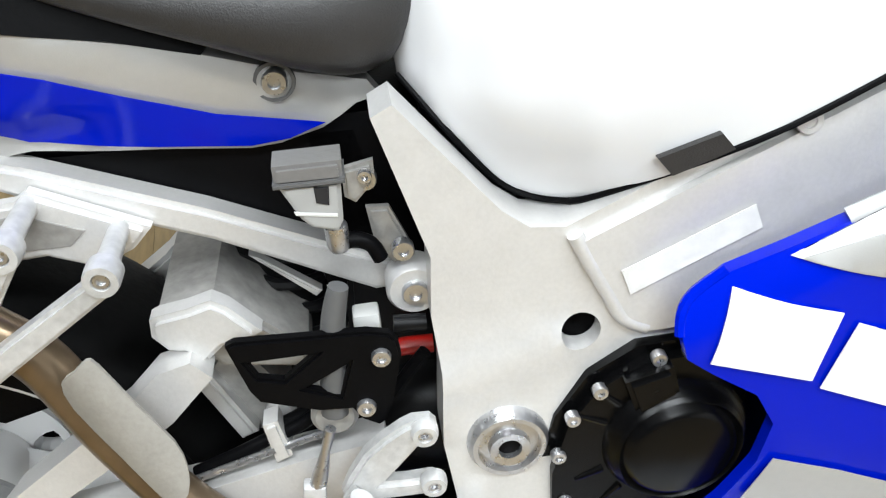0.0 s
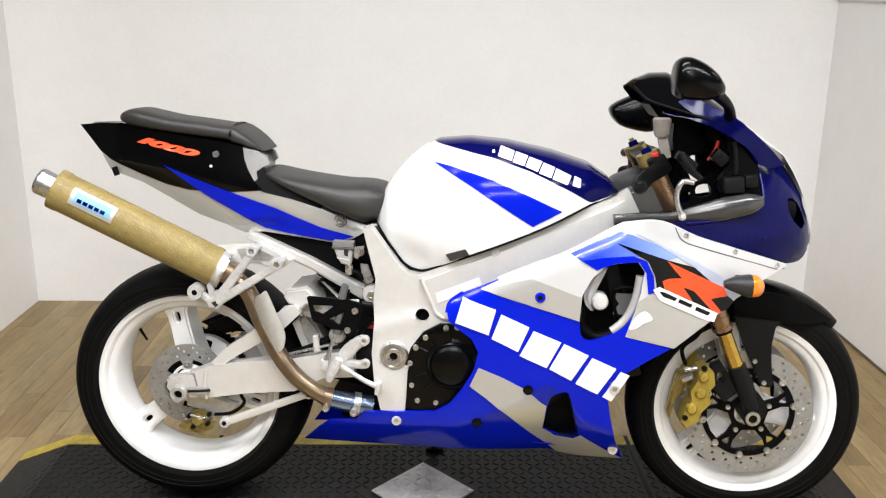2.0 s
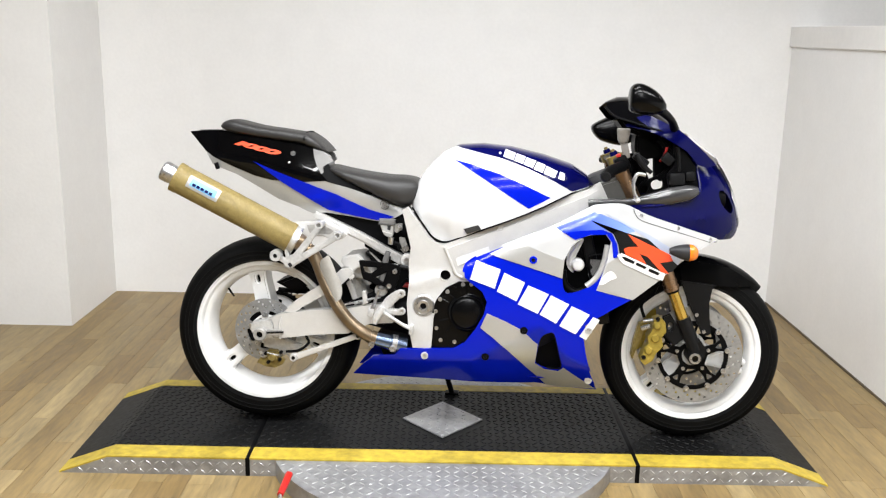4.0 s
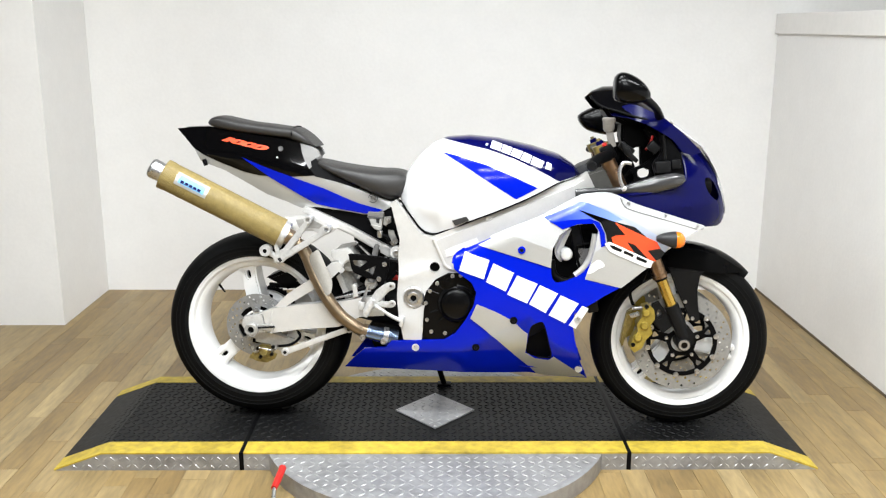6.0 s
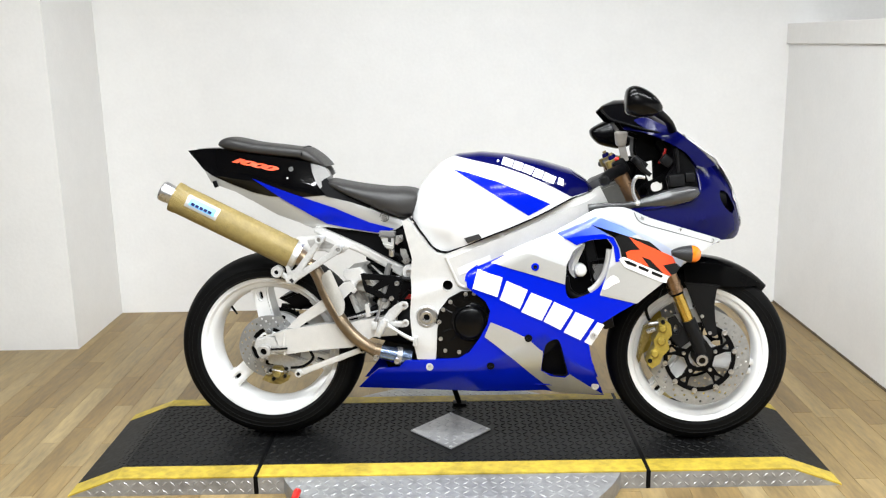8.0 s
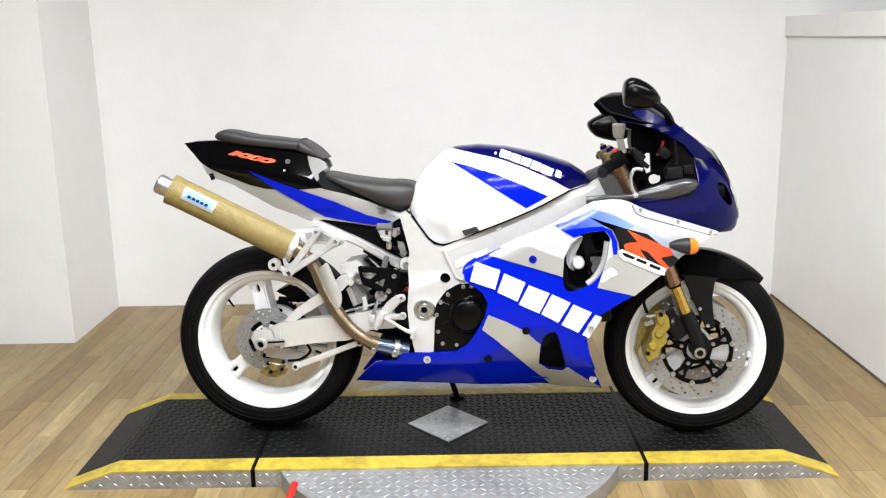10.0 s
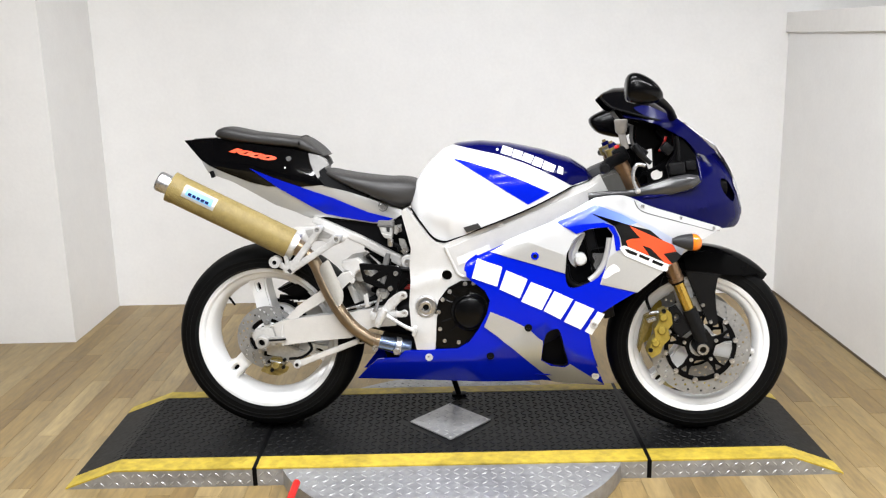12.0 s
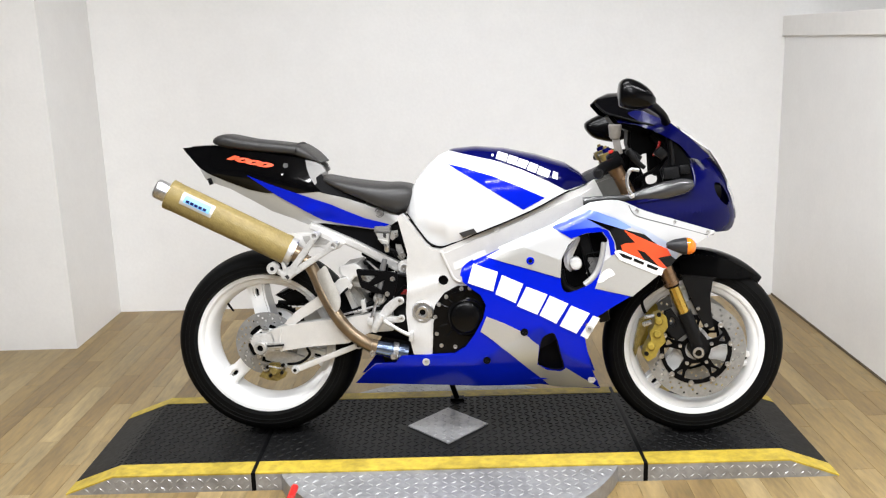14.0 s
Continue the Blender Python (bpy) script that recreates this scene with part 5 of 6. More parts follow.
part("tail_floor", bridge([(-0.228, 0.950), (-0.185, 0.900), (-0.155, 0.876), (-0.09, 0.838), (0.08, 0.758), (0.155, 0.726)], lambda x, z: max(0.01, tail_w(x, z) - 0.018), -0.004), PLASTIC, bike)
for side in (-1, 1):
    reach = 1.0 if side < 0 else 0.6
    part("seat_step", shell([(0.160, 0.914), (0.180 + 0.020 * reach, 0.904), (0.184 + 0.035 * reach, 0.892), (0.187 + 0.042 * reach, 0.873), (0.189 + 0.024 * reach, 0.866), (0.199, 0.855), (0.203, 0.838), (0.196, 0.832), (0.180, 0.859), (0.170, 0.884)], on(tail_w, -0.001, side), -side * 0.016, 0.012), STEPGREY, bike, "satin grey side of the step between the seats")
part("seat_skirt", shell([(0.200, 0.856), (0.214, 0.866), (0.240, 0.838), (0.300, 0.802), (0.360, 0.776), (0.352, 0.768), (0.290, 0.790), (0.215, 0.809), (0.197, 0.833), (0.204, 0.840)], on(tail_w, 0.001), 0.012, 0.015), PLASTIC, bike, "black seat skirt")
part("rear_lug", rod((-0.157, -0.075, 0.858), (-0.150, -0.075, 0.838), 0.007), PLASTIC, bike)
decal("wedge_graphic", [(-0.026, 0.868), (0.045, 0.840), (0.110, 0.817), (0.188, 0.789), (0.244, 0.770), (0.296, 0.746), (0.352, 0.722), (0.431, 0.700), (0.402, 0.690), (0.372, 0.688), (0.304, 0.699), (0.213, 0.717), (0.182, 0.736), (0.127, 0.768), (0.071, 0.801)], tail_w, BLUE, tail, "blue wedge graphic", 0.0040, 0.010)
for v, m, r in (([(0.103, 0.896)][0], STEEL, 0.008), ([(0.093, 0.868)][0], DECAL, 0.003)):
    bolt((v[0], -tail_w(*v) - 0.002, v[1]), cowl, r, m, 0.004)
v = [(0.399, 0.739)][0]
part("bolt_recess", lathe([(0.013, 0.0), (0.013, -0.003), (0.0155, -0.003), (0.016, 0.0), (0.013, 0.0)], (v[0], -tail_w(*v), v[1]), 24), GREY, tail)
bolt((v[0], -tail_w(*v), v[1]), tail, 0.010, STEEL, 0.006)


def lettering(text, at, along, wide, high, w, material, parent, off):
    """Raised lettering that lies on a panel: from at, along the unit way, with that height."""
    data = bpy.data.curves.new("lettering", "FONT")
    data.body, data.size, data.shear, data.space_character, data.offset = text, high, 0.35, 0.80, 0.0013
    ob = bpy.data.objects.new("lettering", data)
    me = bpy.data.meshes.new_from_object(ob)
    bpy.data.objects.remove(ob)
    bm = bmesh.new()
    bm.from_mesh(me)
    bmesh.ops.subdivide_edges(bm, edges=[e for e in bm.edges if e.calc_length() > 0.01], cuts=1)
    g = bmesh.ops.extrude_face_region(bm, geom=bm.faces[:])
    ext = {v for v in g["geom"] if isinstance(v, bmesh.types.BMVert)}
    ax, az = along
    left = min(v.co.x for v in bm.verts)
    grow = wide / (max(v.co.x for v in bm.verts) - left)
    for v in bm.verts:
        u = (v.co.x - left) * grow
        x = at[0] + u * ax - v.co.y * az
        z = at[1] + u * az + v.co.y * ax
        v.co = (x, -w(x, z) - (off if v in ext else off - 0.0012), z)
    return part("lettering", bm, material, parent, "orange-red displacement number")


P0, P1 = [(-0.098, 0.921), (0.062, 0.887)]
dx, dz = P1[0] - P0[0], P1[1] - P0[1]
dl = math.hypot(dx, dz)
lettering("1000", P0, (dx / dl, dz / dl), dl, 0.021, tail_w, ORANGE, cowl, 0.0038)

# side fairing
FAIR = [(0.669, 0.553), (0.672, 0.570), (0.682, 0.583), (0.705, 0.599), (0.748, 0.618), (0.851, 0.666), (0.943, 0.705), (1.044, 0.761), (1.073, 0.771), (1.144, 0.773), (1.220, 0.742), (1.440, 0.672), (1.377, 0.637), (1.325, 0.603), (1.265, 0.551), (1.189, 0.493), (1.130, 0.460), (1.071, 0.422), (1.046, 0.405), (1.041, 0.372), (1.051, 0.317), (1.069, 0.247), (1.101, 0.167), (0.977, 0.168), (0.797, 0.168), (0.614, 0.172), (0.301, 0.171), (0.347, 0.226), (0.381, 0.258), (0.449, 0.267), (0.471, 0.290), (0.640, 0.303), (0.676, 0.327), (0.708, 0.373), (0.733, 0.421), (0.742, 0.464), (0.727, 0.495), (0.693, 0.519), (0.672, 0.536)]
VENT = rounded([(1.048, 0.684), (1.093, 0.688), (1.109, 0.666), (1.102, 0.615), (1.091, 0.573), (1.070, 0.539), (1.036, 0.517), (0.994, 0.503), (0.974, 0.518), (0.969, 0.565), (0.973, 0.608), (0.993, 0.650), (1.023, 0.677)])
SCOOP = rounded([(0.914, 0.358), (0.944, 0.378), (0.958, 0.359), (0.971, 0.306), (0.982, 0.262), (0.973, 0.244), (0.930, 0.242), (0.903, 0.259), (0.904, 0.302)])
fairing = part("side_fairing", shell(FAIR, on(fair_w), 0.012, 0.010, (VENT, SCOOP)), BLUE, bike, "glossy blue side fairing with silver and white graphics")
part("side_fairing", shell(FAIR, on(fair_w, 0, 1), -0.012, 0.025, (VENT, SCOOP)), BLUE, bike, "glossy blue side fairing with silver and white graphics")
part("belly_pan", bridge([(0.39, 0.214), (0.60, 0.207), (0.85, 0.203), (1.09, 0.20)], lambda x, z: fair_w(x, z) - 0.012, -0.03, 0.004), BLUE, bike)
part("fairing_edge", tube([(p[0], -fair_w(*p) + 0.004, p[1]) for p in FAIR[:4]], 0.005, 8, 4), BLUE, fairing)
part("upper_rim", tube([(p[0], -fair_w(*p) + 0.0065, p[1]) for p in [(0.786, 0.635), (0.851, 0.665), (0.943, 0.704), (1.044, 0.759), (1.073, 0.769), (1.144, 0.772), (1.220, 0.740), (1.323, 0.707), (1.438, 0.670)]], 0.0072, 10, 4), PEARL, fairing, "white rolled upper edge")
HOLES = (VENT, SCOOP)


def graphic(name, outline, material, label="", off=0.0016):
    bm = shell(outline, on(fair_w, off + 0.0006), 0.001, 0.010, [h for h in HOLES if any(inside(p, outline) for p in h) and all(inside(p, outline) for p in h)])
    return part(name, bm, material, fairing, label)


UPPER = [(0.745, 0.613), (0.851, 0.669), (0.944, 0.708), (1.045, 0.764), (1.073, 0.774), (1.145, 0.778), (1.222, 0.745), (1.443, 0.675), (1.377, 0.637), (1.325, 0.603), (1.265, 0.551), (1.185, 0.488), (1.073, 0.516), (1.091, 0.573), (1.102, 0.615), (1.109, 0.666), (1.093, 0.688), (1.048, 0.684), (1.023, 0.677), (0.993, 0.650), (0.973, 0.608), (0.969, 0.549), (0.851, 0.584)]
graphic("upper_graphic", UPPER, PEARL, "pearl white upper panel colour")
graphic("silver_band", [(0.752, 0.612), (0.808, 0.631), (0.859, 0.645), (0.972, 0.604), (0.969, 0.549), (0.851, 0.586)], SILVER, "silver band graphic", 0.003)
graphic("silver_band", [(1.099, 0.598), (1.133, 0.620), (1.274, 0.557), (1.260, 0.547), (1.185, 0.490), (1.076, 0.518), (1.093, 0.573)], SILVER, "silver band graphic", 0.003)

graphic("light_blue_band", [(0.943, 0.704), (1.046, 0.756), (1.079, 0.748), (1.152, 0.719), (1.186, 0.700), (1.156, 0.692), (1.102, 0.701), (1.018, 0.697), (0.968, 0.688)], LIGHTBLUE, "light blue fading band", 0.003)
graphic("grey_band", [(1.082, 0.755), (1.220, 0.692), (1.333, 0.625), (1.317, 0.597), (1.220, 0.677), (1.152, 0.717)], FADE, "pale grey-blue band", 0.0036)
graphic("blue_sweep", [(0.968, 0.689), (1.018, 0.697), (1.082, 0.702), (1.112, 0.691), (1.129, 0.657), (1.134, 0.620), (1.119, 0.616), (1.112, 0.664), (1.095, 0.688), (1.045, 0.685), (1.002, 0.669)], BLUE, "blue vent surround", 0.0044)
graphic("black_graphic", [(1.045, 0.730), (1.156, 0.694), (1.220, 0.677), (1.317, 0.597), (1.303, 0.578), (1.270, 0.568), (1.139, 0.621), (1.132, 0.657), (1.115, 0.691)], BLACK, "black arrow graphic", 0.005)
graphic("emblem_orange", [(1.158, 0.692), (1.176, 0.683), (1.291, 0.630), (1.302, 0.610), (1.262, 0.604), (1.291, 0.571), (1.268, 0.575), (1.222, 0.623), (1.197, 0.632), (1.220, 0.600), (1.154, 0.630), (1.149, 0.646), (1.163, 0.652), (1.192, 0.653), (1.175, 0.671)], ORANGE, "orange angular emblem shape", 0.0066)
part("panel_seam", tube([(p[0], -fair_w(*p) - 0.0030, p[1]) for p in [(1.174, 0.765), (1.181, 0.749), (1.192, 0.736), (1.218, 0.725), (1.300, 0.701), (1.417, 0.666)]], 0.0012, 6, 4), GREY, fairing)
graphic("emblem_bar", [(1.129, 0.626), (1.143, 0.633), (1.173, 0.620), (1.280, 0.571), (1.274, 0.550), (1.253, 0.555), (1.146, 0.602)], DECAL, "white slanted emblem bar", 0.0066)
graphic("emblem_bar_core", [(1.143, 0.623), (1.156, 0.621), (1.184, 0.608), (1.180, 0.601), (1.153, 0.611)], BLACK, "", 0.008)
graphic("emblem_bar_core", [(1.190, 0.606), (1.221, 0.592), (1.216, 0.585), (1.187, 0.598)], BLACK, "", 0.008)
graphic("emblem_bar_core", [(1.230, 0.588), (1.263, 0.573), (1.258, 0.566), (1.227, 0.579)], BLACK, "", 0.008)
graphic("white_flash", rounded([(1.080, 0.538), (1.096, 0.566), (1.116, 0.576), (1.132, 0.558), (1.113, 0.548), (1.093, 0.535)], 4), DECAL, "", 0.0044)
graphic("diagonal_band", [(0.744, 0.429), (0.799, 0.408), (0.859, 0.379), (0.888, 0.346), (0.904, 0.332), (0.902, 0.298), (0.899, 0.259), (0.930, 0.238), (0.973, 0.239), (0.988, 0.256), (1.097, 0.173), (0.941, 0.167), (0.850, 0.268), (0.807, 0.313), (0.764, 0.351), (0.724, 0.381)], SILVER, "silver diagonal band", 0.0042)
for q in ([(0.705, 0.592), (0.781, 0.569), (0.765, 0.508), (0.688, 0.533)], [(0.793, 0.559), (0.857, 0.532), (0.833, 0.473), (0.772, 0.500)], [(0.867, 0.524), (0.930, 0.499), (0.899, 0.437), (0.837, 0.464)], [(0.937, 0.496), (0.993, 0.470), (0.956, 0.408), (0.905, 0.435)], [(1.001, 0.465), (1.057, 0.440), (1.017, 0.376), (0.966, 0.401)], [(1.067, 0.433), (1.088, 0.424), (1.050, 0.358), (1.029, 0.370)]):
    graphic("emblem_block", q, DECAL, "", 0.0032)
for v, m in (([(0.879, 0.603)][0], BLUE), ([(0.859, 0.381)][0], PLASTIC), ([(0.742, 0.283)][0], PLASTIC), ([(0.549, 0.273)][0], ALLOY), ([(1.056, 0.390)][0], ALLOY), ([(1.069, 0.210)][0], ALLOY)):
    y = -fair_w(*v) - 0.0045
    part("fastener_ring", lathe([(0.006, -0.004), (0.0105, -0.004), (0.012, 0.0), (0.006, 0.0), (0.006, -0.004)], (v[0], y, v[1]), 20), m, fairing)
    bolt((v[0], y, v[1]), fairing, 0.006, STEEL if m is ALLOY else DARK, 0.0035)
# inside the vents
part("vent_duct", shell([(0.989, 0.675), (1.126, 0.692), (1.135, 0.596), (1.102, 0.509), (1.007, 0.473), (0.964, 0.500), (0.964, 0.614)], lambda x, z: (x, -0.165 + 0.25 * (x - 0.98), z), 0.02, 0.03), PLASTIC, bike, "black vent duct")
bm = bmesh.new()
MC = [(1.084, 0.576)][0]
for k in range(9):
    for sgn in (-1, 1):
        rbox((0.0030, 0.003, 0.058), pose(MC[0] - 0.018 + 0.0045 * k, -0.178, MC[1], 0, sgn * 30, 0), 0, bm)
part("duct_mesh", bm, STEPGREY, bike, "dark metal mesh", smooth=False)
part("mesh_frame", tube([(x, -0.179, z) for x, z in rounded([(1.053, 0.610), (1.083, 0.617), (1.110, 0.608), (1.114, 0.577), (1.100, 0.548), (1.067, 0.540), (1.052, 0.575), (1.053, 0.610)], 1)], 0.004, 8, 4), PLASTIC, bike)
v = [(1.017, 0.585)][0]
cap = part("coolant_cap", lathe([(0.0, -0.214), (0.009, -0.214), (0.010, -0.212), (0.014, -0.212), (0.018, -0.208), (0.020, -0.198), (0.020, -0.17), (0.0, -0.17)], (v[0], 0, v[1]), 28), CREAM, bike, "white round filler cap")
part("cap_neck", prism(rounded([(0.983, 0.600), (0.996, 0.633), (1.015, 0.657), (1.032, 0.663), (1.023, 0.639), (1.011, 0.611), (1.005, 0.583), (1.005, 0.559), (0.987, 0.574)], 3), -0.196, -0.165, 0.008), CREAM, cap, "off-white filler neck housing")
part("vent_liner", tube([(p[0], -fair_w(*p) + 0.012, p[1]) for p in [(1.102, 0.654), (1.097, 0.615), (1.086, 0.576), (1.066, 0.545), (1.043, 0.525)]], 0.010, 10), SILVER, fairing)
part("coolant_hose", tube([(p[0], -0.19, p[1]) for p in [(0.971, 0.565), (0.980, 0.521), (1.014, 0.498), (1.057, 0.512)]], 0.013, 12), PLASTIC, bike)
part("scoop_liner", shell(rounded([(0.907, 0.352), (0.956, 0.370), (0.980, 0.330), (0.995, 0.249), (0.930, 0.230), (0.895, 0.258)]), lambda x, z: (x, -0.118, z), 0.02, 0.04), PLASTIC, bike)
part("scoop_lip", tube([(p[0], -fair_w(*p) + 0.006, p[1]) for p in SCOOP[8:30]], 0.004, 8, 1), PLASTIC, fairing)

# nose, screen and mirrors


def nose_place(side):
    def place(a, z):
        f = interp(z, NOSE_FRONT)
        w = 0.215 - 2.2 * max(0.0, z - 0.75) ** 2 + 0.010 * math.exp(-((z - 0.755 + 0.04 * (1.2 - a)) / 0.016) ** 2) * max(0.0, min(1.0, (a - 0.35) / 0.4)) - 0.25 * max(0.0, 0.74 - z) * max(0.0, min(1.0, (a - 0.35) / 0.4))
        s = math.sin(a)
        return (1.08 + (f - 1.08) * s, side * w * max(0.0, 1 - s ** 2.2) ** 0.5, z)
    return place


def nose_uv(pts):
    out = []
    for x, z in pts:
        f = interp(z, NOSE_FRONT)
        out.append((math.asin(min(1.0, max(0.0, (x - 1.08) / (f - 1.08)))), z))
    return out


FACE = nose_uv([(1.150, 0.773), (1.221, 0.743), (1.325, 0.706), (1.448, 0.667)]) + [(math.pi / 2, 0.662), (math.pi / 2, 0.72), (math.pi / 2, 0.78), (math.pi / 2, 0.84), (math.pi / 2, 0.90), (math.pi / 2, 0.932)] + nose_uv([(1.419, 0.928), (1.348, 0.929), (1.369, 0.900), (1.382, 0.850), (1.375, 0.809), (1.307, 0.791), (1.221, 0.780)])
EYE_HOLE = nose_uv(rounded([(1.449, 0.820), (1.474, 0.811), (1.499, 0.767), (1.488, 0.749), (1.463, 0.770), (1.448, 0.797)], 3))
nose = part("nose_fairing", shell(FACE, nose_place(-1), 0.006, 0.022, (EYE_HOLE,)), NAVY, bike, "glossy navy nose fairing")
part("nose_fairing", shell(FACE, nose_place(1), -0.006, 0.05), NAVY, bike, "glossy navy nose fairing")
part("air_scoop", loft([(1.40, 0.80, 0.83, 0.06), (1.44, 0.76, 0.83, 0.09), (1.47, 0.76, 0.82, 0.085)], None, 0.8, 18, -0.02), PLASTIC, bike)
lamp_glass = part("headlight", shell([(math.radians(80), 0.70), (math.pi / 2, 0.70), (math.pi / 2, 0.90), (math.radians(84), 0.90), (math.radians(72), 0.80)], lambda a, z: Vector(nose_place(-1)(a, z)) + Vector((0.003, -0.001, 0)), 0.002, 0.04), GLASS, bike, "clear headlight lens")
part("duct_trim", tube([(v[0], -0.190, v[1]) for v in [(1.040, 0.774), (1.099, 0.781), (1.172, 0.784), (1.228, 0.792), (1.284, 0.804), (1.339, 0.817), (1.368, 0.825)]], [0.013, 0.0105, 0.011, 0.021, 0.027, 0.024, 0.010], 20, 6, None, 0.75), PEWTER, bike, "dark silver inner duct trim")
part("cockpit_panel", prism([(1.299, 0.938), (1.337, 0.988), (1.375, 0.957), (1.413, 0.895), (1.426, 0.796), (1.331, 0.776), (1.307, 0.851), (1.300, 0.876)], 0.05, 0.13, 0.006), PLASTIC, bike, "black cockpit inner panel")
part("cockpit_bracket", prism([(1.295, 0.888), (1.261, 0.861), (1.215, 0.840), (1.196, 0.817), (1.194, 0.781), (1.297, 0.799), (1.308, 0.832)], -0.085, -0.075, 0.003, None, [rounded([(1.244, 0.841), (1.264, 0.848), (1.276, 0.841), (1.275, 0.823), (1.253, 0.816), (1.242, 0.826)], 3), rounded([(1.210, 0.825), (1.225, 0.829), (1.231, 0.820), (1.228, 0.804), (1.213, 0.801), (1.206, 0.812)], 3)]), PLASTIC, bike, "black bracket with two round cut-outs")
part("gauge_box", rbox((0.035, 0.03, 0.03), pose(*[(1.280, 0.914)][0][:1], -0.13, [(1.280, 0.914)][0][1], 0, 40, 0), 0.005), DARK, bike)
part("cable_guide", tube([(v[0], -0.152, v[1]) for v in [(1.304, 0.952), (1.310, 0.918), (1.313, 0.878)]], 0.006, 10), DARK, bike)
part("inner_panel", prism([(1.293, 0.962), (1.330, 0.936), (1.364, 0.894), (1.376, 0.825), (1.337, 0.821), (1.292, 0.814), (1.278, 0.861), (1.302, 0.903)], -0.150, -0.120, 0.006), PLASTIC, bike, "black inner cowl panel")
part("relay_box", rbox((0.045, 0.03, 0.035), pose([(1.306, 0.856)][0][0], -0.165, [(1.306, 0.856)][0][1], 0, -5, 0), 0.004), FORKGREY, bike, "dark grey electrical connector block")
part("relay_box", rbox((0.028, 0.03, 0.028), pose([(1.346, 0.865)][0][0], -0.155, [(1.346, 0.865)][0][1], 0, -5, 0), 0.004), DARK, bike)
part("dashboard", rbox((0.035, 0.20, 0.09), pose(1.29, 0.0, 0.945, 0, -40, 0), 0.012), PLASTIC, bike)
part("dash_panel", prism([(1.161, 1.012), (1.218, 1.003), (1.272, 0.985), (1.338, 0.949), (1.321, 0.933), (1.285, 0.930), (1.263, 0.913), (1.238, 0.909), (1.221, 0.898), (1.198, 0.907), (1.190, 0.945), (1.192, 0.989)], -0.04, 0.06, 0.008), PLASTIC, bike, "black instrument housing")
part("inner_liner", prism([(1.254, 0.979), (1.324, 0.953), (1.384, 0.863), (1.386, 0.819), (1.340, 0.819), (1.338, 0.880), (1.290, 0.936)], -0.11, -0.09, 0.006), PLASTIC, bike, "black inner cowl liner")
RIM = [(1.311, 0.958), (1.345, 0.935), (1.362, 0.910), (1.374, 0.876), (1.380, 0.837), (1.376, 0.815), (1.351, 0.794), (1.303, 0.785), (1.245, 0.776), (1.200, 0.772)]
part("cowl_rim", tube([(v[0], -nose_w(*v) - 0.001, v[1]) for v in RIM], 0.0045, 10, 5), NAVY, bike, "rolled navy edge of the cowl opening")

bm = bmesh.new()
rows = []
SCREEN = [(1.103, 1.090, 0.085, 0.022), (1.130, 1.102, 0.120, 0.062), (1.17, 1.104, 0.145, 0.078), (1.23, 1.074, 0.155, 0.066), (1.30, 1.028, 0.155, 0.040), (1.36, 0.980, 0.135, 0.030), (1.415, 0.932, 0.10, 0.015)]
for x, z, w, drop in SCREEN:
    rows.append([bm.verts.new((x - 0.02 * abs(2 * k / 12 - 1) ** 2, w * (2 * k / 12 - 1), z - drop * abs(2 * k / 12 - 1) ** 2.2)) for k in range(13)])
for a, b in zip(rows, rows[1:]):
    for k in range(12):
        bm.faces.new((a[k], a[k + 1], b[k + 1], b[k]))
g = bmesh.ops.extrude_face_region(bm, geom=bm.faces[:])
bmesh.ops.translate(bm, verts=[v for v in g["geom"] if isinstance(v, bmesh.types.BMVert)], vec=(0, 0, -0.004))
COWL = [(1.148, 1.016), (1.166, 1.028), (1.184, 1.041), (1.202, 1.045), (1.224, 1.043), (1.268, 1.022), (1.301, 1.007), (1.347, 0.972), (1.398, 0.930), (1.431, 0.899), (1.400, 0.891), (1.368, 0.899), (1.349, 0.922), (1.331, 0.940), (1.301, 0.958), (1.250, 0.985), (1.201, 1.002), (1.149, 1.010)]
screen = part("windscreen", bm, SMOKE, bike, "dark smoked windscreen")
for side in (-1, 1):
    part("upper_cowl", shell(COWL, on(cowl_w, 0, side), -side * 0.004, 0.02), NAVY, bike, "navy cowl edge below the screen")
    part("screen_edge", tube([(x - 0.017, side * (w + 0.001), z - drop + 0.001) for x, z, w, drop in SCREEN], 0.0035, 8, 3), PLASTIC, screen)
# Front is a real white strip; its rear end paints the screen edge's reflection.
part("nose_strip", bridge([(1.352, 0.985), (1.38, 0.963), (1.405, 0.944), (1.436, 0.922), (1.464, 0.884), (1.486, 0.848), (1.500, 0.818)], lambda x, z: 0.085 - 0.4 * abs(x - 1.435), 0.008, 0.004), WHITE, bike, "white strip on the nose, its rear end a painted reflection")


def mirror(rows, y, root, label):
    """A mirror shell lofted along x at that y, with its stalk down to the cowl at root."""
    ob = part("mirror", loft(rows, None, 0.82, 28, y), MIRROR, bike, label)
    x, lo, hi, w = rows[-2]
    mid = Vector((x, y, lo + 0.01)).lerp(Vector(root), 0.55) + Vector((0.008, 0, 0.004))
    part("stalk", tube([(x - 0.004, y, lo + 0.014), mid, root], [0.015, 0.0105, 0.014], 14), PLASTIC, ob)
    return ob


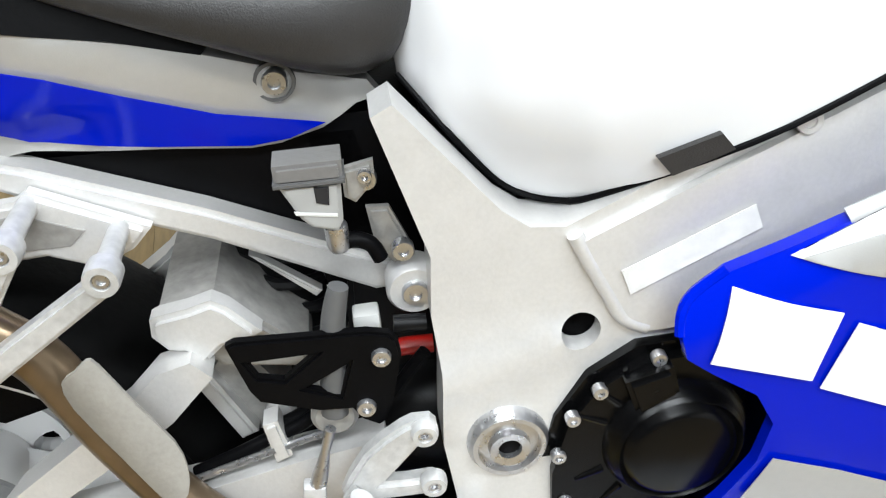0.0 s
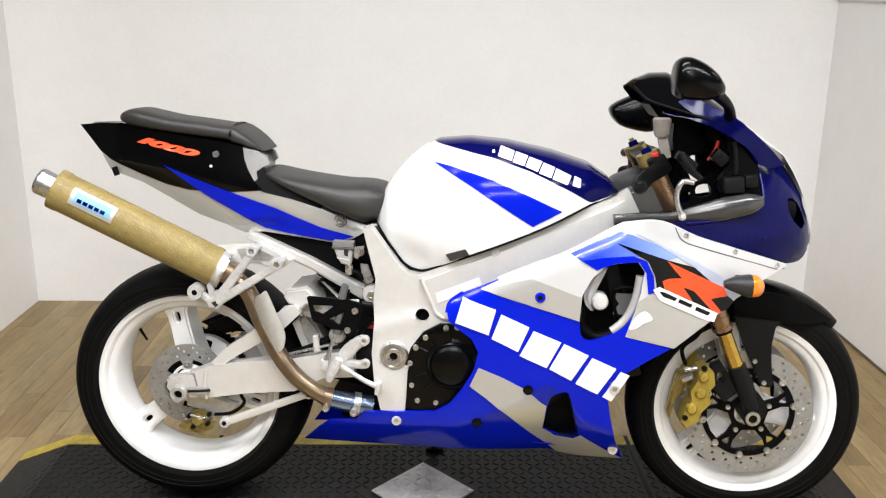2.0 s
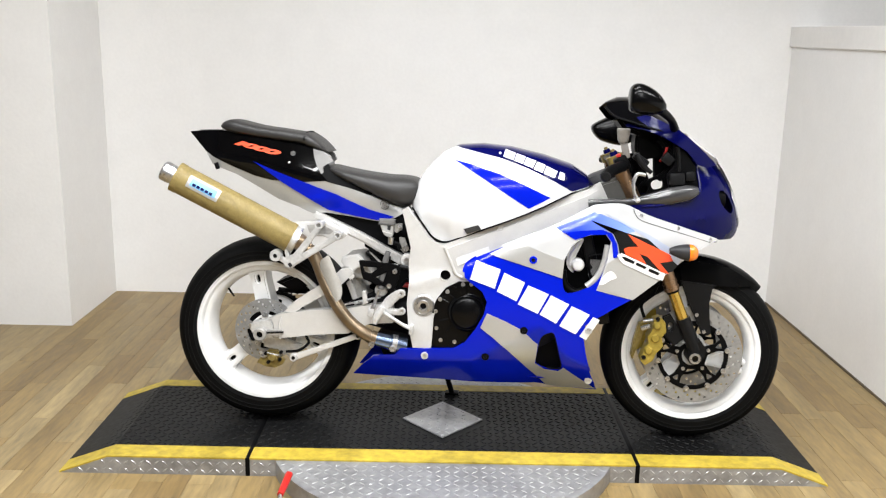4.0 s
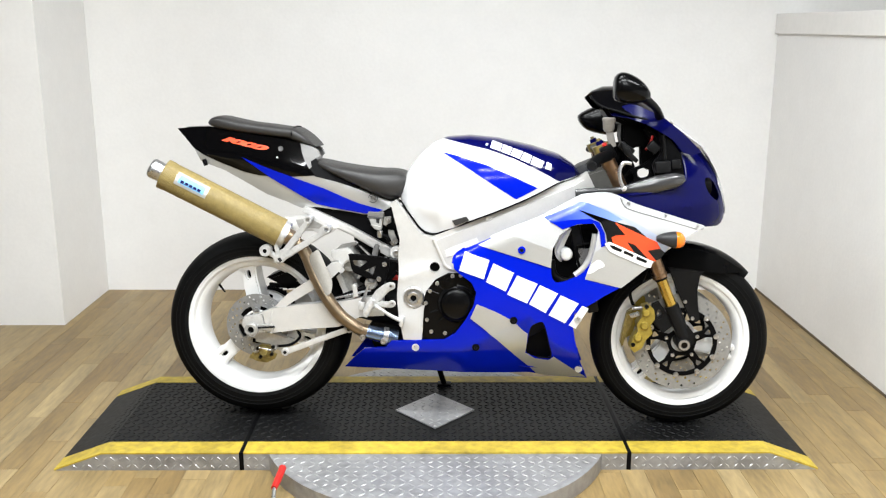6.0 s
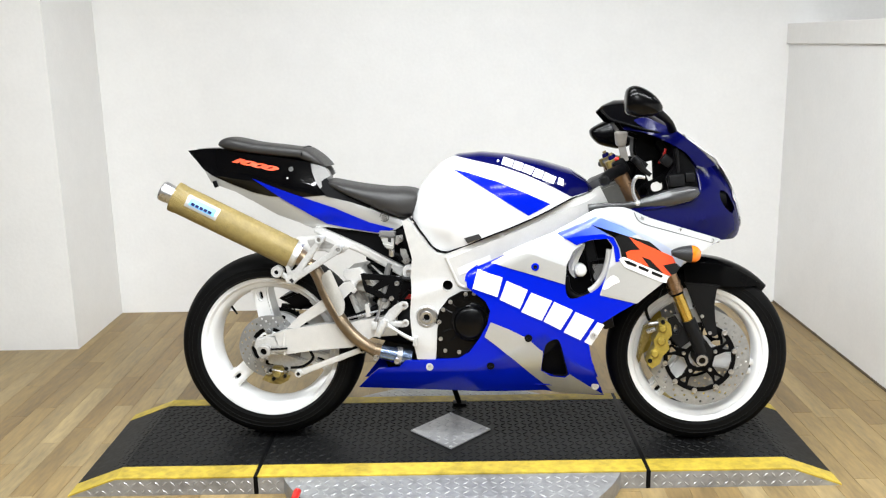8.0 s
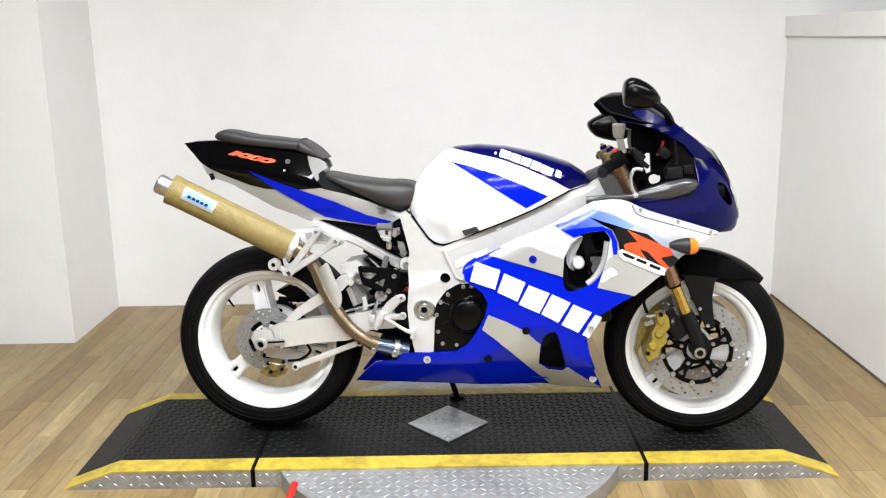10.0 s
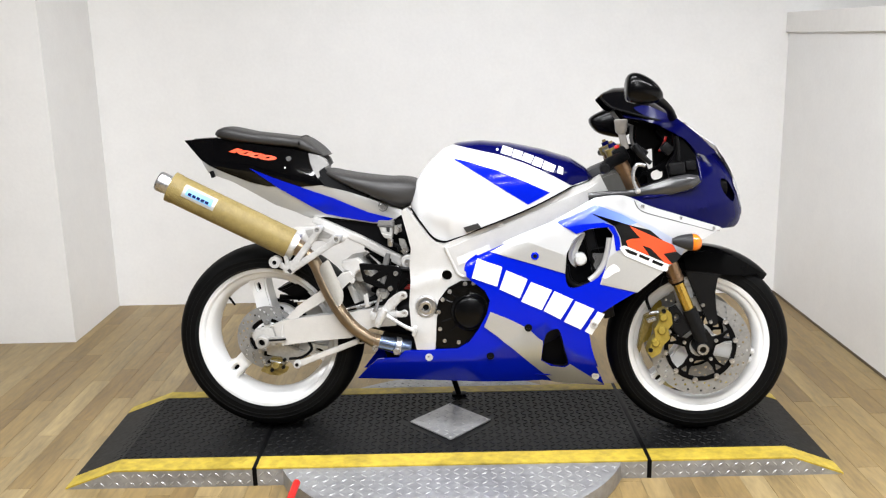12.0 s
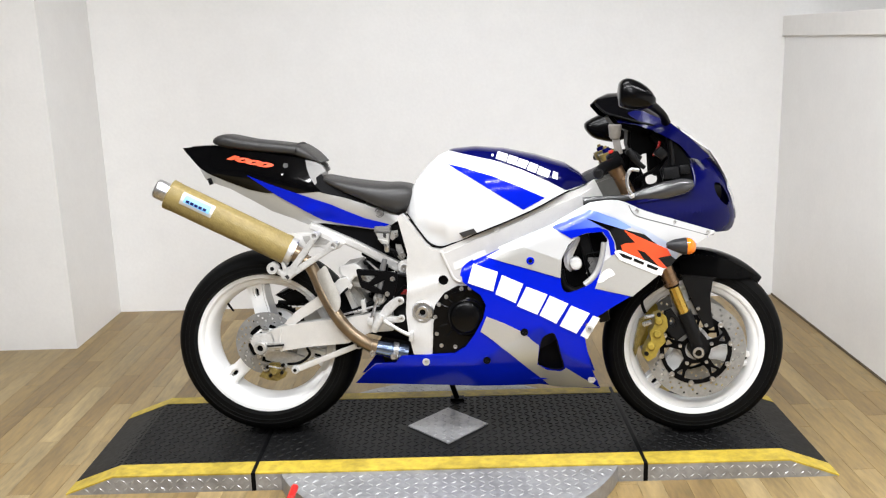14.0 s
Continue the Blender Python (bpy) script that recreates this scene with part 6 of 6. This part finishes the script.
mirror([(1.131, 1.068, 1.098, 0.020), (1.134, 1.058, 1.120, 0.036), (1.145, 1.051, 1.132, 0.046), (1.165, 1.047, 1.134, 0.050), (1.195, 1.046, 1.121, 0.048), (1.220, 1.051, 1.101, 0.040), (1.235, 1.061, 1.080, 0.020)], -0.31, (1.292, -0.150, 1.006), "black rear-view mirror with a swept-back shell")
mirror([(1.084, 0.992, 1.006, 0.020), (1.092, 0.977, 1.014, 0.036), (1.116, 0.955, 1.028, 0.046), (1.160, 0.942, 1.046, 0.050), (1.195, 0.938, 1.050, 0.046), (1.215, 0.945, 1.036, 0.032), (1.225, 0.960, 1.016, 0.015)], 0.36, (1.292, 0.150, 1.006), "black rear-view mirror with a swept-back shell")
part("instrument_hood", prism([(1.128, 1.028), (1.160, 1.052), (1.210, 1.060), (1.262, 1.032), (1.276, 0.985), (1.200, 0.980), (1.150, 1.000)], -0.070, 0.09, 0.012), PLASTIC, bike, "black instrument hood behind the screen")

# front end
TOPF = (1.121, 0.918)
for y in (-0.103, 0.103):
    fork = part("fork_leg", rod((1.366, y, 0.402), (1.316, y, 0.522), 0.0175, 0.0175, 24), GOLD, bike, "gold anodised fork tube")
    part("fork_lower", tube([(1.362, y, 0.412), (1.385, y, 0.360), (1.408, y, 0.305)], [0.0225, 0.0225, 0.020], 20), FORKGREY, fork, "dark grey fork bottom")
    part("fork_sleeve", rod((1.324, y, 0.500), (1.302, y, 0.556), 0.0225, 0.0225, 24), COPPER, fork, "bronze fork collar")
    for k in range(3):
        part("collar", rod((1.323 - 0.0085 * k, y, 0.503 + 0.0205 * k), (1.3195 - 0.0085 * k, y, 0.5115 + 0.0205 * k), 0.0250 - 0.0006 * k, 0.0250 - 0.0006 * k, 24), COPPER, fork, "ringed bronze dust seal")
    part("seal_gap", rod((1.3275, y, 0.494), (1.325, y, 0.500), 0.0205, 0.0205, 20), PLASTIC, fork)
    part("upper_tube", rod((1.304, y, 0.55), (TOPF[0], y, TOPF[1]), 0.0235, 0.0235, 24), COPPER, fork)
    part("fork_cap", rod((TOPF[0], y, TOPF[1]), (TOPF[0] - 0.006, y, TOPF[1] + 0.013), 0.013, 0.011, 12), NAVY, fork, "dark blue anodised fork cap")
    part("cap_nut", rod((TOPF[0] - 0.006, y, TOPF[1] + 0.013), (TOPF[0] - 0.009, y, TOPF[1] + 0.020), 0.006, 0.006, 6), BRASS, fork)
part("axle", lathe([(0.009, -0.118), (0.009, -0.124), (0.020, -0.124), (0.022, -0.118), (0.022, 0.12), (0.009, 0.12), (0.009, -0.118)], (FW[0], 0, FW[1]), 24), DARK, bike)
part("axle_ring", lathe([(0.0105, -0.1235), (0.0105, -0.1265), (0.017, -0.1265), (0.0185, -0.1235), (0.0105, -0.1235)], (FW[0], 0, FW[1]), 24), STEEL, bike)
part("axle_bore", rod((FW[0], -0.1195, FW[1]), (FW[0], -0.10, FW[1]), 0.010, 0.010, 6), BLACK, bike)
part("fork_clamp", prism([(1.387, 0.342), (1.418, 0.347), (1.440, 0.318), (1.437, 0.287), (1.413, 0.274), (1.391, 0.293)], -0.118, -0.088, 0.005), DARK, bike)
clamp = part("upper_clamp", rbox((0.05, 0.22, 0.012), pose(TOPF[0] + 0.008, 0, TOPF[1] - 0.006, 0, -23, 0), 0.005), DARK, bike, "dark upper fork clamp with bronze collars")
for y in (-0.103, 0.103):
    part("collar", tube([(TOPF[0] + 0.010, y, TOPF[1] - 0.022), (TOPF[0] - 0.001, y, TOPF[1] + 0.002)], 0.0275, 20, 2), BRASS, clamp, "bronze collar")
for k in range(5):
    part("control_cable", tube([(1.13 + 0.006 * k, -0.16 + 0.03 * k, 0.90), (1.17, -0.13 + 0.03 * k, 0.925 - 0.006 * k), (1.205 + 0.005 * k, -0.09 + 0.02 * k, 0.88), (1.200 + 0.010 * k, -0.06 + 0.015 * k, 0.80)], 0.0045, 8), PLASTIC, bike, "black control cable")
part("fork_bridge", prism([(1.175, 0.919), (1.205, 0.917), (1.226, 0.878), (1.244, 0.835), (1.219, 0.800), (1.180, 0.800), (1.160, 0.861)], -0.050, 0.03, 0.006), PLASTIC, bike, "black loom cover behind the forks")
part("screen_stay", prism([(1.256, 0.940), (1.310, 0.935), (1.325, 0.858), (1.285, 0.835), (1.262, 0.850)], 0.010, 0.03, 0.004), PLASTIC, bike, "black screen stay")
part("red_lead", tube([(1.262, -0.10, 0.905), (1.275, -0.11, 0.930), (1.280, -0.11, 0.950)], 0.004, 8), RED, bike, "red electrical lead")
part("lower_clamp", rbox((0.085, 0.27, 0.04), pose(1.265, 0, 0.645, 0, -23, 0), 0.01), DARK, bike)
for sgn in (-1, 1):
    CAL = [(1.270, 0.407), (1.291, 0.414), (1.305, 0.400), (1.309, 0.369), (1.296, 0.351), (1.303, 0.323), (1.282, 0.300), (1.272, 0.274), (1.248, 0.259), (1.234, 0.274), (1.244, 0.307), (1.257, 0.329), (1.253, 0.351), (1.267, 0.376)]
    c = part("front_caliper", prism(CAL, sgn * 0.062, sgn * 0.128, 0.007), CALIPER, bike, "gold six-piston brake caliper")
    if sgn < 0:
        for v, r in (([(1.280, 0.389)][0], 0.013), ([(1.276, 0.348)][0], 0.0135), ([(1.257, 0.308)][0], 0.013)):
            part("piston_dome", lathe([(0.0, -0.137), (r * 0.7, -0.136), (r, -0.131), (r * 1.05, -0.12), (0.0, -0.12)], (v[0], 0, v[1]), 20), CALIPER, c)
        for v in [(1.281, 0.410), (1.243, 0.285)]:
            bolt((v[0], -0.128, v[1]), c, 0.007, DARK, 0.004)
        part("pad_retainer", rbox((0.03, 0.02, 0.012), pose(CAL[0][0] - 0.022, -0.10, CAL[0][1] - 0.03, 0, -20, 0), 0.003), STEEL, c)
        part("banjo", rod((CAL[0][0] - 0.03, -0.10, CAL[0][1] - 0.01), (CAL[0][0] + 0.002, -0.10, CAL[0][1] - 0.006), 0.006), STEEL, c)
        part("back_half", prism([(1.229, 0.381), (1.250, 0.393), (1.247, 0.344), (1.230, 0.307), (1.216, 0.260), (1.209, 0.279), (1.216, 0.325)], -0.075, -0.05, 0.004), BRASS, c)
part("caliper_lug", prism([(1.300, 0.415), (1.322, 0.425), (1.345, 0.392), (1.372, 0.345), (1.340, 0.318), (1.309, 0.350)], -0.105, -0.09, 0.004, None, [rounded([(1.322, 0.396), (1.334, 0.388), (1.330, 0.370), (1.318, 0.374)], 3)]), FORKGREY, bike)
part("brake_line", tube([(p[0], -0.10, p[1]) for p in [(1.242, 0.409), (1.232, 0.451), (1.267, 0.487), (1.288, 0.550)]], 0.005, 8), PLASTIC, bike)

FEN = (1.410, 0.302)
bm = bmesh.new()
rows = []
for k in range(21):
    a = radians(126 - 82 * k / 20)
    rr = 0.304 - 0.008 * (k / 20) ** 2
    half = 0.074 - 0.048 * max(0.0, (k - 11) / 9) ** 2
    rows.append([bm.verts.new((FEN[0] + (rr - 0.020 * abs(j / 5 - 1) ** 3) * math.cos(a), half * (j / 5 - 1), FEN[1] + (rr - 0.020 * abs(j / 5 - 1) ** 3) * math.sin(a))) for j in range(11)])
for a, b in zip(rows, rows[1:]):
    for k in range(10):
        bm.faces.new((a[k], a[k + 1], b[k + 1], b[k]))
g = bmesh.ops.extrude_face_region(bm, geom=bm.faces[:])
for v in g["geom"]:
    if isinstance(v, bmesh.types.BMVert):
        d = Vector((v.co.x - FEN[0], 0, v.co.z - FEN[1])).normalized()
        v.co -= d * 0.008
fender = part("front_fender", bm, FENDER, bike, "black front fender")
FLANK = [(1.347, 0.569), (1.380, 0.588), (1.410, 0.592), (1.460, 0.586), (1.510, 0.570), (1.555, 0.544), (1.596, 0.518), (1.576, 0.513), (1.535, 0.512), (1.489, 0.516), (1.440, 0.519), (1.353, 0.530)]
LEG = [(1.350, 0.531), (1.400, 0.527), (1.464, 0.520), (1.451, 0.505), (1.445, 0.460), (1.449, 0.411), (1.457, 0.362), (1.446, 0.355), (1.428, 0.358), (1.404, 0.409), (1.377, 0.465)]
for sgn in (-1, 1):
    part("fender_side", shell(FLANK, lambda x, z: (x, sgn * (0.088 - 0.9 * max(0.0, x - 1.47) ** 1.5 - 0.35 * max(0.0, z - 0.55) ** 1.3), z), -sgn * 0.006, 0.015), FENDER, fender, "black fender flank")
    part("fender_leg", prism(LEG, sgn * 0.093, sgn * 0.084, 0.003), FORKGREY, fender, "dark grey fender leg beside the fork")
for v in [(1.407, 0.422), (1.433, 0.368)]:
    bolt((v[0], -0.093, v[1]), fender, 0.006, STEEL, 0.005)

# bars and controls
G0, G1 = [(1.076, 0.865), (1.136, 0.922)]
for sgn in (-1, 1):
    bar = part("handlebar", tube([(1.135, sgn * 0.11, 0.885), (1.135, sgn * 0.17, 0.900), (1.115, sgn * 0.24, 0.89)], 0.011, 12), DARK, bike)
    fwd, low = (0.0, 0.0) if sgn < 0 else (0.05, 0.035)
    part("grip", tube([(G1[0], sgn * 0.205, G1[1] - 0.03), (G0[0] + 0.02 + fwd, sgn * 0.27, G0[1] + 0.015 - low), (G0[0] + fwd, sgn * 0.31, G0[1] - low)], 0.017, 16), PLASTIC, bar, "black rubber grip")
    part("bar_end", lathe([(0.0, -0.012), (0.010, -0.012), (0.015, -0.006), (0.016, 0.004), (0.0, 0.004)], (G0[0] + fwd, sgn * 0.315, G0[1] - low), 20), DARK, bar)
lev = part("brake_lever", tube([(p[0], -0.27, p[1]) for p in [(1.197, 0.871), (1.174, 0.873), (1.163, 0.852), (1.165, 0.824), (1.175, 0.801)]], [0.005, 0.006, 0.0055, 0.005, 0.006], 12), STEEL, bike, "silver brake lever with a ball end")
part("lever_ball", lathe([(0.0, -0.008), (0.005, -0.006), (0.0085, 0.0), (0.005, 0.006), (0.0, 0.008)], ([(1.177, 0.797)][0][0], -0.27, [(1.177, 0.797)][0][1]), 16), ALLOY, lev)
part("master_cylinder", rbox((0.05, 0.03, 0.022), pose(*[(1.185, 0.914)][0][:1], -0.23, [(1.185, 0.914)][0][1], 0, 35, 0), 0.006), DARK, bike)
part("lever_perch", tube([(v[0], -0.25, v[1]) for v in [(1.169, 0.932), (1.182, 0.910), (1.197, 0.892), (1.216, 0.877)]], [0.008, 0.011, 0.008, 0.006], 12), DARK, bike, "dark lever perch")
rv = part("fluid_reservoir", lathe([(0.0, -0.022), (0.012, -0.022), (0.017, -0.014), (0.019, 0.010), (0.020, 0.012), (0.020, 0.018), (0.016, 0.021), (0.0, 0.021)], (1.134, -0.20, 0.984), 24, None, "Z"), RESERVOIR, bike, "translucent brake fluid reservoir")
part("reservoir_foot", rbox((0.022, 0.012, 0.05), pose(1.142, -0.20, 0.940, 0, -14, 0), 0.004), RESERVOIR, rv)
part("kill_switch", rbox((0.014, 0.02, 0.010), pose(1.122, -0.20, 0.924, 0, -20, 0), 0.003), RED, bike)
part("switch_housing", rbox((0.04, 0.045, 0.045), pose(1.135, -0.19, 0.90, 0, -30, 0), 0.008), PLASTIC, bike)
part("ignition", lathe([(0.0, 0.0), (0.022, 0.0), (0.022, 0.024), (0.016, 0.028), (0.0, 0.028)], (1.15, 0, 0.885), 20, None, "Z"), DARK, bike)
part("throttle_cable", tube([(1.12, -0.19, 0.89), (1.15, -0.15, 0.925), (1.19, -0.08, 0.90), (1.18, -0.03, 0.80)], 0.005, 8), PLASTIC, bike)
part("clutch_cable", tube([(1.14, 0.19, 0.88), (1.16, 0.12, 0.915), (1.20, 0.06, 0.88), (1.16, 0.05, 0.78)], 0.005, 8), PLASTIC, bike)

# indicators, stand
S0, S1, S2 = [(1.282, 0.646), (1.339, 0.644), (1.364, 0.643)]
for sgn in (-1, 1):
    ind = part("indicator", loft([(S0[0], S0[1] - 0.008, S0[1] + 0.008, 0.010), (S0[0] + 0.02, S0[1] - 0.017, S0[1] + 0.017, 0.018), (S1[0] - 0.01, S1[1] - 0.025, S1[1] + 0.024, 0.025), (S1[0], S1[1] - 0.026, S1[1] + 0.025, 0.026)], None, 0.9, 20, sgn * 0.25), MIDGREY, bike, "dark grey front indicator with an amber lens")
    part("lens", loft([(S1[0], S1[1] - 0.0255, S1[1] + 0.0245, 0.0255), (S1[0] + 0.012, S1[1] - 0.025, S1[1] + 0.023, 0.025), (S2[0] - 0.002, S2[1] - 0.018, S2[1] + 0.016, 0.018), (S2[0] + 0.003, S2[1] - 0.009, S2[1] + 0.008, 0.009)], None, 0.9, 20, sgn * 0.25), AMBER, ind, "amber plastic lens")
    part("stem", rod((S1[0] - 0.02, sgn * 0.245, S1[1]), (S1[0] - 0.015, sgn * 0.16, S1[1]), 0.012, 0.014), PLASTIC, ind)
for v in [(1.199, 0.747), (1.313, 0.710), (1.417, 0.675)]:
    bolt((v[0], -max(nose_w(*v), fair_w(*v)) - 0.001, v[1]), nose, 0.006, STEEL, 0.003)
stand = part("side_stand", tube([(0.57, 0.10, 0.24), (0.59, 0.17, 0.135), (0.614, 0.242, 0.024)], 0.010, 10), PLASTIC, bike, "black side stand")
part("stand_foot", rbox((0.05, 0.035, 0.008), pose(0.615, 0.244, 0.0235, 5), 0.003), PLASTIC, stand)

# ---- floor planks ----
random.seed(4)
PLANKW, PLANKL = 0.075, 0.52


def oak(name, island):
    """Oak whose tone changes from piece to piece, with grain along y."""
    m = mat(name, (0.3, 0.22, 0.12), 0.42, 0, 0.42, 0.0003, 26)
    nt = m.node_tree
    tc = nt.nodes["Texture Coordinate"]
    pick = nt.nodes.new("ShaderNodeNewGeometry" if island else "ShaderNodeObjectInfo").outputs["Random Per Island" if island else "Random"]
    ramp = nt.nodes.new("ShaderNodeValToRGB")
    ramp.color_ramp.interpolation = "LINEAR"
    stops = ((0.0, (0.202, 0.133, 0.053)), (0.3, (0.240, 0.164, 0.067)), (0.55, (0.258, 0.182, 0.080)), (0.8, (0.280, 0.202, 0.093)), (1.0, (0.316, 0.236, 0.117)))
    for pos, c in stops:
        e = ramp.color_ramp.elements.new(pos) if pos not in (0.0, 1.0) else ramp.color_ramp.elements[0 if pos == 0.0 else -1]
        e.color = (*c, 1)
    nt.links.new(pick, ramp.inputs["Fac"])
    mix = [n for n in nt.nodes if n.bl_idname == "ShaderNodeMix"][0]
    nt.links.new(ramp.outputs["Color"], mix.inputs["A"])
    mp = nt.nodes.new("ShaderNodeMapping")
    mp.inputs["Scale"].default_value = (3.0, 0.5, 1.0)
    shift = nt.nodes.new("ShaderNodeVectorMath")
    shift.operation = "SCALE"
    shift.inputs[0].default_value = (37.0, 11.0, 5.0)
    nt.links.new(pick, shift.inputs["Scale"])
    nt.links.new(tc.outputs["Object"], mp.inputs["Vector"])
    nt.links.new(shift.outputs[0], mp.inputs["Location"])
    for n in nt.nodes:
        if n.bl_idname == "ShaderNodeTexNoise":
            nt.links.new(mp.outputs[0], n.inputs["Vector"])
    return m


OAK, OAKFAR = oak("oak_laminate", False), oak("oak_laminate_field", True)
bm = rbox((PLANKW - 0.0008, PLANKL - 0.0008, 0.008), Matrix.Translation((0, 0, -0.004)), 0.0)
bmesh.ops.bevel(bm, geom=[e for e in bm.edges if all(v.co.z > -0.001 for v in e.verts)], offset=0.0006, segments=1, affect="EDGES")
plank = bpy.data.meshes.new("plank")
bm.to_mesh(plank)
bm.free()
plank.materials.append(OAK)
verts, faces = [], []
x = LEFTX + PLANKW / 2
while x < RIGHTX:
    y = FRONT - random.uniform(0.0, PLANKL)
    while y < BACKY:
        cy = y + PLANKL / 2
        end = min(y + PLANKL, BACKY + 0.1)
        if (-1.25 < x < -0.35 or 1.5 < x < 2.3) and -0.62 < cy and end == y + PLANKL:
            ob = new("plank", plank)
            ob.parent = floor
            ob.location = (x, cy, 0)
        else:
            k = len(verts)
            hx, low = PLANKW / 2 - 0.0004, max(y, FRONT)
            verts += [(x + a * hx, (low if c < 0 else end - 0.0008), z) for z in (-0.008, 0.0) for a, c in ((-1, -1), (1, -1), (1, 1), (-1, 1))]
            faces += [(k + 4, k + 5, k + 6, k + 7), (k, k + 1, k + 5, k + 4), (k + 1, k + 2, k + 6, k + 5), (k + 2, k + 3, k + 7, k + 6), (k + 3, k, k + 4, k + 7)]
        y += PLANKL
    x += PLANKW
me = bpy.data.meshes.new("plank_field")
me.from_pydata(verts, [], faces)
me.materials.append(OAKFAR)
field = new("plank_field", me)
field.parent = floor
field["kind"] = "stuff"
field["label"] = "light oak laminate strips"
